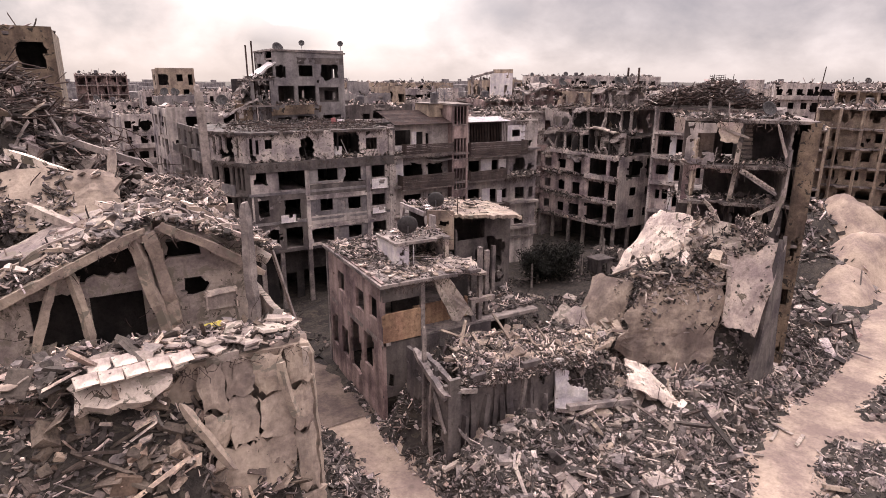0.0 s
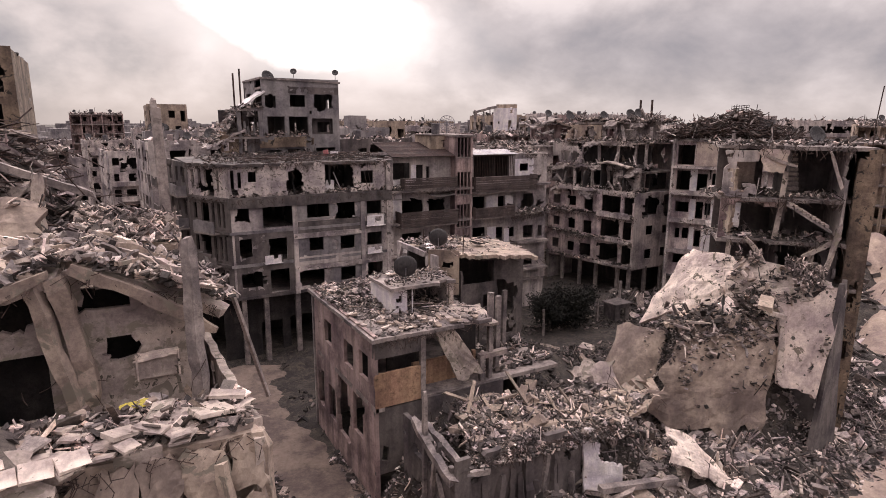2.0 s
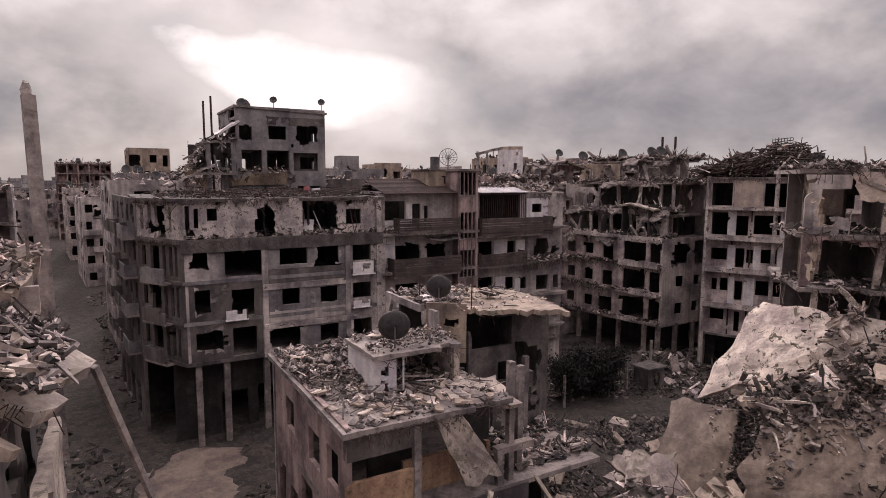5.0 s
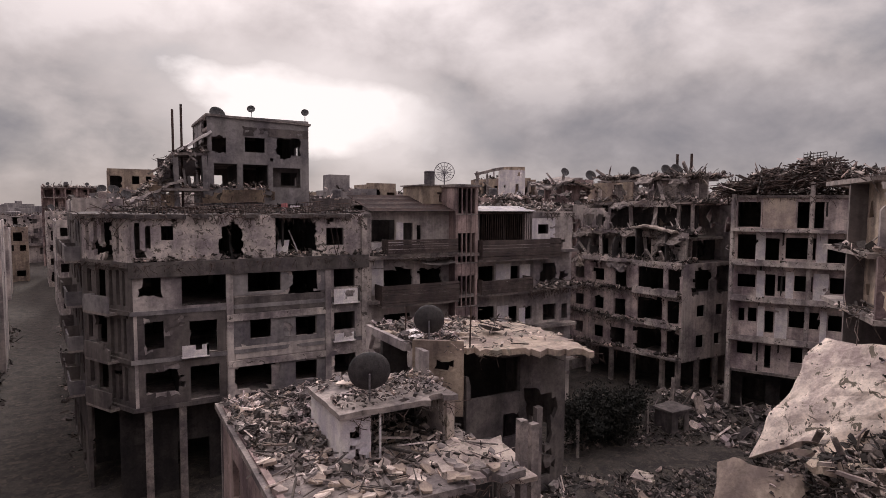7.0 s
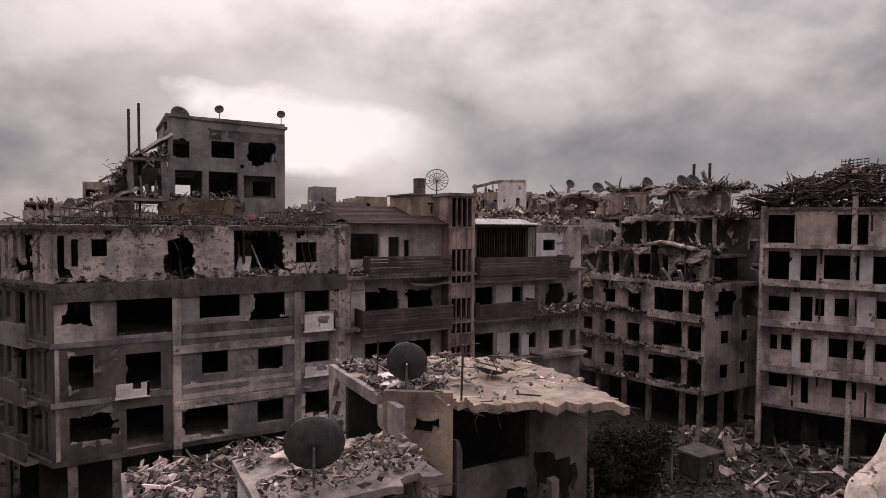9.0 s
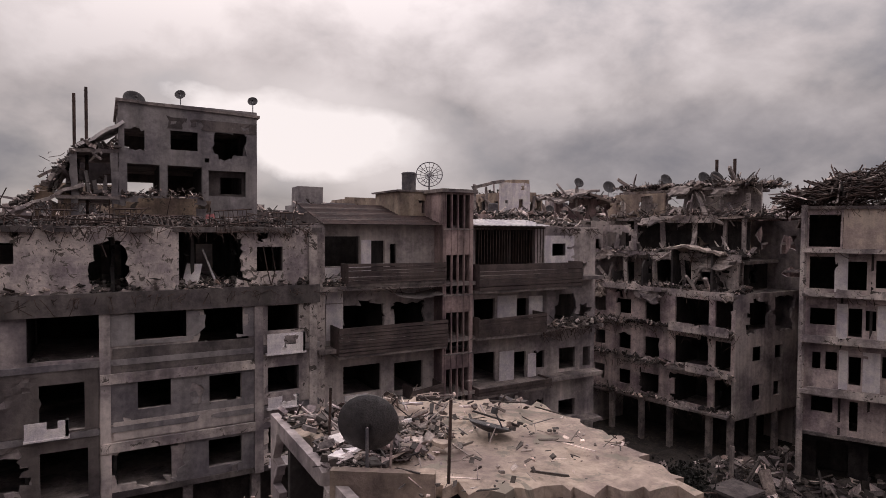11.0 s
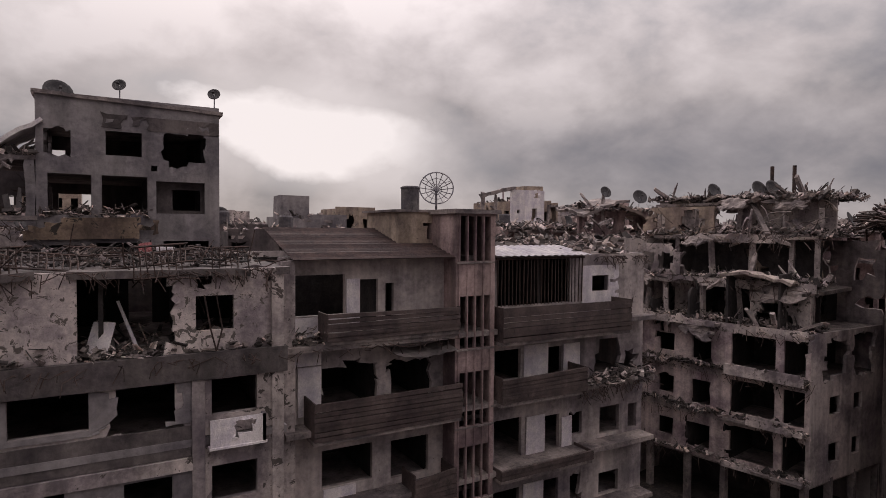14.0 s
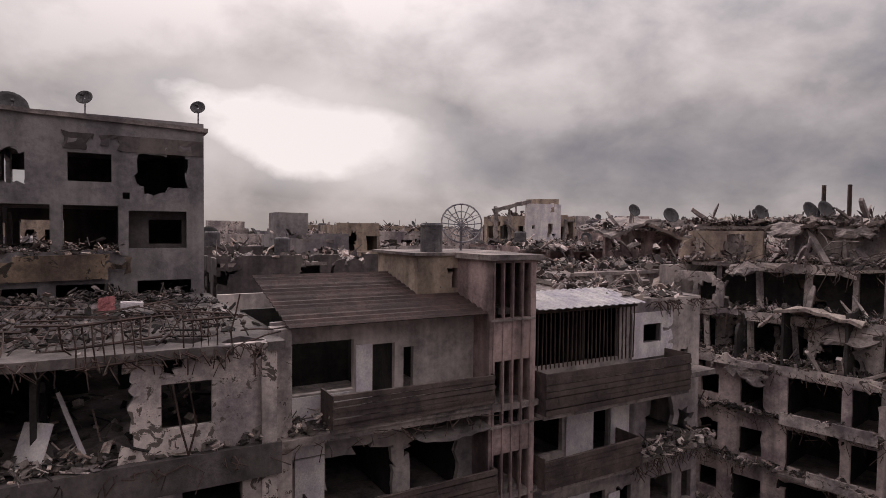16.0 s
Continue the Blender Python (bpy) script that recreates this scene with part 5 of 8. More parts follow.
# roof house beside the tower
rh = part("roof_house", Geo().panel((33.9, 63.2, 18.9), (1, 0, 0), (0, 0, 1), 2.1, 2.1, [(1.5, 1.9, 0.8, 1.4, 0.3), (1.6, 1.8, 0.1, 0.4, 0.2)], 0.2, seed=38.0), PLASTER_WARM, B, "sand-coloured roof room with shell holes")
part("house_side", Geo().panel((33.9, 67, 18.9), (0, -1, 0), (0, 0, 1), 3.8, 2.1, (), 0.4, seed=39.0), PLASTER_WARM, rh)
part("house_roof", Geo().box(33.7, 38.2, 63.1, 67.2, 21.0, 21.12, 0.02), CONCRETE, rh)
for x, y, z, r, h in ((34.9, 64.0, 21.12, 0.45, 1.15),):
    t = root("water_tank", "dark plastic water tank on a roof room", "water tank", x, y, z)
    part("drum", Geo().lathe(pose(x, y, z), [(0.0, 0), (r, 0), (r, h * 0.93), (r * 0.9, h), (0, h)], 18), TANK, t)
    part("rim", Geo().lathe(pose(x, y, z), [(r + 0.03, h * 0.9), (r + 0.03, h * 0.95), (r - 0.02, h * 0.96)], 18), TANK, t)


def mesh_dish(x, y, z, radius, az, el):
    t = root("mesh_dish", "large round mesh satellite dish with spokes", "satellite dish", x, y, z)
    way = Vector((math.sin(radians(az)) * math.cos(radians(el)), math.cos(radians(az)) * math.cos(radians(el)), math.sin(radians(el))))
    m = way.to_track_quat("Z", "Y").to_matrix().to_4x4()
    m.translation = Vector((x, y, z + radius + 0.25))

    def at(r, a):
        return m @ Vector((r * math.cos(a), r * math.sin(a), 0.25 * r * r / radius))
    for rr in (1.0, 0.66, 0.33):
        part("ring", Geo().rod([at(radius * rr, 2 * math.pi * k / 28) for k in range(29)], 0.035 if rr == 1.0 else 0.018, 5), STEEL, t)
    for k in range(16):
        part("spoke", Geo().rod([at(0.08, 2 * math.pi * k / 16), at(radius * 0.55, 2 * math.pi * k / 16), at(radius, 2 * math.pi * k / 16)], 0.022, 4), STEEL, t)
    part("hub", Geo().lathe(m, [(0.0, -0.05), (0.12, -0.05), (0.12, 0.08), (0.0, 0.08)], 10), STEEL, t)
    part("mast", Geo().rod([(x, y, z), m.translation - way * 0.05], 0.06, 7), STEEL, t)
    for a in (0.5, 2.6, 4.7):
        part("feed_strut", Geo().rod([at(radius * 0.95, a), m @ Vector((0, 0, radius * 0.75))], 0.015, 4), STEEL, t)


mesh_dish(36.8, 64.8, 21.12, 0.86, 208, 18)
thing("rubble", "debris on the balconies and roofs", "rubble", strew(strew(Geo(), 28.3, 29.6, 60.9, 62, 15.5, 60, 0.18, 81, clump=0.2), 43.4, 48.6, 60.6, 62, 12.1, 260, 0.26, 82, clump=0.2), RUBBLE, kind="stuff")
thing("rubble", "debris on the flat roof beside the barred balcony", "rubble", strew(Geo(), 43, 49, 61.5, 71, 18.95, 300, 0.3, 83, clump=0.3), RUBBLE, kind="stuff")
thing("torn_awning", "sagging torn sheet over a balcony", "awning", Geo().sheet([[(32.6 + 3.0 * i / 10, 60.6 + 1.3 * j / 4, 14.85 - 0.18 * math.sin(i / 10 * 3.1) + 0.05 * j + rnd(-.04, .04)) for j in range(5)] for i in range(11)], 0.02), PLASTER_DARK)

g = Geo()
for a, b, n in (((12.3, 60.35, 18.7), (27.7, 60.35, 18.7), 150), ((12.3, 60.2, 15.6), (27.7, 60.2, 15.6), 60), ((9.5, 65.4, 18.7), (12.2, 60.4, 18.7), 60), ((9.5, 65.3, 15.6), (12.2, 60.3, 15.6), 40), ((14.2, 74.9, 20.2), (18.6, 74.9, 20.2), 60), ((28.2, 60.7, 15.4), (35.5, 60.6, 15.4), 25), ((43, 60.6, 12.0), (48.6, 60.9, 12.0), 60), ((45.5, 61.8, 18.8), (49, 61.8, 18.8), 50)):
    fringe(g, a, b, n, 0.6, 0.018, n)
thing("wires", "bent bars and wires hanging from the torn facade edges", "wire", g, RUST, kind="stuff")

# ---- gutted apartment building across the yard ----
C = root("apartment_building", "gutted apartment block with sagging floors and collapsed balconies", "building", 64, 64)
CU = np.array([0.18, -0.98, 0]) / math.hypot(0.18, 0.98)
CF = np.array([60.8, 58.9, 0]) - CU * 14.0


def cp(u, out=0.0, z=0.0):
    """A place on the yard face: u metres from its far end, out metres in front."""
    n = np.cross(CU, (0, 0, 1))
    return CF + CU * u + n * out + np.array([0, 0, z])


CH2 = []
for z in (4.3, 7.5, 10.7):
    CH2 += [(3.6, 4.8, z + 0.5, z + 1.8, 0.12), (6.2, 7.6, z + 0.2, z + 1.9, 0.2), (9.0, 11.9, z + 0.1, z + 2.4, 0.25), (12.4, 13.7, z + 0.1, z + 2.4, 0.25), (0.9, 2.1, z + 0.6, z + 1.9, 0.12)]
part("wall", Geo().panel(cp(0, 0, 3.8), CU, (0, 0, 1), 14.0, 9.9, [(a, b, c - 3.8, d - 3.8, r) for a, b, c, d, r in CH2], 0.35, seed=40.0, damage=lambda U, V: 0.2 + 0.12 * (V > 7.5) + 0 * U), PLASTER_BLUSH, C)
part("wall", Geo().panel((60.8, 58.9, 3.8), (1, 0, 0), (0, 0, 1), 9.2, 9.9, [(2.3, 3.6, 1.2, 2.5), (5.2, 6.2, 1.3, 2.5), (5.3, 6.4, 4.4, 5.5), (2.3, 3.6, 4.4, 5.6), (1.8, 4.2, 7.0, 9.2, 0.5), (5.4, 7.6, 7.0, 9.2, 0.5)], 0.35, seed=41.0,
     damage=lambda U, V: 0.18 + 0.12 * (V > 7) + 0 * U), PLASTER, C)
for u in (0.3, 3.0, 6.0, 8.7, 12.1, 13.8):
    part("column", Geo().box(*(v for c in cp(u)[:2] for v in (c - 0.2, c + 0.2)), -0.2, 4.0, 0.02), CONCRETE, C)
for x in (63.6, 66.6, 69.8):
    part("column", Geo().box(x - 0.2, x + 0.2, 58.9, 59.3, -0.2, 4.0, 0.02), CONCRETE, C)
c0, c1, c2, c3 = cp(0)[:2], (60.8, 58.9), (70.0, 58.9), (70.0, 72.6)
for z in (3.95, 7.2, 10.4, 13.6):
    part("slab", Geo().prism([tuple(c0), c1, c2, c3], z - 0.25, z), CONCRETE, C)
part("inner_wall", Geo().panel(cp(0, -4.5, 0), CU, (0, 0, 1), 13.0, 19.5, [(4, 5, 14.2, 16), (9, 10, 14.2, 16)], 0.6, seed=43.0, damage=lambda U, V: 0.12 + 0.22 * (V > 16) + 0 * U), INNER_SHADE, C)
part("inner_wall", Geo().panel((63.6, 62.0, 0), (1, 0, 0), (0, 0, 1), 6.4, 16.0, (), 0.6, seed=44.0, damage=lambda U, V: 0.12 + 0.2 * (V > 14) + 0 * U), INNER_SHADE, C)
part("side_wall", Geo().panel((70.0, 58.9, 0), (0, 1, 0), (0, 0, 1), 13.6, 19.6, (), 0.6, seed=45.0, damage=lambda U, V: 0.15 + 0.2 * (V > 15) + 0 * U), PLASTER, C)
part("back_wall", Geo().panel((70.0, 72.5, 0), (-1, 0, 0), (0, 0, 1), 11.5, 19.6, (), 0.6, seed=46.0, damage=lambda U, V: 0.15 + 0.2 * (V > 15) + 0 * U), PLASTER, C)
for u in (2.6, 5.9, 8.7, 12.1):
    part("partition", Geo().panel(cp(u, 0, 3.9), np.cross(CU, (0, 0, -1)), (0, 0, 1), 4.5, 13.5, (), 0.5, 0.15, seed=u + 47, damage=lambda U, V: 0.2 + 0.25 * (V > 9.7) + 0 * U), INNER_SHADE, C)
# upper floors: torn slabs on bare columns
for k, (z, back, tilt, keepu) in enumerate([(16.6, 1.2, -0.03, 0.36), (19.8, 2.6, 0.02, 0.38)]):
    g = Geo().panel(cp(0, -back, z), CU + np.array([0, 0, tilt]), -np.cross(CU, (0, 0, 1)), 13.6, 9.0, (), 0.4, 0.25, seed=48.0 + k, damage=lambda U, V: 0.22 + 0.2 * (V < 1.6) + 0 * U)
    part("slab", g, CONCRETE, C, "torn sagging floor slab")
    for u in (0.4, 3.2, 6.1, 8.9, 11.6, 13.2):
        p = cp(u, -back - 0.5)
        part("column", Geo().beam((p[0], p[1], z - 3.0), (p[0] + rnd(-.25, .25), p[1] + rnd(-.25, .25), z - 0.1), 0.32, 0.32, 0.03), PLASTER_PALE, C)
    part("inner_wall", Geo().panel(cp(0.5, -back - 2.2, z - 3.0), CU, (0, 0, 1), 12.5, 2.8, [(1.5, 2.4, 0, 2.1), (5.2, 6.4, 0.2, 2.2, 0.3), (9, 10.5, 0.4, 2.2, 0.4)], 0.3, seed=52.0 + k, damage=lambda U, V: 0.33 + 0 * U), PLASTER_WARM if k else PLASTER_PALE, C)
for u0, u1, z in ((8.9, 13.9, 10.6), (8.9, 13.9, 7.4), (8.9, 13.9, 4.2), (2.4, 8.2, 13.7)):
    p = cp(u0, 0.9, z - 0.2)
    bal = part("balcony", Geo().panel(cp(u0, 0.95, z), CU, -np.cross(CU, (0, 0, 1)), u1 - u0, 1.0, (), 0.25, 0.18, seed=z + u0, damage=lambda U, V: 0.26 + 0.1 * (V < 0.4) + 0 * U), CONCRETE, C)
    part("parapet", Geo().panel(cp(u0, 0.95, z - 0.2), CU, (0, 0, 1), u1 - u0, 0.75, (), 0.2, 0.12, seed=z + u0 + 3, damage=lambda U, V: 0.30 + 0.2 * (V > 0.4) + 0 * U, whole=True), PLASTER_PALE, bal)
for k, (z, out) in enumerate(((7.2, 0.04), (10.4, 0.04), (13.6, 0.04), (16.6, -1.16), (19.8, -2.56))):
    part("floor_edge", Geo().panel(cp(0.1, out, z - 0.42), CU, (0, 0, 1), 13.7, 0.62, (), 0.14, 0.12, seed=170.0 + k, rough=0.05, damage=lambda U, V: 0.3 + 0.14 * (V < 0.2) + 0 * U, whole=True), PLASTER_PALE, C, "pale broken floor edge")
# a folded pale slab between the upper floors
part("hanging_slab", Geo().sheet([[tuple(cp(8.2 + 4.6 * i / 8, 0.3 - 2.6 * j / 5, 17.4 - 1.9 * (j / 5 - 0.2) ** 2 - 0.9 * abs(i / 8 - 0.35) + 0.08 * math.sin(i * 3 + j))) for j in range(6)] for i in range(9)], -0.2), CONCRETE_PALE, C, "pale folded slab hanging between floors")
g = Geo()
r = np.random.RandomState(90)
for z, back, n in ((13.65, 0.2, 1900), (16.65, 1.2, 1700), (19.85, 2.6, 1900), (22.5, 3.9, 1600), (10.45, -0.7, 800), (7.25, -0.7, 600), (4.0, -0.7, 300)):
    u, d = r.uniform(0, 14, n), r.uniform(0, 3.0 if z > 12 else 0.9, n) ** 1.0
    pts = np.array([cp(a, -back - b, z + max(0, 0.6 * (float(vnoise(a, b, z)) - 0.3))) for a, b in zip(u, d)])
    chunks(g, pts, 0.24, "mix", int(z * 10), 0.6)
thing("rubble", "broken masonry piled along the torn floors", "rubble", g, RUBBLE, kind="stuff")
thing("rubble", "masonry heaped on the roof of the gutted block", "rubble", chunks(strew(strew(Geo(), 62.5, 70, 60, 72, 19.9, 900, 0.3, 92, clump=0.25), 63.5, 70, 60, 73, 22.45, 1500, 0.32, 93, clump=0.25), [(66.5 + 3 * math.sin(k), 65 + 5 * math.cos(k * 1.7), 22.5) for k in range(50)], 0.45, "mix", 4, 0.6), RUBBLE, kind="stuff")
g = rebar(rebar(Geo(), 90, 61, 69, 60, 71, 19.8, 20.8, 1.5, 0.02, 9), 90, 63, 70, 60, 73, 22.3, 22.8, 1.4, 0.02, 10)
for k in range(110):
    p = cp(rnd(0, 14), 0.1 - rnd(0, 1), random.choice((13.6, 16.6, 19.8, 10.4)))
    g.rod([p, p + np.array([rnd(-.5, .1), rnd(-.4, .4), rnd(-.6, .4)]), p + np.array([rnd(-1.1, 0), rnd(-.7, .7), rnd(-1.2, .3)])], 0.022, 4)
thing("rebar", "twisted rusty bars hanging from the torn floors", "rebar", g, RUST, kind="stuff")
g = Geo()
for u in (1.0, 4.2, 7.4, 10.8, 13.0):
    p = cp(u, -4.2)
    part("column", Geo().beam((p[0], p[1], 19.8), (p[0] + rnd(-.4, .4), p[1] + rnd(-.4, .4), 22.2 + rnd(-.6, .1)), 0.3, 0.3, 0.03), PLASTER_PALE, C)
part("wall", Geo().panel(cp(0.5, -5.0, 19.8), CU, (0, 0, 1), 13.2, 2.8, [(1, 2, 0.5, 1.7, 0.3), (5, 6.4, 0.3, 1.8, 0.4)], 0.25, seed=57.0, damage=lambda U, V: 0.2 + 0.1 * (V > 2.2) + 0 * U), PLASTER_PALE, C)
part("slab", Geo().panel(cp(0.6, -4.2, 22.4), CU + np.array([0, 0, 0.01]), -np.cross(CU, (0, 0, 1)), 12.0, 6.4, (), 0.4, 0.22, seed=58.0, damage=lambda U, V: 0.33 + 0 * U), CONCRETE, C)
part("wall", Geo().panel(cp(0.2, -2.9, 19.8), CU, (0, 0, 1), 6.0, 2.3, [(1.2, 2.0, 0.4, 1.6, 0.3), (3.6, 4.6, 0.2, 1.8, 0.4)], 0.22, 0.2, seed=151.0, damage=lambda U, V: 0.24 + 0.12 * (V > 1.7) + 0 * U), PLASTER_WARM, C, "sand-coloured upper room walls")
part("wall", Geo().panel(cp(0.3, -1.5, 16.6), CU, (0, 0, 1), 4.0, 2.6, [(0.8, 1.6, 0.3, 1.7, 0.3), (2.4, 3.2, 0.6, 1.7, 0.3)], 0.22, 0.2, seed=152.0, damage=lambda U, V: 0.3 + 0 * U), PLASTER_PALE, C)
part("wall", Geo().panel(cp(9.6, -1.4, 13.6), CU, (0, 0, 1), 3.8, 2.4, [(0.8, 1.9, 0.3, 1.7, 0.4)], 0.22, 0.2, seed=153.0, damage=lambda U, V: 0.32 + 0 * U), PLASTER_PALE, C)
for k, (u0, u1, za, zb, oa, ob_, mat) in enumerate(((0.4, 2.4, 16.7, 15.9, -1.0, 0.1, CONCRETE), (4.6, 6.4, 19.9, 19.2, -2.4, -1.2, CONCRETE), (5.8, 7.8, 13.7, 13.0, 0.2, 0.9, CONCRETE), (11.0, 13.2, 16.5, 15.6, -1.0, 0.1, CONCRETE), (1.2, 2.2, 13.6, 12.6, 0.2, 0.6, CONCRETE_PALE), (6.6, 8.6, 22.6, 21.9, -3.8, -2.6, CONCRETE), (10.6, 12.6, 22.7, 21.7, -4.0, -2.8, CONCRETE), (2.0, 3.6, 23.0, 22.4, -6.0, -4.4, CONCRETE_TAN))):
    part("hanging_slab", patch([cp(u0, ob_, zb), cp(u1, ob_ + rnd(-.3, .3), zb - rnd(-.3, .5)), cp(u1, oa, za), cp(u0, oa, za)], 0.08, 10, 0.22, 160.0 + k, 0.2, 0.45), mat, C)
for k in range(60):
    z = random.choice((13.65, 16.65, 19.85, 22.45))
    a = cp(rnd(0.3, 13.6), -{13.65: 0.2, 16.65: 1.4, 19.85: 2.8, 22.45: 4.4}[z] + rnd(-.8, .4), z)
    w = np.array([rnd(-1, 1), rnd(-1, 1), rnd(-.5, .9)])
    part("broken_beam", Geo().ragged(a, a + w / np.linalg.norm(w) * rnd(1.0, 2.4), rnd(0.12, 0.3), 400 + k), random.choice((CONCRETE, CONCRETE_PALE, PLASTER_PALE)), C)
for x, y in ((69.2, 66.9), (69.9, 65.5)):
    thing("steel_post", "dark steel pipe standing on the roof debris", "post", Geo().rod([(x, y, 22.0), (x, y, 25.5)], 0.15, 8), RUST)
for x, y, rr in ((67.2, 66.8, 0.75), (68.4, 66.4, 0.8), (63.6, 68.2, 0.6), (65.2, 69.5, 0.5)):
    small_dish(x, y, 22.4, rr, 190, mast=0.4)
thing("roof_frame", "collapsed roof frame lying on the debris", "roof", rebar(Geo().beam((62.5, 63, 20.0), (64.5, 66, 23.2), 0.35, 0.2), 20, 62, 66, 62, 66, 20, 21, 2, 0.03, 4), CONCRETE)

# ---- recessed building between the two blocks ----
E1 = root("apartment_building", "pale recessed apartment block at the back of the yard", "building", 54, 76)
EH = [(50.2 + 3.2 * j, 51.6 + 3.2 * j, z + 0.8, z + 2.2, 0.15 * (j % 2)) for j in range(3) for z in (3.9, 7.1, 10.3, 13.5)] + [(54.4, 56.4, 17.0, 17.9), (50.3, 52.3, 17, 18.6, 0.4)]
part("wall", Geo().panel((48.5, 73, 0), (1, 0, 0), (0, 0, 1), 10.5, 19.2, lift(EH, 48.5, 0), 0.4, seed=55.0, damage=lambda U, V: 0.16 + 0.14 * (V > 16) + 0 * U), PLASTER_PALE, E1)
for z in (3.9, 7.1, 10.3, 13.5, 16.4, 19.2):
    part("slab", Geo().box(48.6, 59, 72.6, 80, z - 0.2, z, 0.03), CONCRETE, E1)
part("inner_wall", Geo().panel((48.6, 76, 0), (1, 0, 0), (0, 0, 1), 10.3, 19, (), 0.9, seed=56.0), INNER_SHADE, E1)
for z in (10.3, 7.1, 13.5):
    part("balcony", Geo().panel((56.5, 71.9, z - 0.1), (1, 0, 0), (0, 0, 1), 2.8, 0.9, (), 0.3, 0.15, seed=z, damage=lambda U, V: 0.28 + 0 * U), PLASTER_ROSE, E1)
for x0, x1 in ((52, 52.9), (54.4, 55.1), (57.0, 57.4)):
    part("panel", Geo().box(x0, x1, 72.8, 72.94, 10.6, 12.4), WHITE, E1)
thing("rubble", "debris on the recessed block's roof", "rubble", strew(Geo(), 48.8, 59, 73, 79.5, 19.2, 420, 0.42, 94, clump=0.28), RUBBLE, kind="stuff")

# ---- apartment building with long balconies ----
D = root("apartment_building", "beige apartment block with long balconies and a wrecked roof", "building", 66, 52)
DU = np.array([4.2, -7.8, 0]) / math.hypot(4.2, 7.8)
DN = np.cross(DU, (0, 0, 1))


def dp(u, out=0.0, z=0.0):
    return np.array([62.2, 54.7, 0]) + DU * u + DN * out + np.array([0, 0, z])


DH = [(0.4, 2.3, 17.6, 19.9), (5.2, 7.2, 17.6, 19.9), (0.5, 2.4, 14.6, 16.9), (4.4, 6.7, 14.8, 16.7), (7.6, 9.4, 14.6, 16.7), (2.8, 3.9, 14.6, 16.6), (0.6, 2.1, 12.0, 13.2), (2.9, 3.7, 11.3, 13.3), (3.9, 4.5, 11.8, 13.2), (5.2, 6.6, 11.9, 13.3), (7.9, 9.4, 11.9, 13.3),
      (0.8, 1.3, 8.8, 10.0), (1.6, 2.3, 8.8, 10.1), (3.0, 3.7, 7.9, 9.9), (4.9, 7.2, 8.6, 10.1, 0.2), (7.9, 9.4, 8.6, 10.0), (0.8, 2.1, 5.7, 6.8), (3.1, 3.6, 4.6, 6.7), (5.2, 6.8, 5.4, 6.8), (8, 9.4, 5.4, 6.8), (10.6, 12.4, 8.6, 10.1), (10.6, 12.4, 11.8, 13.3), (10.6, 12.4, 14.8, 16.6), (10.2, 12.6, 17.6, 19.9)]
part("wall", Geo().panel(dp(0, 0, 4.0), DU, (0, 0, 1), 14, 16.4, [(h[0], h[1], h[2] - 4, h[3] - 4, *h[4:]) for h in DH], 0.35, seed=60.0, rough=0.01), PLASTER_BLUSH, D)
part("wall", Geo().panel(dp(2.45, 0.06, 17.5), DU, (0, 0, 1), 2.6, 2.9, (), 0.4, 0.1, seed=61.0), CREAM, D, "cream-painted wall panel")
for z in (4.2, 7.3, 11.0, 14.3, 17.4, 20.5):
    dz = 1.0 if 5 < z < 20 else 0.25
    poly = [tuple(dp(u, o)[:2]) for u, o in ((0.03, dz), (13.97, dz), (13.97, -8.97), (0.03, -8.97))]
    part("slab", Geo().prism(poly, z - 0.22, z), CONCRETE, D)
    if 5 < z < 19:
        part("parapet", Geo().panel(dp(0, dz, z - 0.2), DU, (0, 0, 1), 14, 0.55 if z < 17 else 0.3, (), 0.3, 0.1, seed=z, damage=lambda U, V: 0.2 + 0.12 * (V > 0.3) + 0 * U, whole=True), PLASTER_PALE, D)
for u in (0.1, 6.3, 10.0, 13.9):
    a = dp(u, 0.5)
    part("column", Geo().beam((a[0], a[1], -0.2), (a[0], a[1], 20.6 if u != 6.3 else 21.6), 0.3, 0.3, 0.01), PLASTER_PALE, D)
for u0, u1, z0, z1 in ((2.0, 2.8, 14.4, 17.2), (6.75, 7.55, 14.4, 17.2), (2.2, 2.85, 11.1, 13.6), (4.55, 5.15, 11.1, 13.6), (6.65, 7.8, 11.1, 13.6), (2.4, 2.95, 7.5, 10.3), (3.8, 4.8, 7.5, 10.3), (7.3, 7.8, 7.5, 10.3)):
    part("panel", Geo().panel(dp(u0, 0.05, z0), DU, (0, 0, 1), u1 - u0, z1 - z0, (), 0.25, 0.05, seed=u0 + z0, damage=lambda U, V: 0.24 + 0 * U), WHITE, D, "white plaster between the openings")
part("inner_wall", Geo().panel(dp(0, -4, 0), DU, (0, 0, 1), 14, 20.4, (), 0.9, seed=62.0), INNER_SHADE, D)
part("wall", Geo().panel(dp(0.2, -2, 0), DU, (0, 0, 1), 13.6, 4.1, [(1, 3, 0, 3), (4.2, 6, 0, 3.2), (7.5, 9.5, 0, 3)], 0.5, seed=63.0), INNER_SHADE, D)
part("side_wall", Geo().panel(dp(0, -9, 0), DN, (0, 0, 1), 9, 20.4, [(3, 4, 9, 10.2), (3, 4, 12, 13.2)], 0.6, seed=64.0), PLASTER_PALE, D)
part("back_wall", Geo().panel(dp(14, -9, 0), -DU, (0, 0, 1), 14, 20.4, (), 0.9, seed=65.0), PLASTER, D)
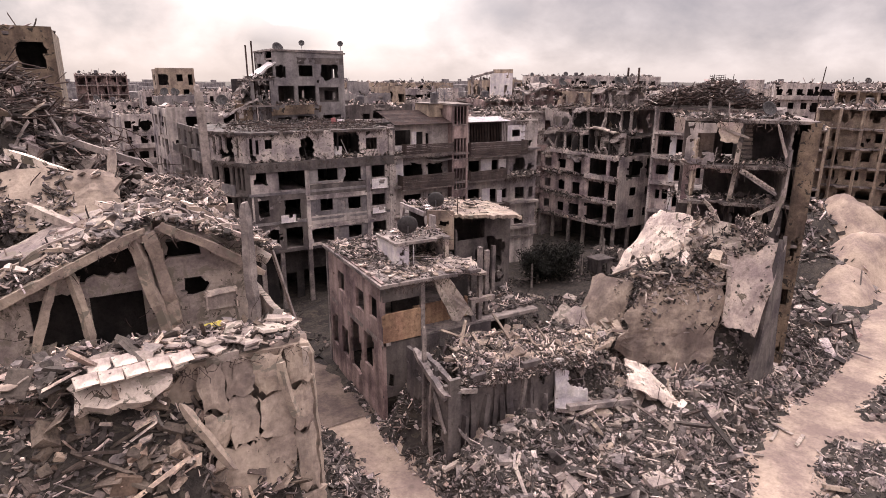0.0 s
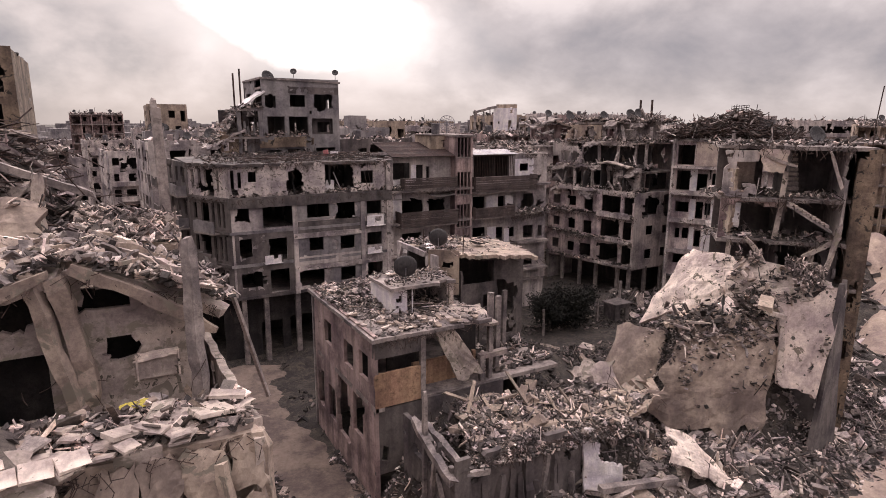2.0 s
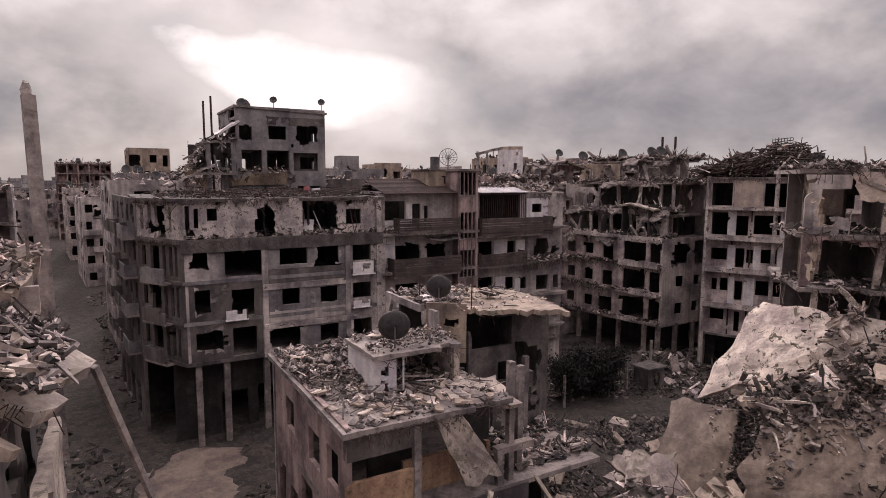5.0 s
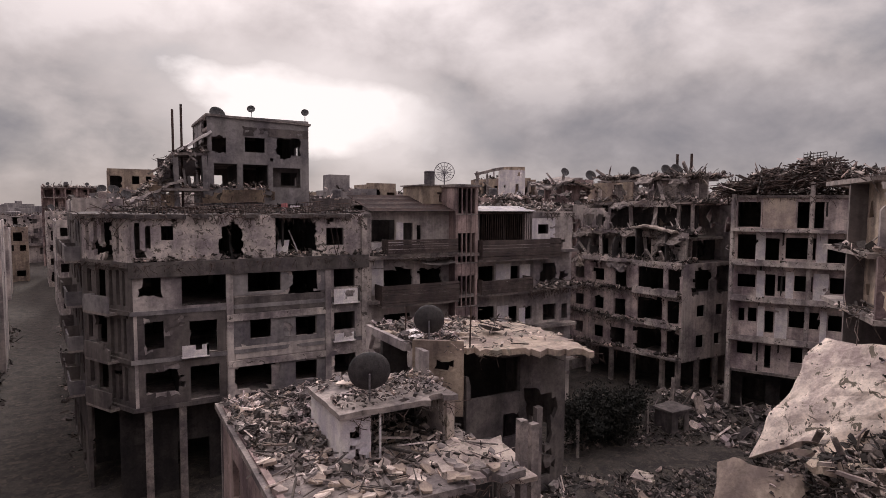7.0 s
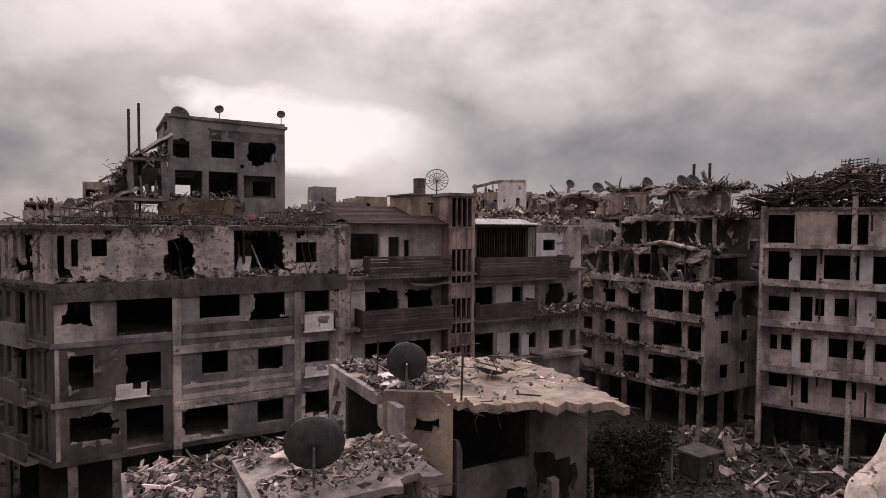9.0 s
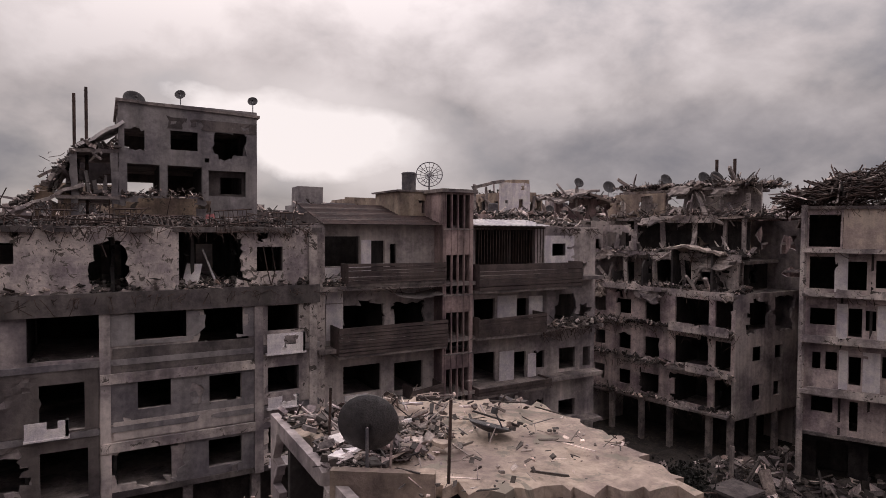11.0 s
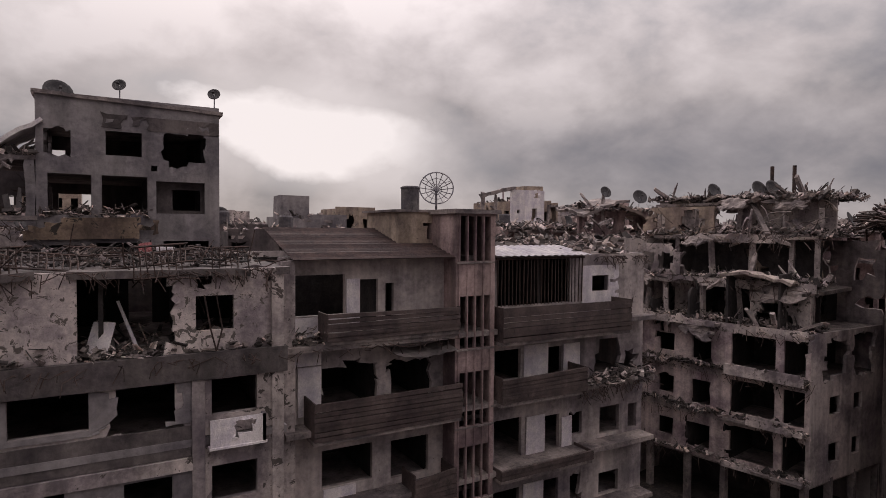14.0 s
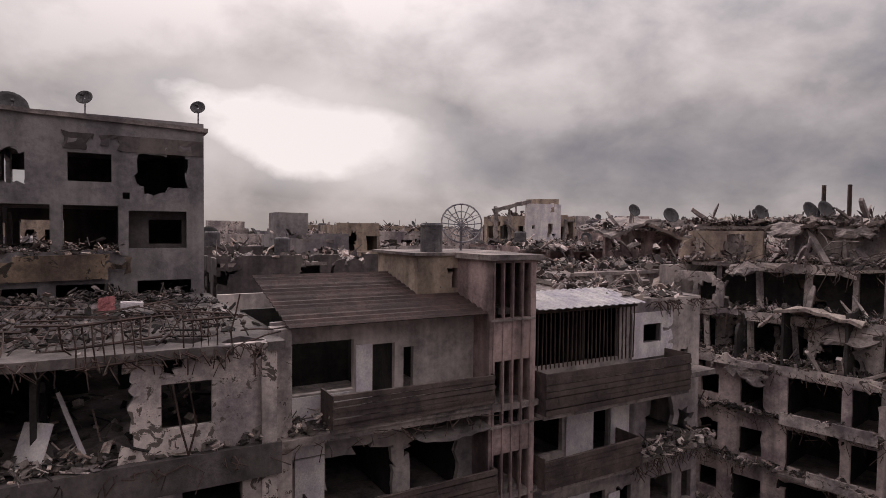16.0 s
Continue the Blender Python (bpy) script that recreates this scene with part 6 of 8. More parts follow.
part("side_wall", Geo().panel(dp(14, 0, 0), -DN, (0, 0, 1), 9, 20.4, (), 0.9, seed=66.0), PLASTER, D)
for u in (2.5, 4.2, 7.4):
    a, b = dp(u, 0)[:2], dp(u, -4)[:2]
    part("partition", Geo().beam((*a, 12.2), (*b, 12.2), 0.15, 16.2), INNER_SHADE, D)
g, g2 = Geo(), Geo()
rs = np.random.RandomState(8)
for k in range(2600):
    u, o = rs.uniform(-1.4, 12.5), rs.uniform(-8, 0.7)
    h = np.interp(u, [-1.4, 0.5, 3, 5.6, 7.6, 9.5, 12.5], [0.9, 1.5, 2.6, 3.3, 3.5, 2.0, 0.9]) * math.exp(-((o + 2.6) / 3.8) ** 4)
    p = dp(u, o, 20.5 + h * rs.uniform(0.3, 1.0))
    w = Vector((rs.normal(), rs.normal(), rs.normal() * 0.35)).normalized() * rs.uniform(0.6, 2.4)
    if k % 3:
        g.rod([Vector(p) - w / 2, Vector(p) + w / 2], rs.uniform(0.03, 0.07), 4)
    else:
        chunks(g2, [p], rs.uniform(0.2, 0.45), "mix", k, 0.6)
thing("wrecked_roof", "tangle of beams and bars heaped on the beige block", "rubble", g, RUST, kind="stuff")
thing("rubble", "masonry among the wrecked roof beams", "rubble", g2, RUBBLE, kind="stuff")
a, b = dp(5.4, -2.5), dp(7.2, -2.5)
for k in range(16):
    u = 0.4 + 0.55 * k
    thing("roof_purlin", "long dark purlin fallen across the wrecked roof", "beam", Geo().ragged(dp(u - 2.2 + rnd(-.5, .5), 0.5, 21.0 + rnd(0, .8)), dp(u + rnd(0.5, 1.5), -3.2, 21.9 + 0.1 * k + rnd(-.3, .2)), 0.12, 500 + k), RUST if k % 3 else CONCRETE, group="fallen purlins")
rack = root("roof_rack", "bent steel lattice frame on the wrecked roof", "frame", *a[:2], 23.4)
for k in range(4):
    part("rail", Geo().rod([(*a[:2], 23.5 + 0.25 * k), (*b[:2], 23.7 + 0.25 * k)], 0.035, 4), RUST, rack)
for k in range(8):
    p = a + (b - a) * k / 7
    part("bar", Geo().rod([(*p[:2], 23.0), (*p[:2], 24.45)], 0.03, 4), RUST, rack)
wt = dp(9.3, -2)
t = root("water_tank", "black square water tank on the beige block", "water tank", *wt[:2], 20.5)
part("drum", Geo().obox(pose(wt[0], wt[1], 21.9, 0, 0, 28), 1.7, 1.4, 1.9, 0.02), TANK, t)
part("stand", Geo().obox(pose(wt[0], wt[1], 20.7, 0, 0, 28), 1.5, 1.2, 0.5), RUST, t)

# ---- torn-open building behind the leaning roof ----
T = root("apartment_building", "torn-open apartment building with exposed rooms and stairs", "building", 46, 32)
TU = np.array([5, -5.5, 0]) / math.hypot(5, 5.5)
TN = np.cross(TU, (0, 0, 1))


def tp(u, out=0.0, z=0.0):
    return np.array([41.0, 33.0, 0]) + TU * u + TN * out + np.array([0, 0, z])


TZ = (11.2, 14.3, 17.3, 20.9)
for k, z in enumerate(TZ):
    g = Geo().panel(tp(0.1, -0.1, z), TU, -TN, 9.4, 8.5, (), 0.35, 0.24, seed=70.0 + k, damage=lambda U, V, k=k: 0.18 + 0.26 * (V < 1.2) + (0.2 if k == 3 else 0.05) * (V < 3.5) * (U < 4) + 0 * U)
    part("slab", g, CONCRETE, T)
part("inner_wall", Geo().panel(tp(0.2, -4.6, 0), TU, (0, 0, 1), 9.2, 20.8, [(3.2, 4.2, 17.4, 19.4), (1, 2, 14.4, 16.4)], 0.5, seed=74.0), PLASTER_SOOT_SHADE, T)
for u, z0, z1, mat in ((1.2, 14, 20.8, PLASTER_WARM), (4.4, 11, 20.8, PLASTER_SOOT_SHADE), (8.0, 2, 20.8, PLASTER)):
    part("partition", Geo().panel(tp(u, -0.4, z0), -TN, (0, 0, 1), 4.2, z1 - z0, (), 0.35, 0.18, seed=u + 75, damage=lambda U, V: 0.22 + 0.25 * (U < 1.2) + 0 * U), mat, T)
part("wall", Geo().panel(tp(1.3, -1.6, 17.3), TU, (0, 0, 1), 1.1, 3.0, [(0.3, 0.8, 0.3, 1.0, 0.2)], 0.25, seed=76.0, damage=lambda U, V: 0.2 + 0 * U), PLASTER_WARM, T, "yellowed room wall")
part("wall", patch([tp(2.7, 0.12, 19.25), tp(3.9, 0.12, 19.1), tp(4.25, 0.05, 20.7), tp(2.3, 0.05, 20.7)], 0.05, 10, 0.05, 77.0, 0.12, 0.12), CREAM, T, "hanging cream wall piece")
part("wall", Geo().panel(tp(0.2, -0.3, 14.3), TU, (0, 0, 1), 4.4, 2.9, [(0.5, 2.0, 0.5, 2.3, 0.4), (2.6, 4.4, 0.2, 2.4, 0.5)], 0.25, seed=78.0, damage=lambda U, V: 0.34 + 0 * U), PLASTER_ROSE, T)
part("wall", Geo().panel(tp(0.2, -0.3, 17.3), TU, (0, 0, 1), 2.2, 3.3, [(0.8, 2.0, 1.0, 2.5, 0.4)], 0.25, seed=79.0, damage=lambda U, V: 0.38 + 0 * U), PLASTER, T)
part("wall", Geo().panel(tp(8.3, 0.0, -0.2), TU, (0, 0, 1), 1.25, 21.0, [(0.5, 0.9, 10.4, 11.8, 0.25), (0.4, 0.9, 6.3, 7.7)], 0.22, 0.3, seed=80.0, rough=0.08, whole=True, damage=lambda U, V: 0.22 + 0.16 * (U < 0.35) + 0.12 * (U > 1.0) + 0.15 * (V > 20) + 0 * U), PLASTER_BROWN, T, "tall rose end wall torn on both edges")
part("wall", Geo().panel(tp(9.6, 0.0, -0.2), -TN, (0, 0, 1), 8.5, 21, [(2, 3.4, 9, 10.4), (5, 6.4, 9, 10.4), (2, 3.4, 13, 14.4)], 0.5, 0.3, seed=81.0, damage=lambda U, V: 0.16 + 0 * U), PLASTER_BROWN, T)
part("wall", Geo().panel(tp(6.4, -0.6, -0.2), TU, (0, 0, 1), 1.6, 14, (), 0.35, 0.25, seed=82.0, damage=lambda U, V: 0.3 + 0 * U), PLASTER_SOOT_SHADE, T)
for u, z0, z1 in ((3.9, 14.4, 17.2), (4.1, 17.4, 19.2), (6.2, 11.2, 14.2), (1.0, 11.2, 14.2)):
    a = tp(u, -0.5)
    part("column", Geo().beam((a[0], a[1], z0), (a[0] + rnd(-.2, .2), a[1] + rnd(-.2, .2), z1), 0.32, 0.32, 0.03), CONCRETE_PALE, T)
stair = part("staircase", Geo().beam(tp(5.0, -2.2, 17.3), tp(4.9, -3.8, 20.8), 0.9, 0.18), CONCRETE, T)
for k in range(10):
    a = tp(5.0 - 0.01 * k, -2.2 - 0.16 * k, 17.5 + 0.34 * k)
    part("step", Geo().obox(pose(*a, 0, 0, -47.7), 0.95, 0.3, 0.2), CONCRETE_PALE, stair)
flight = part("stair_flight", Geo().beam(tp(4.4, 0.0, 17.0), tp(7.1, 0.4, 15.3), 1.1, 0.16, 0.03), CONCRETE, T, "fallen flight of stairs")
for k in range(9):
    a = tp(4.6 + 0.27 * k, 0.02 + 0.04 * k, 17.02 - 0.17 * k)
    part("step", Geo().obox(pose(*a, 0, 0, -47.7), 0.24, 1.05, 0.18, 0.02), CONCRETE_PALE, flight)
for k, (a, b, w) in enumerate(((tp(5.6, 0.3, 13.4), tp(7.8, 0.3, 14.9), 0.3), (tp(7.7, 0.5, 15.8), tp(7.0, 0.9, 12.4), 0.26), (tp(2.0, 0.2, 14.5), tp(3.4, 0.7, 12.6), 0.28), (tp(6.6, 0.1, 20.6), tp(7.4, 0.5, 18.2), 0.2), (tp(2.6, 0.1, 20.4), tp(4.6, 0.3, 19.6), 0.22))):
    part("fallen_beam", Geo().ragged(a, b, w, 320 + k), CONCRETE_PALE, T)
g = Geo()
rs = np.random.RandomState(12)
for z, n in ((17.35, 300), (14.35, 260), (20.95, 420), (11.3, 200)):
    pts = np.array([tp(rs.uniform(-1, 8), -rs.uniform(0.1, 3.5), z + rs.uniform(0, 0.25)) for _ in range(n)])
    chunks(g, pts, 0.24, "mix", n, 0.5)
thing("rubble", "debris lying in the torn-open rooms", "rubble", g, RUBBLE, kind="stuff")
mp = tp(9.2, -0.9)
thing("antenna_mast", "thin bare antenna mast on the torn building", "antenna", Geo().rod([(mp[0], mp[1], 20.6), (mp[0] + 0.05, mp[1], 22.8), (mp[0] + 0.35, mp[1], 24.9)], 0.04, 6), RUST)
small_dish(*tp(6.2, -2.6, 20.9), 0.62, 200, mast=0.2)
g = Geo()
for k in range(90):
    p = tp(rnd(-1, 8), rnd(-.6, 0.1), random.choice(TZ))
    g.rod([p, p + np.array([rnd(-.6, .1), rnd(-.6, .1), rnd(-.5, .4)]), p + np.array([rnd(-1.0, 0), rnd(-1, 0), rnd(-1.1, .3)])], 0.022, 4)
thing("rebar", "bent bars hanging from the torn rooms", "rebar", g, RUST, kind="stuff")

# ---- the great leaning roof ----


M = root("collapsed_roof", "great concrete roof slab slumped over a collapsed house", "roof", 38, 29)
S1 = [(38.0, 36.5, 7.5), (40.0, 30.6, 10.0), (41.2, 30.2, 13.2), (41.9, 35.5, 12.9)]
S2 = [(33.5, 36.5, 0.6), (36.8, 32.6, 0.8), (38.2, 33.6, 7.4), (36.0, 36.8, 7.3)]
S3 = [(34.2, 31.2, 2.6), (38.9, 26.5, 2.2), (40.5, 27.6, 10.0), (35.4, 31.4, 9.2)]
S4 = [(39.2, 26.2, 6.0), (41.1, 24.7, 5.1), (44.2, 25.4, 11.9), (40.7, 27.6, 10.9)]
S5 = [(39.7, 30.4, 9.8), (40.5, 27.6, 10.1), (44.2, 25.7, 12.2), (41.0, 31.0, 13.2)]
S6 = [(36.0, 35.0, 0.8), (34.8, 31.6, 2.4), (38.2, 31.2, 8.8), (38.3, 36.3, 7.2)]
S7 = [(35.4, 31.4, 9.0), (40.5, 27.7, 9.8), (40.6, 30.6, 10.2), (38.0, 34.0, 8.6)]
part("roof_slab", patch(S1, 0.45, 24, 0.2, 1.0, 0.35, 0.1), CONCRETE_WHITE, M, "whitish bowed slab scarred by shrapnel")
part("roof_slab", patch(S2, 1.5, 14, 0.12, 2.0, 0.35, 0.12), CONCRETE_SLAB, M)
part("roof_slab", patch(S3, 0.7, 20, 0.3, 3.0, 0.35, 0.2), CONCRETE_SLAB, M, "tan slab with broken lower edge")
part("roof_slab", patch(S4, 0.2, 16, 0.14, 4.0, 0.3, 0.08), SLAB_POCKED, M, "pale tilted slab pocked with holes")
part("roof_slab", patch(S5, 0.5, 14, 0.34, 5.0, 0.3, 0.2), CONCRETE_PALE, M)
part("roof_slab", patch(S6, 0.2, 14, 0.5, 6.5, 0.3, 0.2), CONCRETE, M, "dark crumbled masonry between the slabs")
part("roof_slab", patch(S7, 0.1, 12, 0.3, 7.5, 0.3, 0.2), CONCRETE_TAN, M, "tan ledge crumbled along its edge")
part("edge_beam", Geo().ragged((39.5, 26.3, 6.4), (40.6, 27.3, 10.6), 0.3, 85), CONCRETE_PALE, M)
part("edge_block", Geo().obox(pose(39.0, 27.4, 11.2, 12, -10, 30), 1.5, 0.9, 0.28, 0.1), CONCRETE_TAN, M, "tan block perched on the slab edge")
part("edge_block", Geo().obox(pose(39.4, 26.9, 10.5, -8, 14, -25), 1.2, 0.5, 0.24, 0.06), CONCRETE_PALE, M)
part("side_wall", patch([(40.6, 24.4, 0.2), (44.6, 24.9, 0.2), (44.8, 25.6, 12.0), (43.6, 25.3, 11.9)], 0.1, 8, 0.1, 6.0, 0.3, 0.1), PLASTER_DARK, M)
g = Geo()
rs = np.random.RandomState(30)
pts = []
for k in range(4200):
    s, t = rs.uniform(0, 1), rs.uniform(0, 1)
    a, b, c, d = [np.array(q) for q in S5]
    p = a * (1 - s) * (1 - t) + b * s * (1 - t) + c * s * t + d * (1 - s) * t + np.array([0, 0, 0.55 + 0.5 * 4 * (s * (1 - s) + t * (1 - t)) / 2])
    if float(fbm(p[0] * 0.7, p[1] * 0.7, 31)) > 0.53:
        pts.append(p)
chunks(g, pts, 0.24, "mix", 31, 0.7)
thing("rubble", "broken blocks strewn over the slumped roof", "rubble", g, RUBBLE_PALE, kind="stuff")
g = Geo()
pts = []
for k in range(240):
    s = rs.uniform(0, 1)
    p = np.array([35.2 + 4.6 * s, 31.6 - 3.6 * s, 9.5 + 0.9 * s]) + rs.normal(0, 0.4, 3)
    pts.append(p)
def lie_on(c, n, size, seed, mat, label, edge=0.5, up=0.2, lim=None):
    """Debris clinging in clumps to a slab between four corners."""
    q = [np.array(k, float) for k in c]
    nr = np.cross(q[1] - q[0], q[3] - q[0])
    nr /= np.linalg.norm(nr)
    rs = np.random.RandomState(seed)
    s, t = rs.uniform(0, 1, n), rs.uniform(0, 1, n)
    ok = fbm(s * 4.5, t * 4.5, seed, 4) > edge + (0 if lim is None else lim(s, t))
    s, t = s[ok][:, None], t[ok][:, None]
    p = q[0] * (1 - s) * (1 - t) + q[1] * s * (1 - t) + q[2] * s * t + q[3] * (1 - s) * t + nr * (up * 4 * (s * (1 - s) + t * (1 - t)) / 2)
    return thing("rubble", label, "rubble", chunks(Geo(), p, size, "mix", seed, 0.5), mat, kind="stuff")


lie_on(S1, 1300, 0.15, 33, RUBBLE, "grit caught in the hollows of the bowed slab", 0.6, 0.47, lambda s, t: 0.3 - 0.34 * s)
lie_on(S1, 700, 0.12, 40, RUBBLE_DARK, "dark grit caught in the hollows of the bowed slab", 0.62, 0.47, lambda s, t: 0.15 - 0.2 * s)
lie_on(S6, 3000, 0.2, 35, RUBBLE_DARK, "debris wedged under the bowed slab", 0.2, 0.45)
lie_on(S2, 700, 0.17, 42, RUBBLE, "debris clinging to the bulging slab", 0.55, 1.5, lambda s, t: 0.3 * (s < 0.5))
lie_on(S3, 2400, 0.16, 36, RUBBLE, "debris streaming down the broken slab", 0.5, 0.82, lambda s, t: 0.4 - 0.44 * t)
lie_on(S3, 1300, 0.2, 37, RUBBLE_PALE, "tan plaster lumps on the broken slab", 0.52, 0.86, lambda s, t: 0.4 - 0.46 * t)
lie_on(S3, 500, 0.22, 41, RUBBLE_DARK, "dark lumps on the broken slab", 0.52, 0.84, lambda s, t: 0.3 - 0.4 * t)
lie_on(S4, 500, 0.14, 38, RUBBLE_DARK, "dark grit on the tilted slab", 0.55, 0.27, lambda s, t: 0.2 - 0.25 * t)
lie_on(S7, 900, 0.2, 43, RUBBLE_DARK, "dark debris along the crumbled ledge", 0.4, 0.2)
lie_on(S5, 400, 0.2, 39, RUBBLE_DARK, "dark lumps among the blocks on the roof", 0.5, 1.0)
mp_ = plate_meshes((CONCRETE_WHITE, CONCRETE_TAN, CONCRETE_PALE, CONCRETE), 9, 0.5, 61)
mr = random.Random(62)


def on_slab(c, s, t, up):
    q = [np.array(k, float) for k in c]
    nr = np.cross(q[1] - q[0], q[3] - q[0])
    nr /= np.linalg.norm(nr)
    return q[0] * (1 - s) * (1 - t) + q[1] * s * (1 - t) + q[2] * s * t + q[3] * (1 - s) * t + nr * up * 2 * (s * (1 - s) + t * (1 - t)), nr


spots = []
for c, up, s0, s1, t0, t1, n in ((S1, 0.46, 0.85, 1.0, 0.1, 1.0, 10), (S6, 0.5, 0.0, 1.0, 0.2, 1.0, 12), (S3, 0.86, 0.0, 1.0, 0.8, 1.0, 14), (S3, 0.84, 0.15, 0.6, 0.5, 0.75, 5), (S5, 0.9, 0.0, 1.0, 0.0, 1.0, 22)):
    for _ in range(n):
        p, nr = on_slab(c, mr.uniform(s0, s1), mr.uniform(t0, t1), up)
        spots.append((*(p + nr * 0.08), -math.degrees(math.asin(nr[1])) * 0.8, math.degrees(math.asin(nr[0])) * 0.8))
lay_plates(M, mp_, spots, 63, 20)
for k in range(26):
    p, nr = on_slab(S3, mr.uniform(0, 1), mr.uniform(0.7, 1.05), 0.9)
    w = np.array([mr.uniform(-1, 1), mr.uniform(-1, 1), mr.uniform(-.7, .5)])
    part("broken_beam", Geo().ragged(p + nr * 0.1, p + nr * 0.1 + w / np.linalg.norm(w) * mr.uniform(0.6, 1.7), mr.uniform(0.08, 0.2), 640 + k), mr.choice((CONCRETE, CONCRETE_PALE)), M)
chunks(g, pts, 0.24, "mix", 32, 0.5)
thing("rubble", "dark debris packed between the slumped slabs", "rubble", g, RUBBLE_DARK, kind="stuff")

def inside(x, y, poly):
    """Which of the points lie within a convex outline that runs counter-clockwise."""
    ok = np.ones(np.shape(x), bool)
    for (x0, y0), (x1, y1) in zip(poly, poly[1:] + poly[:1]):
        ok &= (x1 - x0) * (y - y0) - (y1 - y0) * (x - x0) > 0
    return ok


# ---- low house in the middle of the rubble ----
G = root("ruined_house", "two-storey house cut open, with debris-covered flat roofs", "house", 21, 40)
GH = [(46 - 43.8, 46 - 42.4, 7.6, 9.2), (46 - 40.0, 46 - 38.4, 7.4, 9.0), (46 - 37.4, 46 - 36.0, 7.6, 9.2), (0.4, 1.7, 2.4, 4.8, 0.2), (46 - 41.4, 46 - 39.6, 2.0, 6.0, 0.3), (46 - 38.6, 46 - 37.0, 3.4, 6.0, 0.2), (2.6, 4.0, 2.2, 4.6)]
part("wall", Geo().panel((15.1, 46, -0.2), (0, -1, 0), (0, 0, 1), 11.0, 10.9, [(a, b, c + 0.2, d + 0.2, *r) for a, b, c, d, *r in GH], 0.3, seed=90.0, rough=0.02, damage=lambda U, V: 0.17 + 0 * U), PLASTER_ROSE, G)
part("wall", Geo().panel((15.1, 46, 6.05), (0, -1, 0), (0, 0, 1), 11.0, 0.35, (), 0.4, 0.6, seed=91.0), CONCRETE, G, "projecting concrete band")
part("wall", Geo().panel((15.1, 35, 6.3), (1, 0, 0), (0, 0, 1), 3.1, 2.1, (), 0.3, 0.2, seed=92.0, damage=lambda U, V: 0.16 + 0.12 * (V > 2.2) + 0 * U), PEACH, G, "peach-painted room wall")
part("wall", Geo().panel((15.1, 35.1, 2.0), (1, 0, 0), (0, 0, 1), 9, 4.2, (), 0.4, 0.2, seed=93.0, damage=lambda U, V: 0.22 + 0 * U), PLASTER_DARK, G)
part("wall", Geo().panel((18.3, 36.6, 6.3), (1, 0, 0), (0, 0, 1), 4.6, 1.6, (), 0.3, 0.2, seed=94.0, damage=lambda U, V: 0.24 + 0.3 * (V > 0.9) + 0 * U), PEACH, G)
part("wall", Geo().panel((15.3, 38.2, 6.3), (1, 0, 0), (0, 0, 1), 8.6, 4.0, [(1, 2, 0, 2.2), (4.4, 6.2, 0.2, 3)], 0.4, seed=95.0), INNER_SHADE, G)
part("beam", Geo().box(15.1, 18.3, 35.0, 35.3, 9.3, 10.35, 0.03), PLASTER_DARK, G)
for x, y, z0, z1 in ((18.2, 35.1, 6.3, 10.3), (23.3, 35.6, 5.2, 12.0), (24.4, 36.4, 4.6, 11.4), (22.6, 35.4, 6.3, 8.0), (27.2, 39.6, 4.5, 10.6)):
    part("column", Geo().beam((x, y, z0), (x + rnd(-.06, .06), y, z1), 0.3, 0.3, 0.025), CONCRETE, G)
part("lintel", Geo().box(22.4, 24.5, 35.3, 35.7, 7.8, 8.1, 0.03), CONCRETE_PALE, G)
part("roof_slab", Geo().panel((14.9, 34.8, 10.6), (1, 0, 0), (0, 1, 0), 8.0, 12.0, (), 0.35, 0.24, seed=96.0, rough=0.04, damage=lambda U, V: 0.14 + 0.35 * (U > 5.2) * (V < 2.2) + 0 * U), CONCRETE, G)
part("roof_slab", Geo().panel((15.2, 40.4, 10.62), (1, 0, 0), (0, 1, 0), 3.4, 6.1, (), 0.5, 0.1, seed=97.0), CONCRETE, G)
part("slab", Geo().panel((15.3, 35.2, 6.3), (1, 0, 0), (0, 1, 0), 13.4, 11, (), 0.5, 0.24, seed=98.0, damage=lambda U, V: 0.16 + 0.2 * (U > 8) * (V < 2) + 0 * U), CONCRETE, G)
part("hanging_slab", patch([(18.9, 35.4, 10.5), (20.4, 35.2, 10.2), (22.4, 35.0, 7.2), (20.8, 35.3, 6.8)], 0.1, 6, 0.1, 7.0, 0.2, 0.1), CONCRETE_PALE, G)
part("hanging_slab", patch([(20.2, 35.2, 10.7), (23.4, 35.0, 10.2), (23.6, 37.4, 10.7), (20.4, 37.4, 10.8)], 0.05, 6, 0.12, 8.0, 0.2, 0.1), CONCRETE_PALE, G)
# small upper room
part("wall", Geo().panel((17.6, 38.2, 10.6), (1, 0, 0), (0, 0, 1), 1.15, 1.75, [(0.55, 0.75, 1.0, 1.2, 0.2)], 0.2, 0.18, seed=99.0, damage=lambda U, V: 0.9 * (V < 0.9 - 0.8 * U) * 0.4 + 0 * U), WHITE, G, "white plastered upper room wall")
part("wall", Geo().panel((17.6, 41.4, 10.6), (0, -1, 0), (0, 0, 1), 3.2, 1.75, (), 0.3, 0.18, seed=100.0), WHITE, G)
part("wall", Geo().panel((17.6, 40.6, 10.6), (1, 0, 0), (0, 0, 1), 4.4, 1.7, (), 0.4, 0.18, seed=101.0), INNER_SHADE, G)
part("wall", Geo().panel((21.9, 38.2, 10.6), (0, 1, 0), (0, 0, 1), 2.8, 1.7, (), 0.4, 0.25, seed=102.0), PLASTER_PALE, G)
part("column", Geo().box(21.7, 22.0, 38.0, 38.3, 10.6, 12.3, 0.02), CONCRETE_PALE, G)
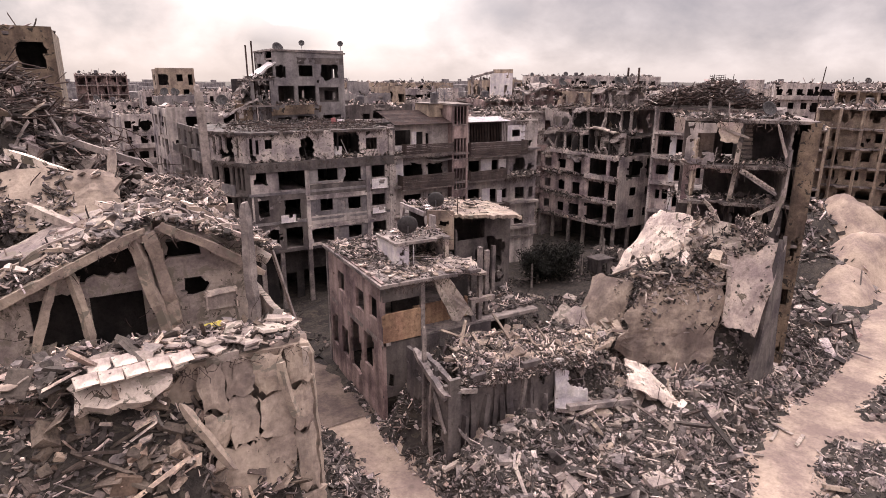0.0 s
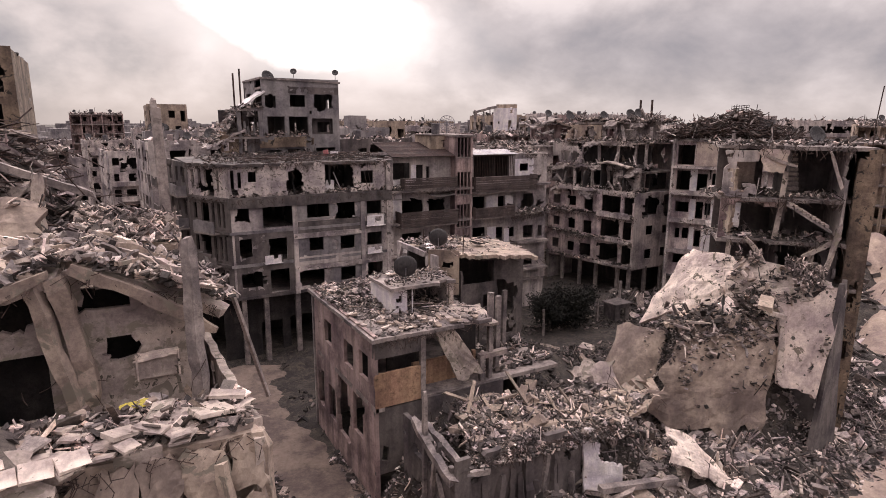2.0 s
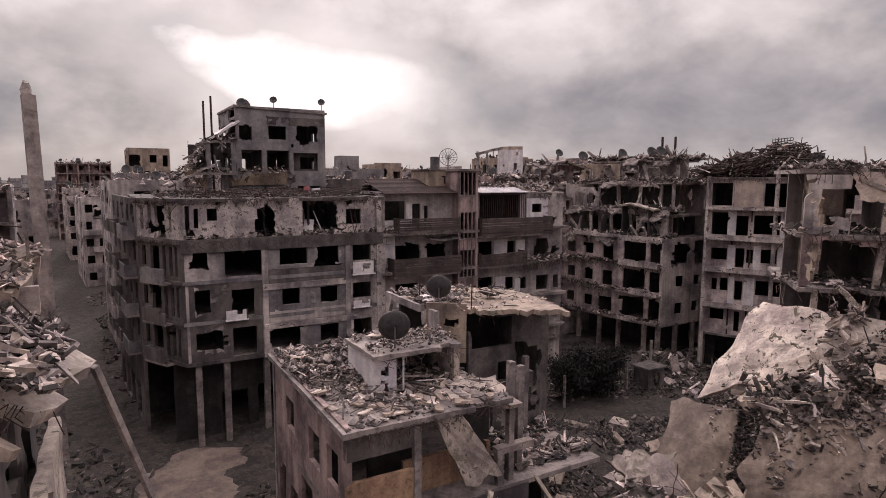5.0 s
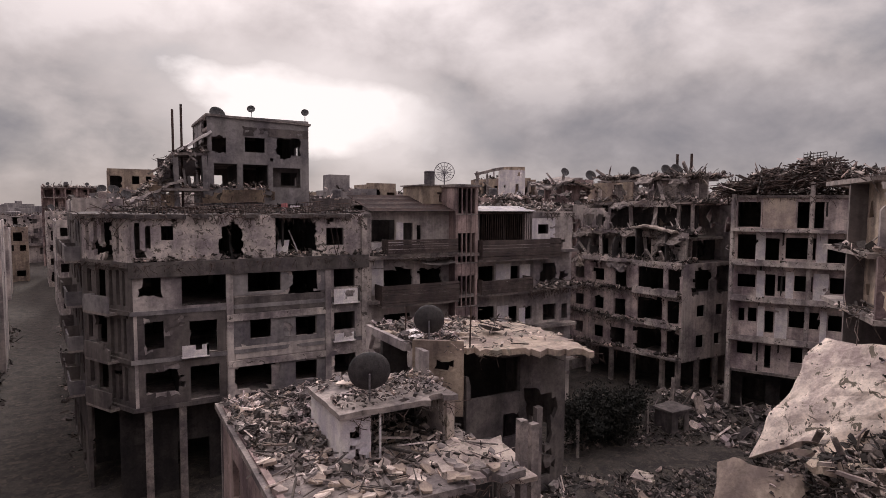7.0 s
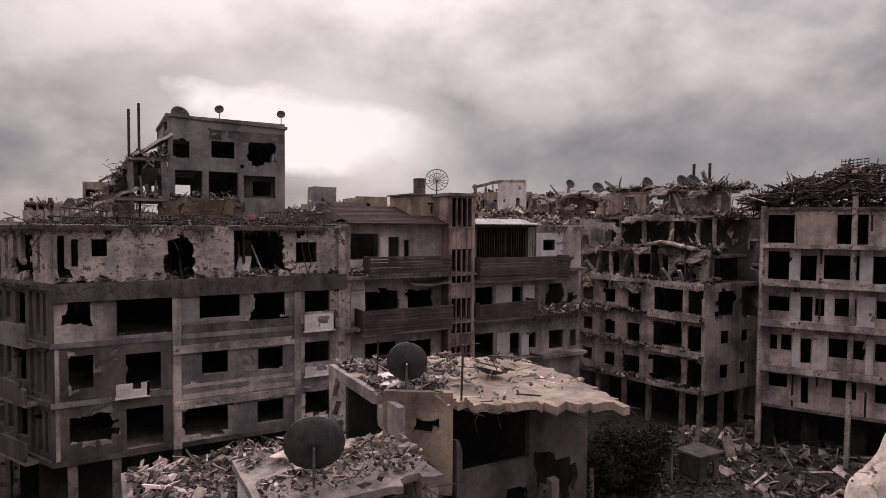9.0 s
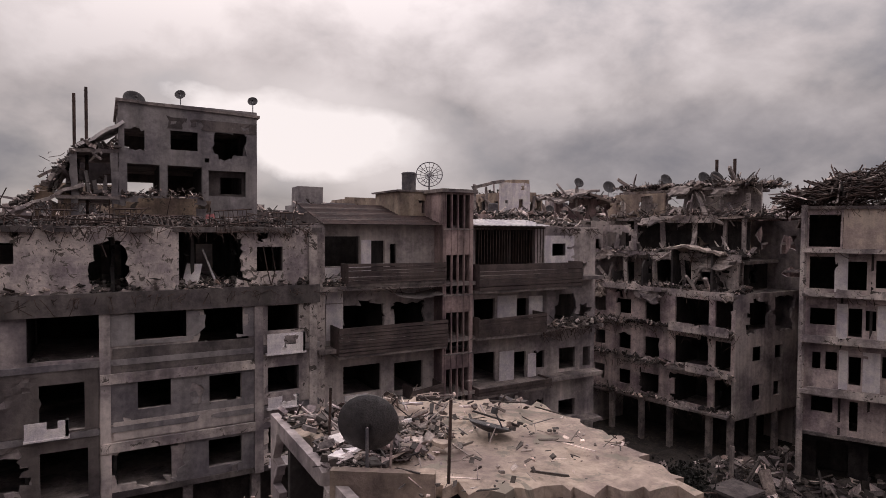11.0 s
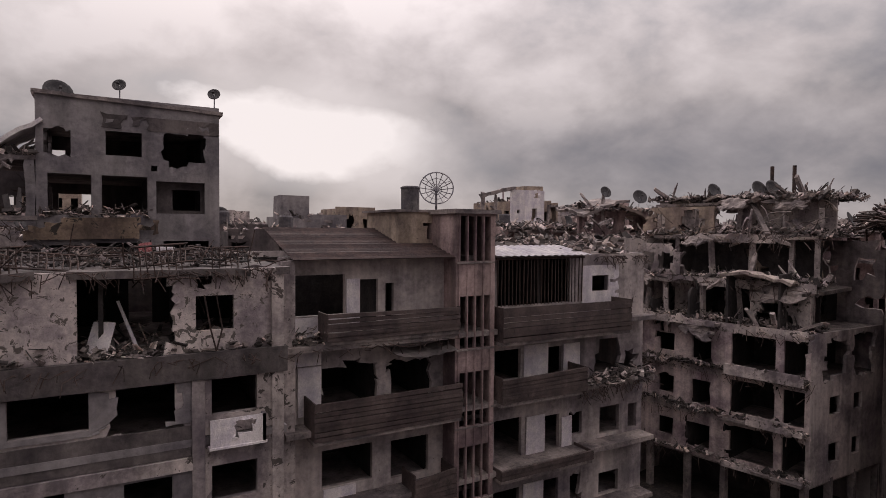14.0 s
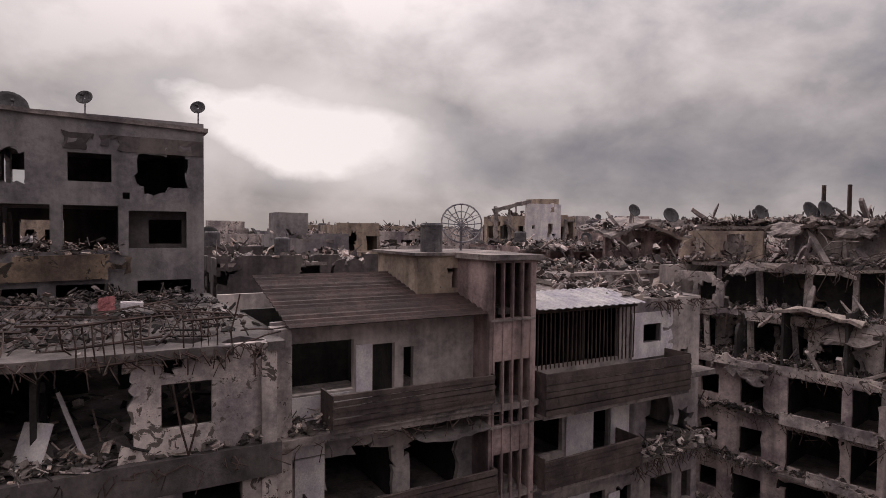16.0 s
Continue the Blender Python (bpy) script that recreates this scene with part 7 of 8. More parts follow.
part("door_post", Geo().rod([(19.0, 38.0, 10.6), (19.0, 38.0, 12.25)], 0.05, 6), WHITE, G)
part("roof_slab", Geo().panel((17.45, 37.8, 12.45), (1, 0, 0), (0, 1, 0), 4.6, 3.6, (), 0.3, 0.2, seed=103.0, rough=0.06, damage=lambda U, V: 0.2 + 0.12 * (V < 0.5) + 0 * U), CONCRETE, G)
# larger upper storey
part("wall", Geo().panel((21.9, 41.3, 10.6), (1.8, -1.2, 0), (0, 0, 1), 2.15, 3.2, [(1.2, 1.5, 1.9, 2.3, 0.15)], 0.25, seed=104.0, damage=lambda U, V: 0.16 + 0 * U), PLASTER_WARM, G, "sand-coloured upper wall")
part("wall", Geo().panel((23.9, 40.2, 6.3), (1, 0, 0), (0, 0, 1), 5.4, 6.9, [(0.2, 2.8, 4.9, 6.5, 0.3), (0.3, 1.6, 0.2, 2.6, 0.3), (1.9, 2.7, 2.9, 4.0, 0.3), (3.4, 4.6, 2.6, 4.6, 0.4), (2.2, 3.6, 0.1, 2.2, 0.4)], 0.3, seed=105.0, damage=lambda U, V: 0.2 + 0.2 * (U > 3.2) * (V < 4.6) + 0 * U), PLASTER_DARK, G)
part("wall", Geo().panel((22.0, 46.6, 10.6), (0, -1, 0), (0, 0, 1), 6.2, 2.9, [(0.8, 4.6, 0.4, 2.5, 0.4)], 0.3, seed=106.0), PLASTER, G)
part("wall", Geo().panel((29.3, 40.2, 0), (0, 1, 0), (0, 0, 1), 5.4, 13.3, [(1, 2.4, 7.3, 9)], 0.5, seed=107.0), PLASTER_DARK, G)
part("wall", Geo().panel((29.3, 46.6, 0), (-1, 0, 0), (0, 0, 1), 14.2, 10.5, (), 0.8, seed=108.0), PLASTER, G)
part("wall", Geo().panel((22, 44.6, 6.3), (1, 0, 0), (0, 0, 1), 7.2, 7, (), 0.6, seed=109.0), INNER_SHADE, G)
part("roof_slab", Geo().panel((21.2, 37.4, 13.5), (1, 0, -0.012), (0, 1, 0), 9.4, 9.4, (), 0.3, 0.26, seed=110.0, rough=0.06,
     damage=lambda U, V: 0.17 + 0.9 * ~inside(U + 21.2, V + 37.4, [(22.2, 44.6), (22.9, 41.4), (24.0, 40.1), (28.5, 37.7), (29.4, 41.2), (29.4, 44.0), (26, 46.3), (22.4, 46.6)])), CONCRETE_TAN, G)
for k, (x0, x1, y0, y1, z, n, s) in enumerate([(15.1, 22.8, 34.9, 40.2, 10.42, 2600, 0.17), (15.1, 21.6, 40.4, 46.8, 10.66, 2800, 0.18), (17.6, 22, 38.0, 41.3, 12.47, 800, 0.12), (22.2, 25.6, 41.6, 46.2, 13.47, 1300, 0.17), (19.0, 21.8, 38.3, 40.4, 10.5, 120, 0.22), (23, 29, 36, 40, 6.3, 900, 0.3)]):
    thing("rubble", "plaster and block debris lying on the low house", "rubble", strew(Geo(), x0, x1, y0, y1, z, n, s, 120 + k, clump=(0.3, 0.22, 0.36, 0.42, 0.3, 0.36)[k]), RUBBLE, kind="stuff")
gp = plate_meshes((CONCRETE_PALE, CONCRETE, CONCRETE_WHITE, CONCRETE_TAN), 8, 0.5, 64)
gr = random.Random(65)
spots = [(gr.uniform(15.2, 22.6), gr.uniform(35.0, 38.0), 10.72, 0, 0) for _ in range(70)] + [(gr.uniform(15.2, 17.5), gr.uniform(38.0, 46.4), 10.78, 0, 0) for _ in range(40)] + [(gr.uniform(17.6, 21.6), gr.uniform(41.5, 46.4), 10.8, 0, 0) for _ in range(24)]
spots += [(gr.uniform(19.2, 21.7), gr.uniform(38.3, 40.2), 10.75, 0, 0) for _ in range(18)] + [(gr.uniform(22.4, 25.4), gr.uniform(41.6, 46.0), 13.6, 0, 0) for _ in range(26)] + [(gr.uniform(18.6, 22), gr.uniform(39.2, 41.2), 12.6, 0, 0) for _ in range(12)]
lay_plates(G, gp, spots, 66, 14)
thing("splinters", "split boards and battens strewn over the low house", "debris", strew(strew(Geo(), 15.2, 22.6, 35, 46.5, 10.7, 260, 0.26, 137, shape="bar", tilt=0.2, clump=0.3), 22.4, 28.6, 39, 46, 13.52, 60, 0.24, 138, shape="bar", tilt=0.15, clump=0.35), RUBBLE_PALE, kind="stuff")
dish = small_dish(18.9, 38.7, 12.45, 0.76, 20, 14, mast=0.3, label="round dark satellite dish on the small upper room")
small_dish(26.4, 42.2, 13.42, 0.55, 75, 72, mast=-0.3, label="dark satellite dish fallen flat on the roof")
small_dish(22.8, 41.5, 13.4, 0.66, 30, 12, mast=0.5, label="dark satellite dish on the larger upper room")
thing("rubble", "few stones lying on the larger flat roof", "rubble", strew(Geo(), 22.6, 29.0, 39.4, 45.8, 13.48, 260, 0.14, 128, clump=0.45), RUBBLE_PALE, kind="stuff")
for x, y, w, l, a in ((22.9, 43.2, 0.4, 0.6, 20), (23.6, 44.3, 0.35, 0.7, 70), (24.6, 43.6, 0.3, 0.6, -15), (22.6, 42.3, 0.4, 0.8, 40), (25.6, 44.9, 0.3, 0.5, 10)):
    thing("loose_slab", "white broken tile lying on the flat roof", "slab", Geo().obox(pose(x, y, 13.72, rnd(-20, 20), rnd(-20, 20), a), l, w, 0.07, 0.03), WHITE)
for x, y, z in ((24.1, 40.3, 15.2), (22.6, 43.4, 14.9)):
    thing("steel_post", "thin steel post on a broken roof", "post", Geo().rod([(x, y, 13.3), (x + 0.05, y, z)], 0.035, 6), RUST)

# ---- flattened annexe in front of the low house ----
L = root("ruined_annexe", "flattened annexe of broken concrete walls", "house", 21, 29)
part("wall", Geo().panel((16.0, 27.4, 0.2), (1, 0, 0), (0, 0, 1), 0.8, 6.6, (), 0.2, 0.25, seed=112.0, rough=0.06, damage=lambda U, V: 0.26 + 0.2 * (V > 5.6) + 0.14 * (U > 0.55) + 0 * U), PLASTER_DARK, L)
for k, (a, b, w) in enumerate((((15.8, 30.4, 0.5), (15.8, 30.3, 9.2), 0.24), ((15.8, 31.6, 7.2), (15.85, 27.4, 5.7), 0.4), ((16.3, 31.4, 6.9), (16.6, 27.5, 6.0), 0.34), ((15.8, 29.4, 0.5), (15.8, 29.2, 6.0), 0.2), ((15.75, 28.9, 5.4), (15.8, 27.5, 3.2), 0.18), ((16.8, 27.6, 5.8), (18.3, 28.2, 5.2), 0.3), ((16.6, 27.3, 3.4), (18.1, 27.7, 1.6), 0.22))):
    part("beam", Geo().ragged(a, b, w, 300 + k), CONCRETE, L)
part("wall", Geo().panel((15.9, 33.0, 0.2), (0, -1, 0), (0, 0, 1), 5.6, 6.6, [(1, 2.4, 1, 3.4, 0.4), (3.4, 4.8, 0.6, 3.2, 0.4)], 0.3, 0.25, seed=113.0, damage=lambda U, V: 0.28 + 0.1 * (V > 5) + 0 * U), PLASTER_DARK, L)
part("wall", Geo().panel((17.4, 28.7, 0.6), (1, -0.03, 0.0), (0, -0.06, 1), 7.4, 5.5, (), 0.22, 0.3, seed=114.0, rough=0.1, damage=lambda U, V: 0.2 + 0.16 * (V > 3.9) + 0.16 * (V > 4.8) + 0.12 * (U > 6.4) + 0.2 * (U < 0.8) * (V > 3) + 0 * U), PLASTER_SOOT_SHADE, L, "standing grey concrete wall with streaks")
part("wall", Geo().panel((24.7, 27.9, 1.9), (1, -0.3, 0), (0, 0.08, 1), 2.4, 3.9, (), 0.12, 0.2, seed=9.0, rough=0.12, whole=True, damage=lambda U, V: 0.24 + 0.9 * ((V > 1.9 + 0.5 * np.exp(-2.5 * (U - 0.8)) - 0.2 * U) & (U > 0.75 + 0.2 * np.cos(V * 2.4)))), WHITE, L, "white plastered wall piece")
for k in range(13):
    x = 17.5 + 0.58 * k + rnd(-.2, .2)
    part("wall_stub", Geo().ragged((x, 28.4 + rnd(-.3, .1), 0.8), (x + rnd(-.25, .25), 28.5 + rnd(-.2, .1), rnd(3.2, 6.0)), rnd(0.25, 0.62), 540 + k), random.choice((PLASTER_SOOT_SHADE, CONCRETE, PLASTER_SOOT_SHADE)), L)
LS = [(17.6, 29.0, 5.9), (28.2, 28.2, 5.5), (32.8, 30.2, 5.6), (19.5, 33.6, 6.5)]
part("roof_slab", patch(LS, 0.15, 24, 0.45, 10.0, 0.3, 0.16), CONCRETE_TAN, L)
lie_on([(17.6, 28.2, 5.3), (28.2, 27.5, 5.0), (28.2, 28.4, 5.7), (17.6, 29.2, 6.0)], 1500, 0.2, 44, RUBBLE, "masonry spilling over the broken wall", 0.36, 0.1)
lie_on(LS, 4200, 0.2, 45, RUBBLE, "crushed masonry spread over the flattened roof", 0.33, 0.2)
lie_on(LS, 2200, 0.26, 46, RUBBLE_PALE, "tan plaster lumps on the flattened roof", 0.45, 0.22)
lie_on(LS, 120, 0.7, 47, CONCRETE_TAN, "broken pieces of floor on the flattened roof", 0.45, 0.25)
fr = fringe(Geo(), (17.6, 28.4, 6.0), (28.0, 27.8, 5.6), 90, 0.7, 0.018, 48)
thing("wires", "bent bars along the edge of the flattened roof", "wire", fr, RUST, kind="stuff")
part("roof_slab", patch([(29.5, 33.8, 4.4), (31.6, 32.2, 4.6), (32.2, 33.6, 6.4), (30.4, 35.0, 6.2)], 0.2, 8, 0.12, 11.0, 0.25, 0.2), CONCRETE_PALE, L)
part("roof_slab", patch([(33.6, 37.4, 2.4), (35.2, 37.0, 2.2), (34.6, 38.8, 3.8), (32.8, 38.6, 3.6)], 0.2, 8, 0.1, 12.0, 0.25, 0.2), CONCRETE_PALE, L)
part("canvas", patch([(28.6, 25.8, 4.1), (32.2, 24.0, 1.9), (33.6, 25.4, 2.1), (30.6, 27.0, 4.8)], 0.4, 14, 0.2, 13.0, 0.12, 0.25), CONCRETE_WHITE, L, "pale sheet draped over rubble")
part("wall", Geo().beam((24.6, 26.6, 3.0), (29.4, 25.6, 2.7), 0.5, 0.3, 0.05), CONCRETE, L)
g = Geo()
for k in range(60):
    a = Vector((rnd(16, 40), rnd(19, 33), 0))
    a.z = float(ground_z(a.x, a.y)) + 0.15
    w = Vector((rnd(-1, 1), rnd(-1, 1), rnd(-.15, .35))).normalized() * rnd(0.7, 2.2)
    g.beam(a - w / 2, a + w / 2, rnd(0.1, 0.25), rnd(0.08, 0.2), 0.03)
thing("fallen_beams", "broken concrete beams and posts among the rubble", "beam", g, CONCRETE_PALE, kind="stuff")
thing("rebar", "rusty bars and wires sticking out of the rubble", "rebar", rebar(rebar(Geo(), 140, 15, 40, 19, 36, 0.8, 3.5, 1.4, 0.02, 21, 0.6), 60, 16, 32, 28, 34, 5, 6.4, 1.4, 0.02, 22, 0.6), RUST, kind="stuff")

# ---- collapsed block with the broken gable, beside the track ----
H = root("ruined_house", "collapsed house with broken gable and folded roof slabs", "house", 0, 28)
HH = [(-3.4, -1.65, 13.3, 15.3, 0.2), (-1.3, 0.7, 12.9, 15.15, 0.1), (-1.3, 0.9, 16.2, 17.5, 0.35), (1.9, 3.2, 16.4, 17.1, 0.25), (2.4, 3.15, 14.75, 15.4, 0.2)]
part("wall", Geo().panel((-5.4, 27.5, 12.3), (1, 0, 0), (0, 0, 1), 10.8, 5.6, lift(HH, -5.4, 12.3), 0.22, 0.25, seed=115.0, rough=0.04,
     damage=lambda U, V: 0.14 + 0.8 * (V > 5.5 - 0.36 * abs(U - 6.6)) + 0 * U), CONCRETE_PALE, H, "dust-coloured gable wall with shell holes")
# dark plaster carries the shade under the roof end
part("side_wall", Geo().panel((5.4, 27.5, 6), (0, 1, 0), (0, 0, 1), 6.5, 9.6, [(1.5, 2.6, 7.4, 9, 0.3), (4, 5.2, 6.4, 9, 0.3)], 0.3, 0.25, seed=116.0, damage=lambda U, V: 0.2 + 0 * U), PLASTER_SOOT_SHADE, H)
part("roof_slab", patch([(-6.2, 26.9, 14.9), (1.5, 27.0, 18.0), (1.6, 32.5, 18.6), (-6, 33, 16)], 0.15, 10, 0.22, 14.0, 0.3, 0.1), CONCRETE_PALE, H)
part("roof_slab", patch([(1.7, 27.0, 18.0), (6.3, 27.6, 15.7), (6.9, 32.6, 15.6), (2.0, 32.4, 18.4)], 0.15, 10, 0.2, 15.0, 0.3, 0.12), CONCRETE_PALE, H)
part("roof_slab", patch([(1.6, 33.0, 17.6), (5.4, 33.0, 17.4), (5.6, 37.0, 18.0), (1.8, 37.2, 18.6)], 0.1, 8, 0.15, 16.0, 0.3, 0.12), CONCRETE_SLAB, H)
part("wall", Geo().panel((1.9, 33.2, 14.2), (1, 0, 0), (0, 0, 1), 3.9, 3.2, [(0.2, 1.2, 0.8, 2.4, 0.3)], 0.3, seed=117.0, damage=lambda U, V: 0.16 + 0 * U), CONCRETE_PALE, H)
part("wall", patch([(-4.6, 34.4, 16.8), (0.2, 33.6, 16.6), (0.6, 35.6, 19.2), (-4.6, 36.2, 19.4)], 0.3, 8, 0.25, 17.0, 0.3, 0.12), CONCRETE_SLAB, H, "large tan slab leaning on the heap")
for a, b, w in (((0.5, 27.1, 17.9), (1.5, 26.6, 13.2), 0.42), ((1.2, 27.0, 17.8), (1.9, 26.9, 13.3), 0.5), ((1.7, 26.9, 18.0), (5.8, 26.9, 15.3), 0.4), ((-5.6, 26.8, 15.0), (1.0, 26.8, 17.9), 0.35), ((2.2, 27.3, 17.4), (5.2, 28.8, 17.2), 0.3), ((3, 29.5, 18.2), (5.6, 30.5, 16.6), 0.3),
                ((-2.2, 27.0, 16.8), (-3.4, 26.5, 13.4), 0.3), ((-1.9, 27.0, 16.9), (-1.4, 26.4, 13.4), 0.3)):
    part("beam", Geo().ragged(a, b, w, int(a[0] * 10 + b[2] * 7)), CONCRETE_TAN, H)
part("post", Geo().ragged((5.05, 26.3, 6), (5.0, 26.25, 18.8), 0.42, 5), CONCRETE, H)
part("post", Geo().beam((7.0, 31.0, 15.6), (8.6, 32.4, 9.8), 0.16, 0.16, 0.02), CONCRETE, H)
# dark panels added behind the gable so that its openings look shaded
part("inner_wall", Geo().panel((-6.5, 29.3, 10.5), (1, 0, 0), (0, 0, 1), 11.6, 6.2, (), 0.6, 0.2, seed=121.0), INNER_SHADE, H)
part("inner_wall", Geo().panel((5.0, 27.8, 10.5), (0, 1, 0), (0, 0, 1), 1.5, 5.0, (), 0.6, 0.2, seed=122.0), INNER_SHADE, H)
part("hanging_wall", patch([(3.4, 37.6, 15.2), (5.0, 37.4, 15.0), (5.5, 37.2, 17.7), (2.2, 37.4, 18.2)], 0.1, 10, 0.08, 198.0, 0.2, 0.08), CREAM, H, "dusty cream wall hanging under the flat roof")
for k, (a, b, w) in enumerate((((1.2, 32.8, 16.9), (6.4, 33.2, 15.6), 0.5), ((-0.6, 31.2, 18.4), (2.6, 32.6, 16.8), 0.34), ((3.4, 31.6, 17.4), (6.6, 32.2, 15.4), 0.36), ((-3.4, 33.2, 18.2), (-1.2, 31.4, 17.2), 0.42), ((-4.2, 36.4, 20.4), (-0.4, 35.6, 18.6), 0.4), ((-2.0, 39.5, 20.8), (2.4, 38.6, 19.0), 0.36), ((0.2, 36.4, 17.0), (0.4, 36.3, 20.2), 0.4), ((-5.4, 38.0, 17.5), (-5.3, 38.0, 21.2), 0.42))):
    part("broken_beam", Geo().ragged(a, b, w, 690 + k), (CONCRETE_PALE, CONCRETE_WHITE, CONCRETE)[k % 3], H)
t = root("wall_unit", "boxed unit with a sagging cover on the gable wall", "wall unit", 3.8, 27.4, 13.8)
part("box", Geo().box(3.2, 4.5, 27.3, 27.48, 13.8, 14.62, 0.03), CONCRETE_PALE, t)
for x in (3.16, 4.48):
    part("side_frame", Geo().box(x, x + 0.07, 27.2, 27.48, 13.78, 14.66, 0.015), CONCRETE_WHITE, t)
part("cover", patch([(3.2, 27.2, 14.46), (4.5, 27.2, 14.56), (4.5, 27.4, 14.74), (3.2, 27.4, 14.72)], 0.03, 8, 0.05, 3.0, 0.04, 0.2), CONCRETE_WHITE, t, "sagging torn cover")
thing("rubble", "broken tiles and blocks on the folded roof", "rubble", chunks(Geo(), [(x, y, 18.2 - 0.42 * abs(x - 1.6) + 0.25 * rnd(0, 1) + 0.05) for x, y in ((rnd(-5.6, 6.4), rnd(26.9, 32.6)) for _ in range(5200))], 0.2, "mix", 41, 0.5), RUBBLE, kind="stuff")
hp = plate_meshes((CONCRETE_PALE, CONCRETE, CONCRETE_TAN, CONCRETE, CONCRETE_WHITE, CONCRETE), 12, 0.5, 67)
hr = random.Random(68)


def roof_z(x):
    return float(np.interp(x, [-6.2, 1.6, 6.6], [15.1, 18.15, 15.9]))


spots = []
for n, x0, x1, y0, y1 in ((90, -6, 6.4, 26.8, 32.4), (80, -1.6, 2.4, 26.7, 31.5), (40, 3.2, 6.8, 27.2, 31)):
    for _ in range(n):
        x, y = hr.uniform(x0, x1), hr.uniform(y0, y1)
        spots.append((x, y, roof_z(x) + 0.28 + hr.uniform(0, 0.22), 0, 22 if x > 1.6 else -20))
lay_plates(H, hp, spots, 69, 17)
for k in range(60):
    x, y = hr.uniform(-5.6, 6.4), hr.uniform(26.7, 31.5)
    w = np.array([hr.gauss(0, 1), hr.gauss(0, 0.7), 0.0])
    w = w / np.linalg.norm(w) * hr.uniform(0.7, 2.2)
    a, b = np.array([x, y, 0.0]) - w / 2, np.array([x, y, 0.0]) + w / 2
    a[2], b[2] = roof_z(a[0]) + 0.4 + hr.uniform(-.1, .3), roof_z(b[0]) + 0.4 + hr.uniform(-.1, .35)
    part("splintered_beam", Geo().ragged(a, b, hr.uniform(0.07, 0.22), 660 + k), hr.choice((CONCRETE, CONCRETE_PALE, CONCRETE_TAN, CONCRETE_WHITE)), H)
# slabs standing out of the heap behind the gable
bp_ = plate_meshes((CONCRETE, CONCRETE_PALE, CONCRETE_TAN, PLASTER_DARK), 8, 1.7, 70)
spots = []
for _ in range(70):
    x, y = hr.uniform(-13, 3.8), hr.uniform(33, 48)
    spots.append((x, y, float(ground_z(x, y)) + hr.uniform(0.1, 0.6), hr.gauss(0, 18), hr.gauss(0, 18)))
lay_plates(H, bp_, spots, 71, 16, "tumbled_slab")
HS = [(1.6, 33.0, 17.6), (5.4, 33.0, 17.4), (5.6, 37.0, 18.0), (1.8, 37.2, 18.6)]
lie_on(HS, 1500, 0.22, 51, RUBBLE_PALE, "broken blocks on the flat piece of roof", 0.3, 0.12)
lie_on([(-4.6, 34.4, 16.8), (0.2, 33.6, 16.6), (0.6, 35.6, 19.2), (-4.6, 36.2, 19.4)], 900, 0.22, 52, RUBBLE, "debris on the leaning tan slab", 0.5, 0.3)
thing("concrete_post", "tall bare concrete post rising from the debris", "post", Geo().obox(pose(5.51, 39.25, 16.5, 0.4, -0.8, 8), 0.42, 0.4, 13.2, 0.05).ragged((5.42, 39.2, 22.9), (5.36, 39.2, 23.5), 0.3, 9), CONCRETE)
# front of the collapsed block: a torn floor edge with hanging pieces
I = root("collapsed_floor", "torn concrete floor edge over a slope of rubble", "floor", 1, 22)
part("floor_slab", Geo().panel((-2.0, 21.7, 14.0), (1, 0.05, 0), (0, 1, -0.12), 8.2, 3.4, (), 0.3, 0.35, seed=118.0, rough=0.12, damage=lambda U, V: 0.16 + 0.2 * (V < 0.8) + 0.5 * (U < 1.2) * (V < 1.5) + 0 * U), CONCRETE_PALE, I)
part("front_wall", Geo().panel((-1.2, 21.9, 2.0), (1, 0, 0), (0, 0, 1), 7.4, 11.8, [(2.2, 3.1, 8.6, 10.0, 0.4)], 0.3, 0.2, seed=123.0, rough=0.15, damage=lambda U, V: 0.26 + 0.1 * (U < 2.5) + 0 * U), CONCRETE_SLAB, I)
part("floor_slab", patch([(-2.0, 21.2, 13.3), (0.8, 20.9, 13.4), (0.9, 22.4, 14.5), (-1.9, 22.6, 14.5)], 0.1, 8, 0.1, 18.0, 0.4, 0.25), CONCRETE_PALE, I)
for row, (z0, z1, y0, y1) in enumerate(((10.7, 13.7, 20.8, 21.7), (7.0, 10.6, 20.2, 20.8), (3.2, 7.0, 19.5, 20.2))):
    x = 1.9 + 0.3 * row
    while x < 5.6:
        w = min(rnd(0.9, 1.7), 6.05 - x)
        cut = z0 + rnd(0.8, 1.8)
        for k, (za, zb) in enumerate(((z0, cut), (cut + 0.08, z1))):
            ya, yb = y0 + (y1 - y0) * (za - z0) / (z1 - z0), y0 + (y1 - y0) * (zb - z0) / (z1 - z0)
            a, b = rnd(-.12, .12), rnd(-.18, .18)
            part("broken_panel", patch([(x + a, ya + b, za), (x + w - 0.06, ya - b, za + rnd(-.2, .2)), (x + w - 0.05 + a, yb, zb), (x, yb + rnd(-.1, .1), zb + rnd(-.15, .15))], rnd(0.02, 0.16), 7, 0.07, 200.0 + row * 20 + k + x, 0.24, 0.2), random.choice((CONCRETE_SLAB, CONCRETE_TAN, CONCRETE_SLAB)), I)
        x += w
part("side_wall", Geo().panel((6.1, 21.4, 0), (0, 1, 0), (0, 0, 1), 11.5, 13.8, [(2, 3.2, 8, 10, 0.3), (5, 6.4, 7, 10, 0.4), (3, 4.4, 2, 4, 0.3)], 0.35, 0.3, seed=119.0, rough=0.08, damage=lambda U, V: 0.2 + 0.1 * (V > 12) + 0 * U), CONCRETE_PALE, I)
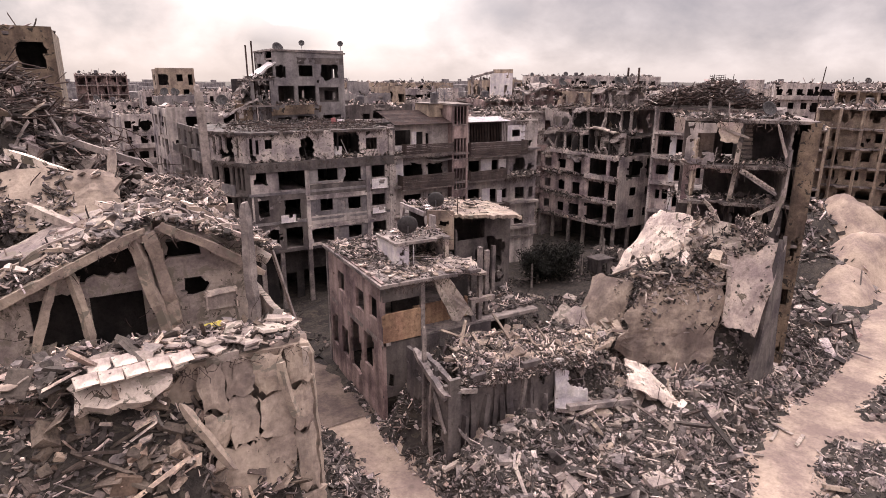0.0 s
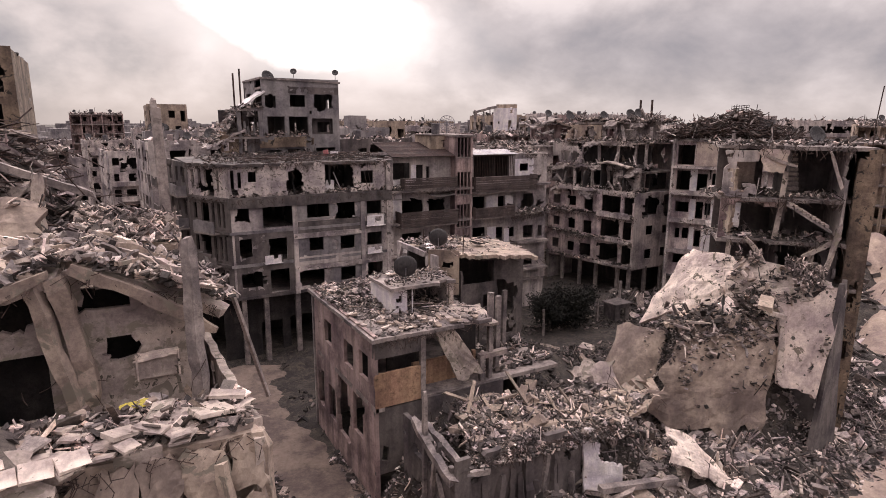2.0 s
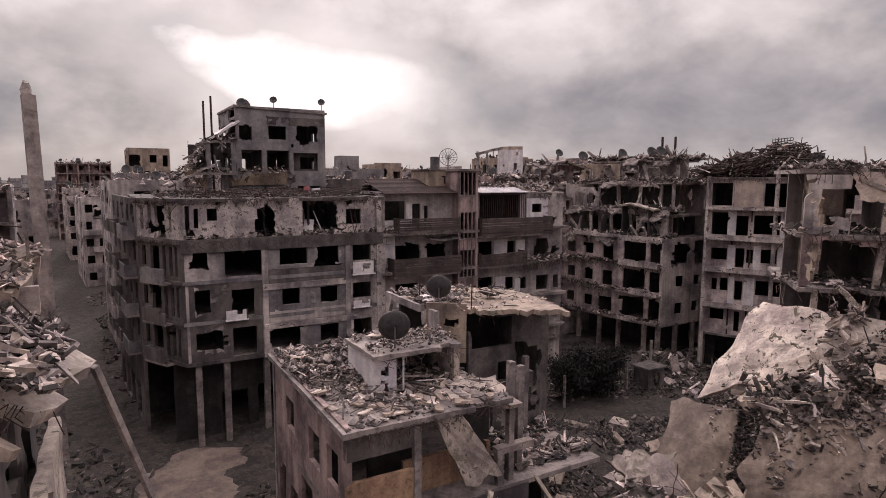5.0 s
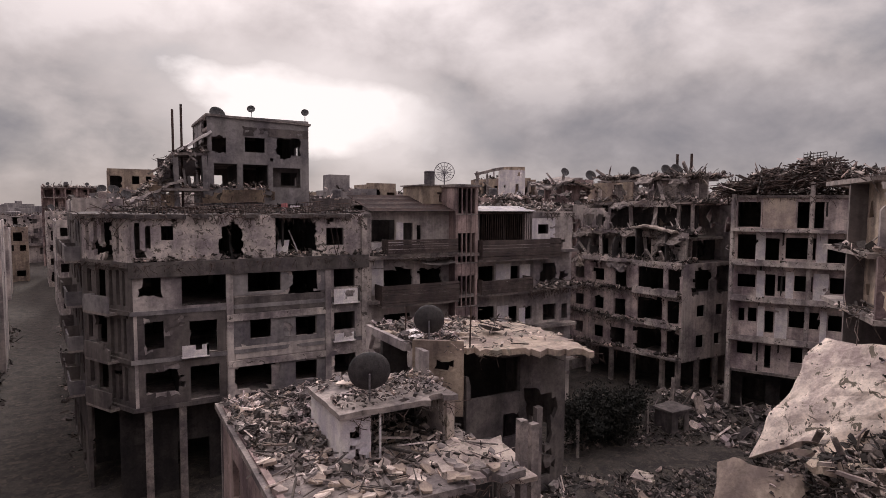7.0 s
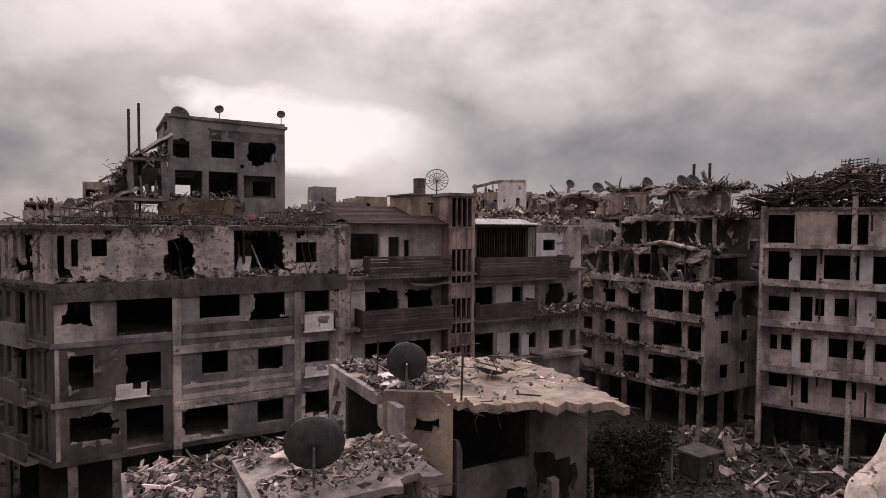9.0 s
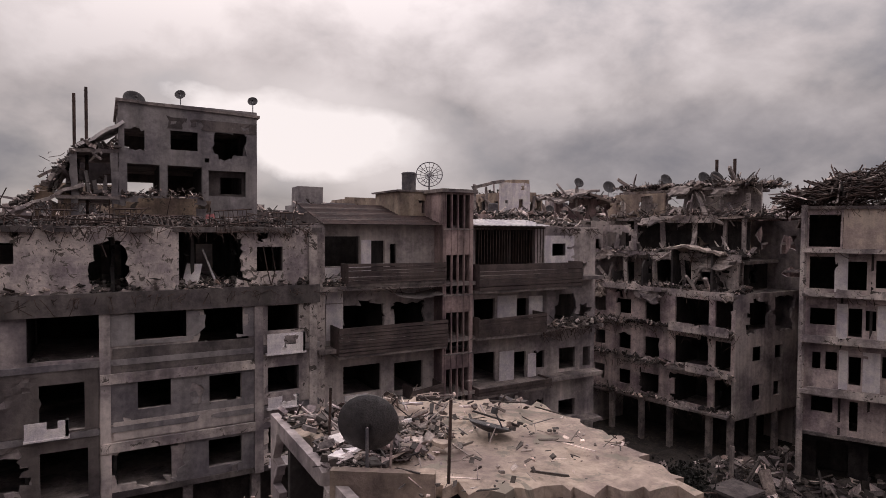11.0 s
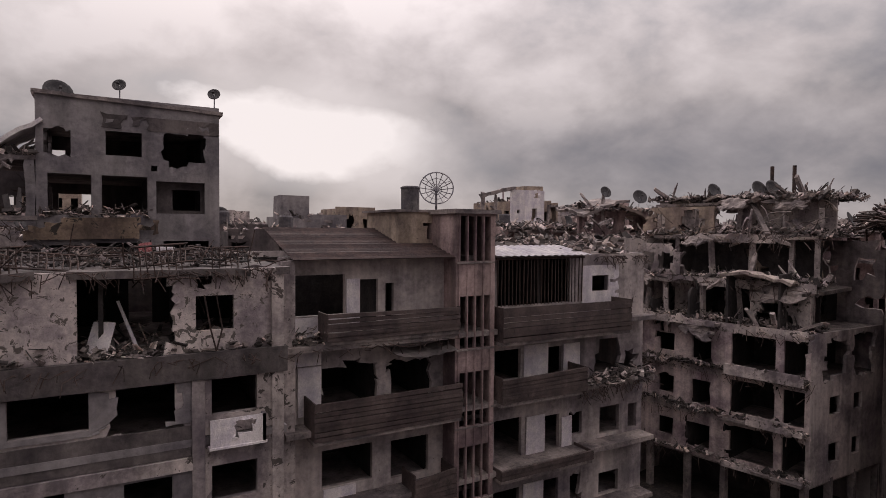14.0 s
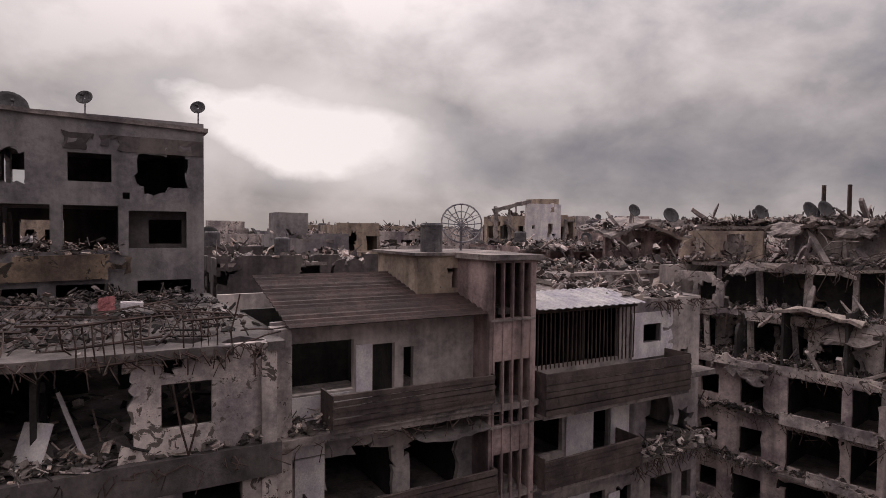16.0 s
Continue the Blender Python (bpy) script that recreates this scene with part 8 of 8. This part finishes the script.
part("corner_pillar", Geo().ragged((5.95, 21.6, 0), (6.0, 21.7, 13.9), 0.55, 8), CONCRETE_TAN, I)
for a, b in (((1.2, 20.7, 13.0), (2.6, 19.8, 10.4)), ((2.9, 20.1, 9.3), (3.0, 19.4, 6.6)), ((4.8, 20.9, 13.6), (5.2, 20.6, 11.4)), ((-1.5, 18.0, 8.4), (-0.2, 17.4, 7.6))):
    part("beam", Geo().ragged(a, b, 0.28, int(a[2] * 9)), CONCRETE_TAN, I)
tile = Geo().obox(pose(0, 0, 0), 0.5, 0.45, 0.07, 0.03).mesh("floor_tile", CONCRETE_PALE)
for k in range(46):
    x, y = rnd(-1.8, 5.9), 21.5 + rnd(0, 2.2)
    ob = new("floor_tile", tile)
    ob.parent = I
    ob.matrix_basis = pose(x - 1, y - 22, 14.12 + rnd(0, 0.2), rnd(-16, 16), rnd(-16, 16), rnd(0, 180))
big_tile = Geo().obox(pose(0, 0, 0), 0.72, 0.55, 0.06, 0.02).mesh("floor_tile", CONCRETE_WHITE)
for x, y, z, a in ((-1.5, 21.5, 14.2, 8), (-0.75, 21.45, 14.22, 5), (0.0, 21.5, 14.25, 10), (0.75, 21.55, 14.27, 4), (-1.1, 22.1, 14.4, 7), (-0.3, 22.1, 14.42, 9), (1.5, 21.6, 14.3, 14)):
    ob = new("floor_tile", big_tile)
    ob.parent = I
    ob.matrix_basis = pose(x - 1, y - 22, z, 22 + rnd(-6, 6), rnd(-5, 5), a)
thing("rubble", "loose blocks and plaster lying on the torn floor", "rubble", strew(strew(strew(Geo(), -6, 6.0, 22, 24.6, 13.85, 2600, 0.17, 131, clump=0.3), -6, 5.9, 24.4, 27.3, 12.4, 2400, 0.18, 133, clump=0.25), -6, 5.8, 22, 24.5, 13.9, 90, 0.6, 132, clump=0.3, shape="flat"), RUBBLE_PALE, kind="stuff")
for x, y, w, l, a in ((4.9, 22.6, 0.7, 1.1, 20), (3.6, 23.4, 0.6, 0.9, 70), (5.5, 23.5, 0.5, 1.0, -15), (2.6, 22.4, 0.5, 0.9, 40)):
    thing("loose_slab", "pale stone slab lying on the torn floor", "slab", Geo().obox(pose(x, y, 14.35, rnd(-12, 12), rnd(-12, 12), a), l, w, 0.12, 0.03), CONCRETE_PALE)
ip = plate_meshes((CONCRETE_TAN, CONCRETE, CONCRETE_SLAB, CONCRETE), 9, 0.46, 72)
ir = random.Random(73)
spots = []
for _ in range(110):
    x, y = ir.uniform(-8, 2.2), ir.uniform(13, 21)
    spots.append((x, y, float(ground_z(x, y)) + ir.uniform(0.1, 0.3), ir.gauss(40, 14), ir.gauss(0, 12)))
spots += [(ir.uniform(-5, 5.6), ir.uniform(22, 24.4), 14.2 + ir.uniform(0, 0.15), 0, 0) for _ in range(16)]
spots += [(ir.uniform(-5, 5.4), ir.uniform(24.5, 27), 12.75 + ir.uniform(0, 0.2), 0, 0) for _ in range(16)]
lay_plates(I, ip, spots, 74, 11)
thing("yellow_sheet", "crumpled yellow sheet on the debris", "sheet", patch([(2.5, 24.0, 14.2), (3.5, 24.1, 14.25), (3.4, 24.4, 14.35), (2.6, 24.4, 14.3)], 0.03, 5, 0.05, 2.0, 0.02), YELLOW)
thing("rebar", "wires and bars bristling from the collapsed block", "rebar", rebar(rebar(Geo(), 26, -8, 6, 22.5, 33, 13.6, 14.8, 0.9, 0.014, 24, 0.5), 140, -16, 3, 36, 48, 16, 20.5, 2.6, 0.03, 25, 0.6), RUST, kind="stuff")

# ---- trees in the yard ----


def tree(x, y, h, spread, seed):
    rs = random.Random(seed)
    t = root("tree", "dark dusty bushy tree standing in the yard rubble", "tree", x, y, 0, "yard trees")
    trunk = Geo()
    tips = []
    trunk.rod([(x, y, -0.1), (x + 0.05, y, h * 0.25), (x, y + 0.1, h * 0.5)], 0.16, 7)
    for k in range(9):
        a = k * 0.7 + rs.uniform(-0.3, 0.3)
        z0 = h * rs.uniform(0.15, 0.5)
        q = Vector((x + math.cos(a) * spread * rs.uniform(0.4, 0.8), y + math.sin(a) * spread * rs.uniform(0.4, 0.8), h * rs.uniform(0.4, 0.9)))
        trunk.rod([(x, y, z0), (Vector((x, y, z0)) + q) / 2 + Vector((0, 0, 0.2)), q], 0.06, 5)
        tips += [q, (Vector((x, y, z0)) + q * 2) / 3]
    part("trunk", trunk, BARK, t)
    vs, fs = [], []
    tips += [Vector((x + rs.gauss(0, spread * 0.4), y + rs.gauss(0, spread * 0.4), h * rs.uniform(0.25, 0.85))) for _ in range(16)]
    for k in range(5200):
        c = rs.choice(tips)
        p = c + Vector((rs.gauss(0, 0.42), rs.gauss(0, 0.42), rs.gauss(0, 0.42)))
        a, b = Vector((rs.gauss(0, 1), rs.gauss(0, 1), rs.gauss(0, 1))).normalized() * 0.13, Vector((rs.gauss(0, 1), rs.gauss(0, 1), rs.gauss(0, 1))).normalized() * 0.09
        i = len(vs)
        vs += [p - a, p + b, p + a, p - b]
        fs.append((i, i + 1, i + 2, i + 3))
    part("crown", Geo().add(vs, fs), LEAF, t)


tree(43.6, 54.0, 5.6, 1.9, 1)
tree(47.5, 53.3, 4.8, 1.9, 2)
tree(45.6, 54.8, 3.6, 1.4, 3)
kiosk = root("kiosk", "small roofless concrete hut in the yard", "hut", 52.5, 52.8)
part("wall", Geo().panel((51.6, 52.2, 0), (1, 0, 0), (0, 0, 1), 2.2, 2.2, [(0.8, 1.6, 0.1, 1.8)], 0.3, 0.15, seed=140.0), PLASTER_DARK, kiosk)
part("wall", Geo().panel((51.6, 54, 0), (0, -1, 0), (0, 0, 1), 1.8, 2.2, (), 0.3, 0.15, seed=141.0), PLASTER_DARK, kiosk)
part("roof", Geo().box(51.4, 54, 52, 54.2, 2.2, 2.35, 0.04), PLASTER_DARK, kiosk)
for x, y in ((42.2, 53.2), (50.3, 53.6), (36.5, 52.0), (55.2, 55.2)):
    thing("concrete_post", "thin concrete post in the yard", "post", Geo().beam((x, y, -0.1), (x + rnd(-.15, .15), y, rnd(2.6, 4.0)), 0.2, 0.2, 0.02), CONCRETE)

# ---- houses further off ----


def far_house(x, y, w, d, h, rot, mat, seed, storey=3.1, torn=0.2, label="ruined flat-roofed apartment house in the distance", floors_open=False, junk=True, bays=2.8):
    """A flat-roofed house with its storeys and openings, its front along local x and facing -y."""
    rs = random.Random(seed)
    t = root("house", label, "house", x, y, 0, "houses in the distance")
    c, s = math.cos(radians(rot)), math.sin(radians(rot))
    U, V = np.array([c, s, 0]), np.array([-s, c, 0])
    o = np.array([x, y, 0.0]) - U * w / 2
    n = int(h / storey)

    def openings(length):
        out = []
        for k in range(n):
            z = h - (k + 1) * storey
            if z < 0.2:
                continue
            a = rs.uniform(0.4, 0.9)
            while a + 1.3 < length:
                ww = rs.choice((0.9, 1.2, 1.2, 1.8))
                if rs.random() < 0.85:
                    low = 0.1 if rs.random() < 0.25 else 0.85
                    out.append((a, a + ww, z + low, z + 2.3, rs.choice((0, 0, 0.25))))
                a += ww + rs.uniform(0.7, bays - 1.0)
        return out
    dmg = lambda A, B: 0.12 + torn * 0.5 * (B > h - storey * 1.1) + torn * 0.25
    if floors_open:
        for k in range(n + 1):
            z = h - k * storey
            part("slab", Geo().panel(o + np.array([0, 0, z]), U, V, w, d, (), 0.6, 0.25, seed=seed + k * 1.3, damage=lambda A, B: 0.12 + torn * (B < 1.5) + 0 * A), CONCRETE, t)
        part("inner_wall", Geo().panel(o + V * 2.2, U, (0, 0, 1), w, h, openings(w), 0.6, seed=seed + 0.2, damage=dmg), mat, t)
        for k in range(int(w / 3) + 1):
            p = o + U * (0.2 + (w - 0.4) * k / int(w / 3)) + V * 0.3
            part("column", Geo().beam((p[0], p[1], 0), (p[0], p[1], h), 0.35, 0.35, 0.02), mat, t)
    else:
        part("wall", Geo().panel(o, U, (0, 0, 1), w, h + 0.5, openings(w), 0.5, seed=seed + 0.2, damage=dmg), mat, t)
        part("inner_wall", Geo().panel(o + V * min(4, d * 0.6), U, (0, 0, 1), w, h, (), 1.0, seed=seed + 0.4), INNER_SHADE, t)
        for k in range(n):
            z = h - k * storey
            part("slab", Geo().panel(o + np.array([0, 0, z]), U, V, w, d, (), 0.8, 0.25, seed=seed + k * 1.3, damage=(lambda A, B: 0.12 + torn * 0.3 + 0 * A) if k == 0 else None), CONCRETE, t)
            if rs.random() < 0.6 and k:
                a = rs.uniform(0, w * 0.4)
                p = o + U * a - V * 0.9
                part("balcony", Geo().panel(p + np.array([0, 0, z - 0.1]), U, (0, 0, 1), w * 0.5, 0.9, (), 0.35, 0.9, seed=seed + k, damage=lambda A, B: 0.2 + 0 * A), mat, t)
    part("side_wall", Geo().panel(o + V * d, -V, (0, 0, 1), d, h + 0.3, openings(d), 0.5, seed=seed + 0.6, damage=dmg), mat, t)
    part("side_wall", Geo().panel(o + U * w, V, (0, 0, 1), d, h + 0.3, (), 0.8, seed=seed + 0.8, damage=dmg), mat, t)
    part("back_wall", Geo().panel(o + U * w + V * d, -U, (0, 0, 1), w, h + 0.3, (), 0.8, seed=seed + 0.9), mat, t)
    if junk:
        r = np.random.RandomState(seed)
        m = int(w * d * 1.6)
        a, b = r.uniform(0.2, w - 0.2, m), r.uniform(0.2, d - 0.2, m)
        lift_z = 0.9 * np.maximum(fbm(a * 0.4, b * 0.4, seed) - 0.4, 0) * 2
        pts = o[None] + a[:, None] * U + b[:, None] * V
        pts[:, 2] = h + lift_z * r.uniform(0.2, 1, m)
        thing("rubble", "debris heaped on a distant flat roof", "rubble", chunks(Geo(), pts, 0.5, "mix", seed, 0.6), RUBBLE, kind="stuff")
        for k in range(rs.randint(1, 3)):
            p = o + U * rs.uniform(1, w - 1) + V * rs.uniform(0.8, d * 0.5)
            kind = rs.random()
            if kind < 0.45:
                small_dish(p[0], p[1], h, rs.uniform(0.45, 0.8), rs.uniform(150, 230), mast=0.5)
            elif kind < 0.75:
                q = root("water_tank", "water tank on a distant roof", "water tank", p[0], p[1], h)
                part("drum", Geo().lathe(pose(p[0], p[1], h + 0.3), [(0, 0), (0.6, 0), (0.6, 1.2), (0.5, 1.35), (0, 1.35)], 12), TANK, q)
                part("stand", Geo().box(p[0] - 0.5, p[0] + 0.5, p[1] - 0.5, p[1] + 0.5, h - 0.05, h + 0.3), RUST, q)
            else:
                part("stair_house", Geo().box(p[0] - 1.4, p[0] + 1.4, p[1], p[1] + 2.5, h, h + 2.3, 0.05), mat, t)
    return t


g = Geo()
rs = np.random.RandomState(55)
for k in range(420):
    a, rr = rs.uniform(-0.9, 1.55), rs.uniform(240, 620)
    x, y = 15 + math.sin(a) * rr, 20 + math.cos(a) * rr
    w, d, h = rs.uniform(9, 22), rs.uniform(9, 16), rs.uniform(8, 19) + rr * 0.006
    m = pose(x, y, h / 2 - 0.5, 0, 0, rs.uniform(-30, 30))
    g.obox(m, w, d, h + 1)
    g.obox(m @ Matrix.Translation((rs.uniform(-w / 4, w / 4), 0, h / 2 + 1.4)), rs.uniform(2, 5), 3, 2.4)
    for i in range(int(w / 3)):
        for j in range(int(h / 3.2)):
            if rs.uniform() < 0.8:
                g.obox(m @ Matrix.Translation((-w / 2 + 1.6 + i * 3, -d / 2, -h / 2 + 2.2 + j * 3.2)), 1.3, 0.3, 0.25)
thing("distant_town", "far roofs and houses along the skyline", "town", g, PLASTER_ASH, kind="stuff")
FAR = [
    # x, y, width, depth, height, turn, material, seed, torn, open floors
    (-10.5, 64.8, 16, 14, 27.6, 0, PLASTER_BROWN, 201, 0.08, False),
    (2.75, 236, 15.4, 14, 24.2, 0, PLASTER_ROSE, 202, 0.15, True),
    (15.6, 144, 7.6, 9, 25.2, 0, PLASTER_WARM, 203, 0.0, False),
    (13.4, 116, 8, 9, 20.3, 0, PLASTER_ASH, 235, 0.3, False),
    (31.6, 91, 6, 8, 20.0, 0, PLASTER_SOOT_SHADE, 236, 0.35, False),
    (39.6, 93, 6, 7, 21.0, 0, PLASTER_ASH, 237, 0.35, False),
    (14.2, 92, 12, 12, 19.4, 5, PLASTER, 204, 0.25, False),
    (-8, 100, 18, 14, 17, 5, PLASTER, 205, 0.3, False),
    (-11, 124, 18, 16, 15, 5, PLASTER_PALE, 206, 0.3, False),
    (-15, 160, 20, 20, 14, 5, PLASTER, 207, 0.3, False),
    (11, 140, 14, 20, 16, 5, PLASTER, 208, 0.3, False),
    (-20, 195, 30, 16, 13, 5, PLASTER_WARM, 209, 0.2, False),
    (36, 84, 12, 12, 19.6, 0, PLASTER_SOOT_SHADE, 210, 0.3, False),
    (45.8, 98.7, 4.5, 5, 22.0, 0, PLASTER_WARM, 211, 0.0, False),
    (40, 104, 13, 12, 19.6, 0, PLASTER, 212, 0.3, False),
    (54, 96, 12, 12, 19.8, 0, PLASTER_PALE, 213, 0.3, False),
    (66.5, 94, 7, 8, 23.2, 0, PLASTER_WARM, 214, 0.35, False),
    (64, 86, 15, 9, 20.2, 0, PLASTER_ROSE, 215, 0.35, True),
    (80, 88, 14, 12, 21.5, -20, PLASTER_ROSE, 216, 0.35, True),
    (84, 70, 16, 12, 20.5, -35, PLASTER_ROSE, 217, 0.45, True),
    (60, 126, 22, 14, 21.0, 0, PLASTER, 218, 0.3, False),
    (34, 130, 20, 14, 20.5, 0, PLASTER_PALE, 219, 0.3, False),
    (88, 112, 22, 14, 22.0, -10, PLASTER, 220, 0.3, False),
    (112, 84, 22, 14, 21.5, -40, PLASTER_PALE, 221, 0.3, False),
    (94, 58, 14, 12, 16.5, -55, PLASTER_WARM, 222, 0.3, True),
    (106, 50, 16, 12, 19.5, -60, PLASTER_WARM, 223, 0.42, True),
    (122, 56, 16, 12, 22.0, -60, PLASTER_WARM, 224, 0.3, True),
    (112, 36, 14, 12, 17.5, -70, PLASTER, 225, 0.3, False),
    (140, 40, 20, 14, 22.5, -70, PLASTER_ROSE, 226, 0.3, False),
    (150, 80, 26, 16, 22.5, -50, PLASTER, 227, 0.3, False),
    (25, 165, 30, 16, 20, 0, PLASTER, 228, 0.3, False),
    (75, 165, 40, 16, 22, -10, PLASTER_WARM, 229, 0.3, False),
    (130, 140, 40, 18, 24, -35, PLASTER, 230, 0.3, False),
    (-18, 250, 60, 16, 15, 5, PLASTER, 232, 0.3, False),
    (-8, 83, 16, 12, 19, 5, PLASTER, 233, 0.35, True),
    (8, 180, 16, 20, 17, 5, PLASTER_PALE, 234, 0.3, False),
    (-40, 120, 26, 16, 19, 10, PLASTER_WARM, 231, 0.3, False),
]
for x, y, w, d, h, rot, mat, seed, torn, op in FAR:
    far_house(x, y, w, d, h, rot, mat, seed, torn=torn, floors_open=op, junk=torn > 0.0)

sk = root("roof_room", "broken white roof room with a leaning beam and bare posts", "roof room", 64, 93.4, 20)
part("wall", Geo().panel((62.6, 93.4, 19.9), (1, 0, 0), (0, 0, 1), 4.8, 4.9, [(3.0, 3.7, 1.6, 2.8, 0.3), (0.8, 1.2, 2.2, 2.6, 0.2)], 0.3, 0.25, seed=170.0, damage=lambda U, V: 0.2 + 0.2 * (V > 4.1) * (U > 2.9) + 0 * U), WHITE, sk)
part("wall", Geo().panel((67.4, 93.4, 20.2), (0, 1, 0), (0, 0, 1), 3.6, 3.6, (), 0.4, 0.25, seed=171.0, damage=lambda U, V: 0.25 + 0 * U), PLASTER_DARK, sk)
for k, (a, b, w) in enumerate((((58.7, 93.4, 20.1), (58.7, 93.4, 24.3), 0.36), ((60.6, 93.6, 20.1), (60.5, 93.6, 24.1), 0.3), ((58.4, 93.4, 23.9), (63.2, 93.4, 25.0), 0.42), ((59.6, 93.3, 22.9), (62.8, 93.3, 20.6), 0.22), ((67.9, 93.4, 20.2), (68.1, 93.4, 23.2), 0.3))):
    part("post", Geo().ragged(a, b, w, 520 + k), CONCRETE, sk)
mid = root("roof_room", "collapsed rose-coloured roof rooms under slanting slabs", "roof room", 64, 79, 19)
part("wall", Geo().panel((59.6, 79, 18.0), (1, 0, 0), (0, 0, 1), 9.0, 4.4, [(1.0, 2.0, 2.2, 3.6, 0.3), (3.4, 4.2, 2.4, 3.4, 0.3), (6.0, 7.2, 2.0, 3.6, 0.4)], 0.3, 0.25, seed=175.0, damage=lambda U, V: 0.22 + 0.16 * (V > 3.6) + 0 * U), PLASTER_ROSE, mid)
part("roof_slab", patch([(59.2, 77.6, 21.7), (64.0, 77.6, 23.0), (64.2, 82, 23.4), (59.4, 82, 22.2)], 0.1, 10, 0.16, 176.0, 0.25, 0.2), CONCRETE, mid)
part("roof_slab", patch([(63.6, 77.8, 22.6), (69.0, 77.6, 21.0), (69.4, 82, 21.6), (64.0, 82, 23.2)], 0.1, 10, 0.2, 177.0, 0.25, 0.25), CONCRETE_TAN, mid)
for k in range(9):
    a = np.array([rnd(60, 69), rnd(77.4, 79), rnd(20, 22)])
    w = np.array([rnd(-1, 1), rnd(-.4, .4), rnd(-.9, .9)])
    part("beam", Geo().ragged(a, a + w / np.linalg.norm(w) * rnd(1.4, 3.2), rnd(0.14, 0.3), 560 + k), random.choice((CONCRETE, PLASTER_PALE)), mid)
thing("rubble", "broken masonry over the collapsed roof rooms", "rubble", strew(strew(Geo(), 59.5, 69, 77.4, 82, 22.0, 700, 0.3, 178, clump=0.3), 58, 70, 74, 79, 19.4, 600, 0.3, 179, clump=0.3), RUBBLE, kind="stuff")
small_dish(62.2, 78.4, 22.8, 0.55, 190, mast=0.4)
small_dish(66.0, 77.8, 22.2, 0.7, 200, mast=0.5)
thing("rubble", "masonry around the broken roof room", "rubble", strew(Geo(), 57, 71, 82.5, 93, 20.25, 1100, 0.4, 172, clump=0.25), RUBBLE, kind="stuff")
g = Geo()
for z, back in ((13.5, -0.2), (16.5, 1.2), (19.7, 2.6), (10.4, -0.9), (7.2, -0.9), (4.0, -0.9), (22.3, 3.6)):
    fringe(g, cp(0, -back, z), cp(14, -back, z), 45, 0.7, 0.018, int(z * 7))
for z in (20.4, 17.3, 14.2, 10.9):
    fringe(g, dp(0, 1.0, z), dp(13, 1.0, z), 45 if z > 20 else 14, 0.7, 0.02, int(z * 5))
for z in TZ:
    fringe(g, tp(0, 0, z), tp(8, 0, z), 40, 0.7, 0.02, int(z * 9))
for a, b, n in (((15.1, 34.8, 10.4), (22.8, 34.8, 10.4), 60), ((17.4, 37.6, 12.3), (22.2, 37.6, 12.3), 25), ((23.6, 40.1, 13.3), (29, 37.8, 13.2), 12), ((-2, 21.5, 13.8), (6, 21.7, 13.8), 60), ((-5.5, 27.0, 15.2), (1.5, 26.9, 18), 40), ((1.5, 26.9, 18), (6.4, 27.4, 15.8), 40)):
    fringe(g, a, b, n, 0.5, 0.014, n + 3)
thing("wires", "bent bars hanging from the torn floors round the yard", "wire", g, RUST, kind="stuff")

# ---- single fallen slabs among the rubble ----
slab_meshes = []
for k in range(6):
    w, d, h = rnd(0.9, 1.9), rnd(0.6, 1.3), rnd(0.14, 0.3)
    slab_meshes.append(Geo().panel((-w / 2, -d / 2, 0), (1, 0, 0), (0, 1, 0), w, d, (), 0.22, h, seed=300.0 + k, rough=0.04, whole=True, damage=lambda U, V: 0.25 + 0.16 * ((U < 0.2) | (V < 0.2) | (U > 0.8)) + 0 * U).mesh("concrete_piece", (CONCRETE_PALE, CONCRETE, CONCRETE_TAN)[k % 3]))
rs = random.Random(77)
for x0, x1, y0, y1, n in ((16, 36, 15, 29, 46), (34, 58, 13, 24, 20), (-9, 2, 13, 20, 18), (-12, 2, 33, 47, 26), (30, 58, 40, 57, 26)):
    for _ in range(n):
        x, y = rs.uniform(x0, x1), rs.uniform(y0, y1)
        if min(float(way_off(np.array(x), np.array(y), line)) - half for line, half in TRACKS) < 0.5:
            continue
        ob = new("concrete_piece", rs.choice(slab_meshes))
        ob.matrix_world = pose(x, y, float(ground_z(x, y)) + 0.22, rs.gauss(0, 22), rs.gauss(0, 22), rs.uniform(0, 360))
        tagged(ob, "broken piece of concrete lying tilted on the rubble", "concrete piece", "fallen pieces")
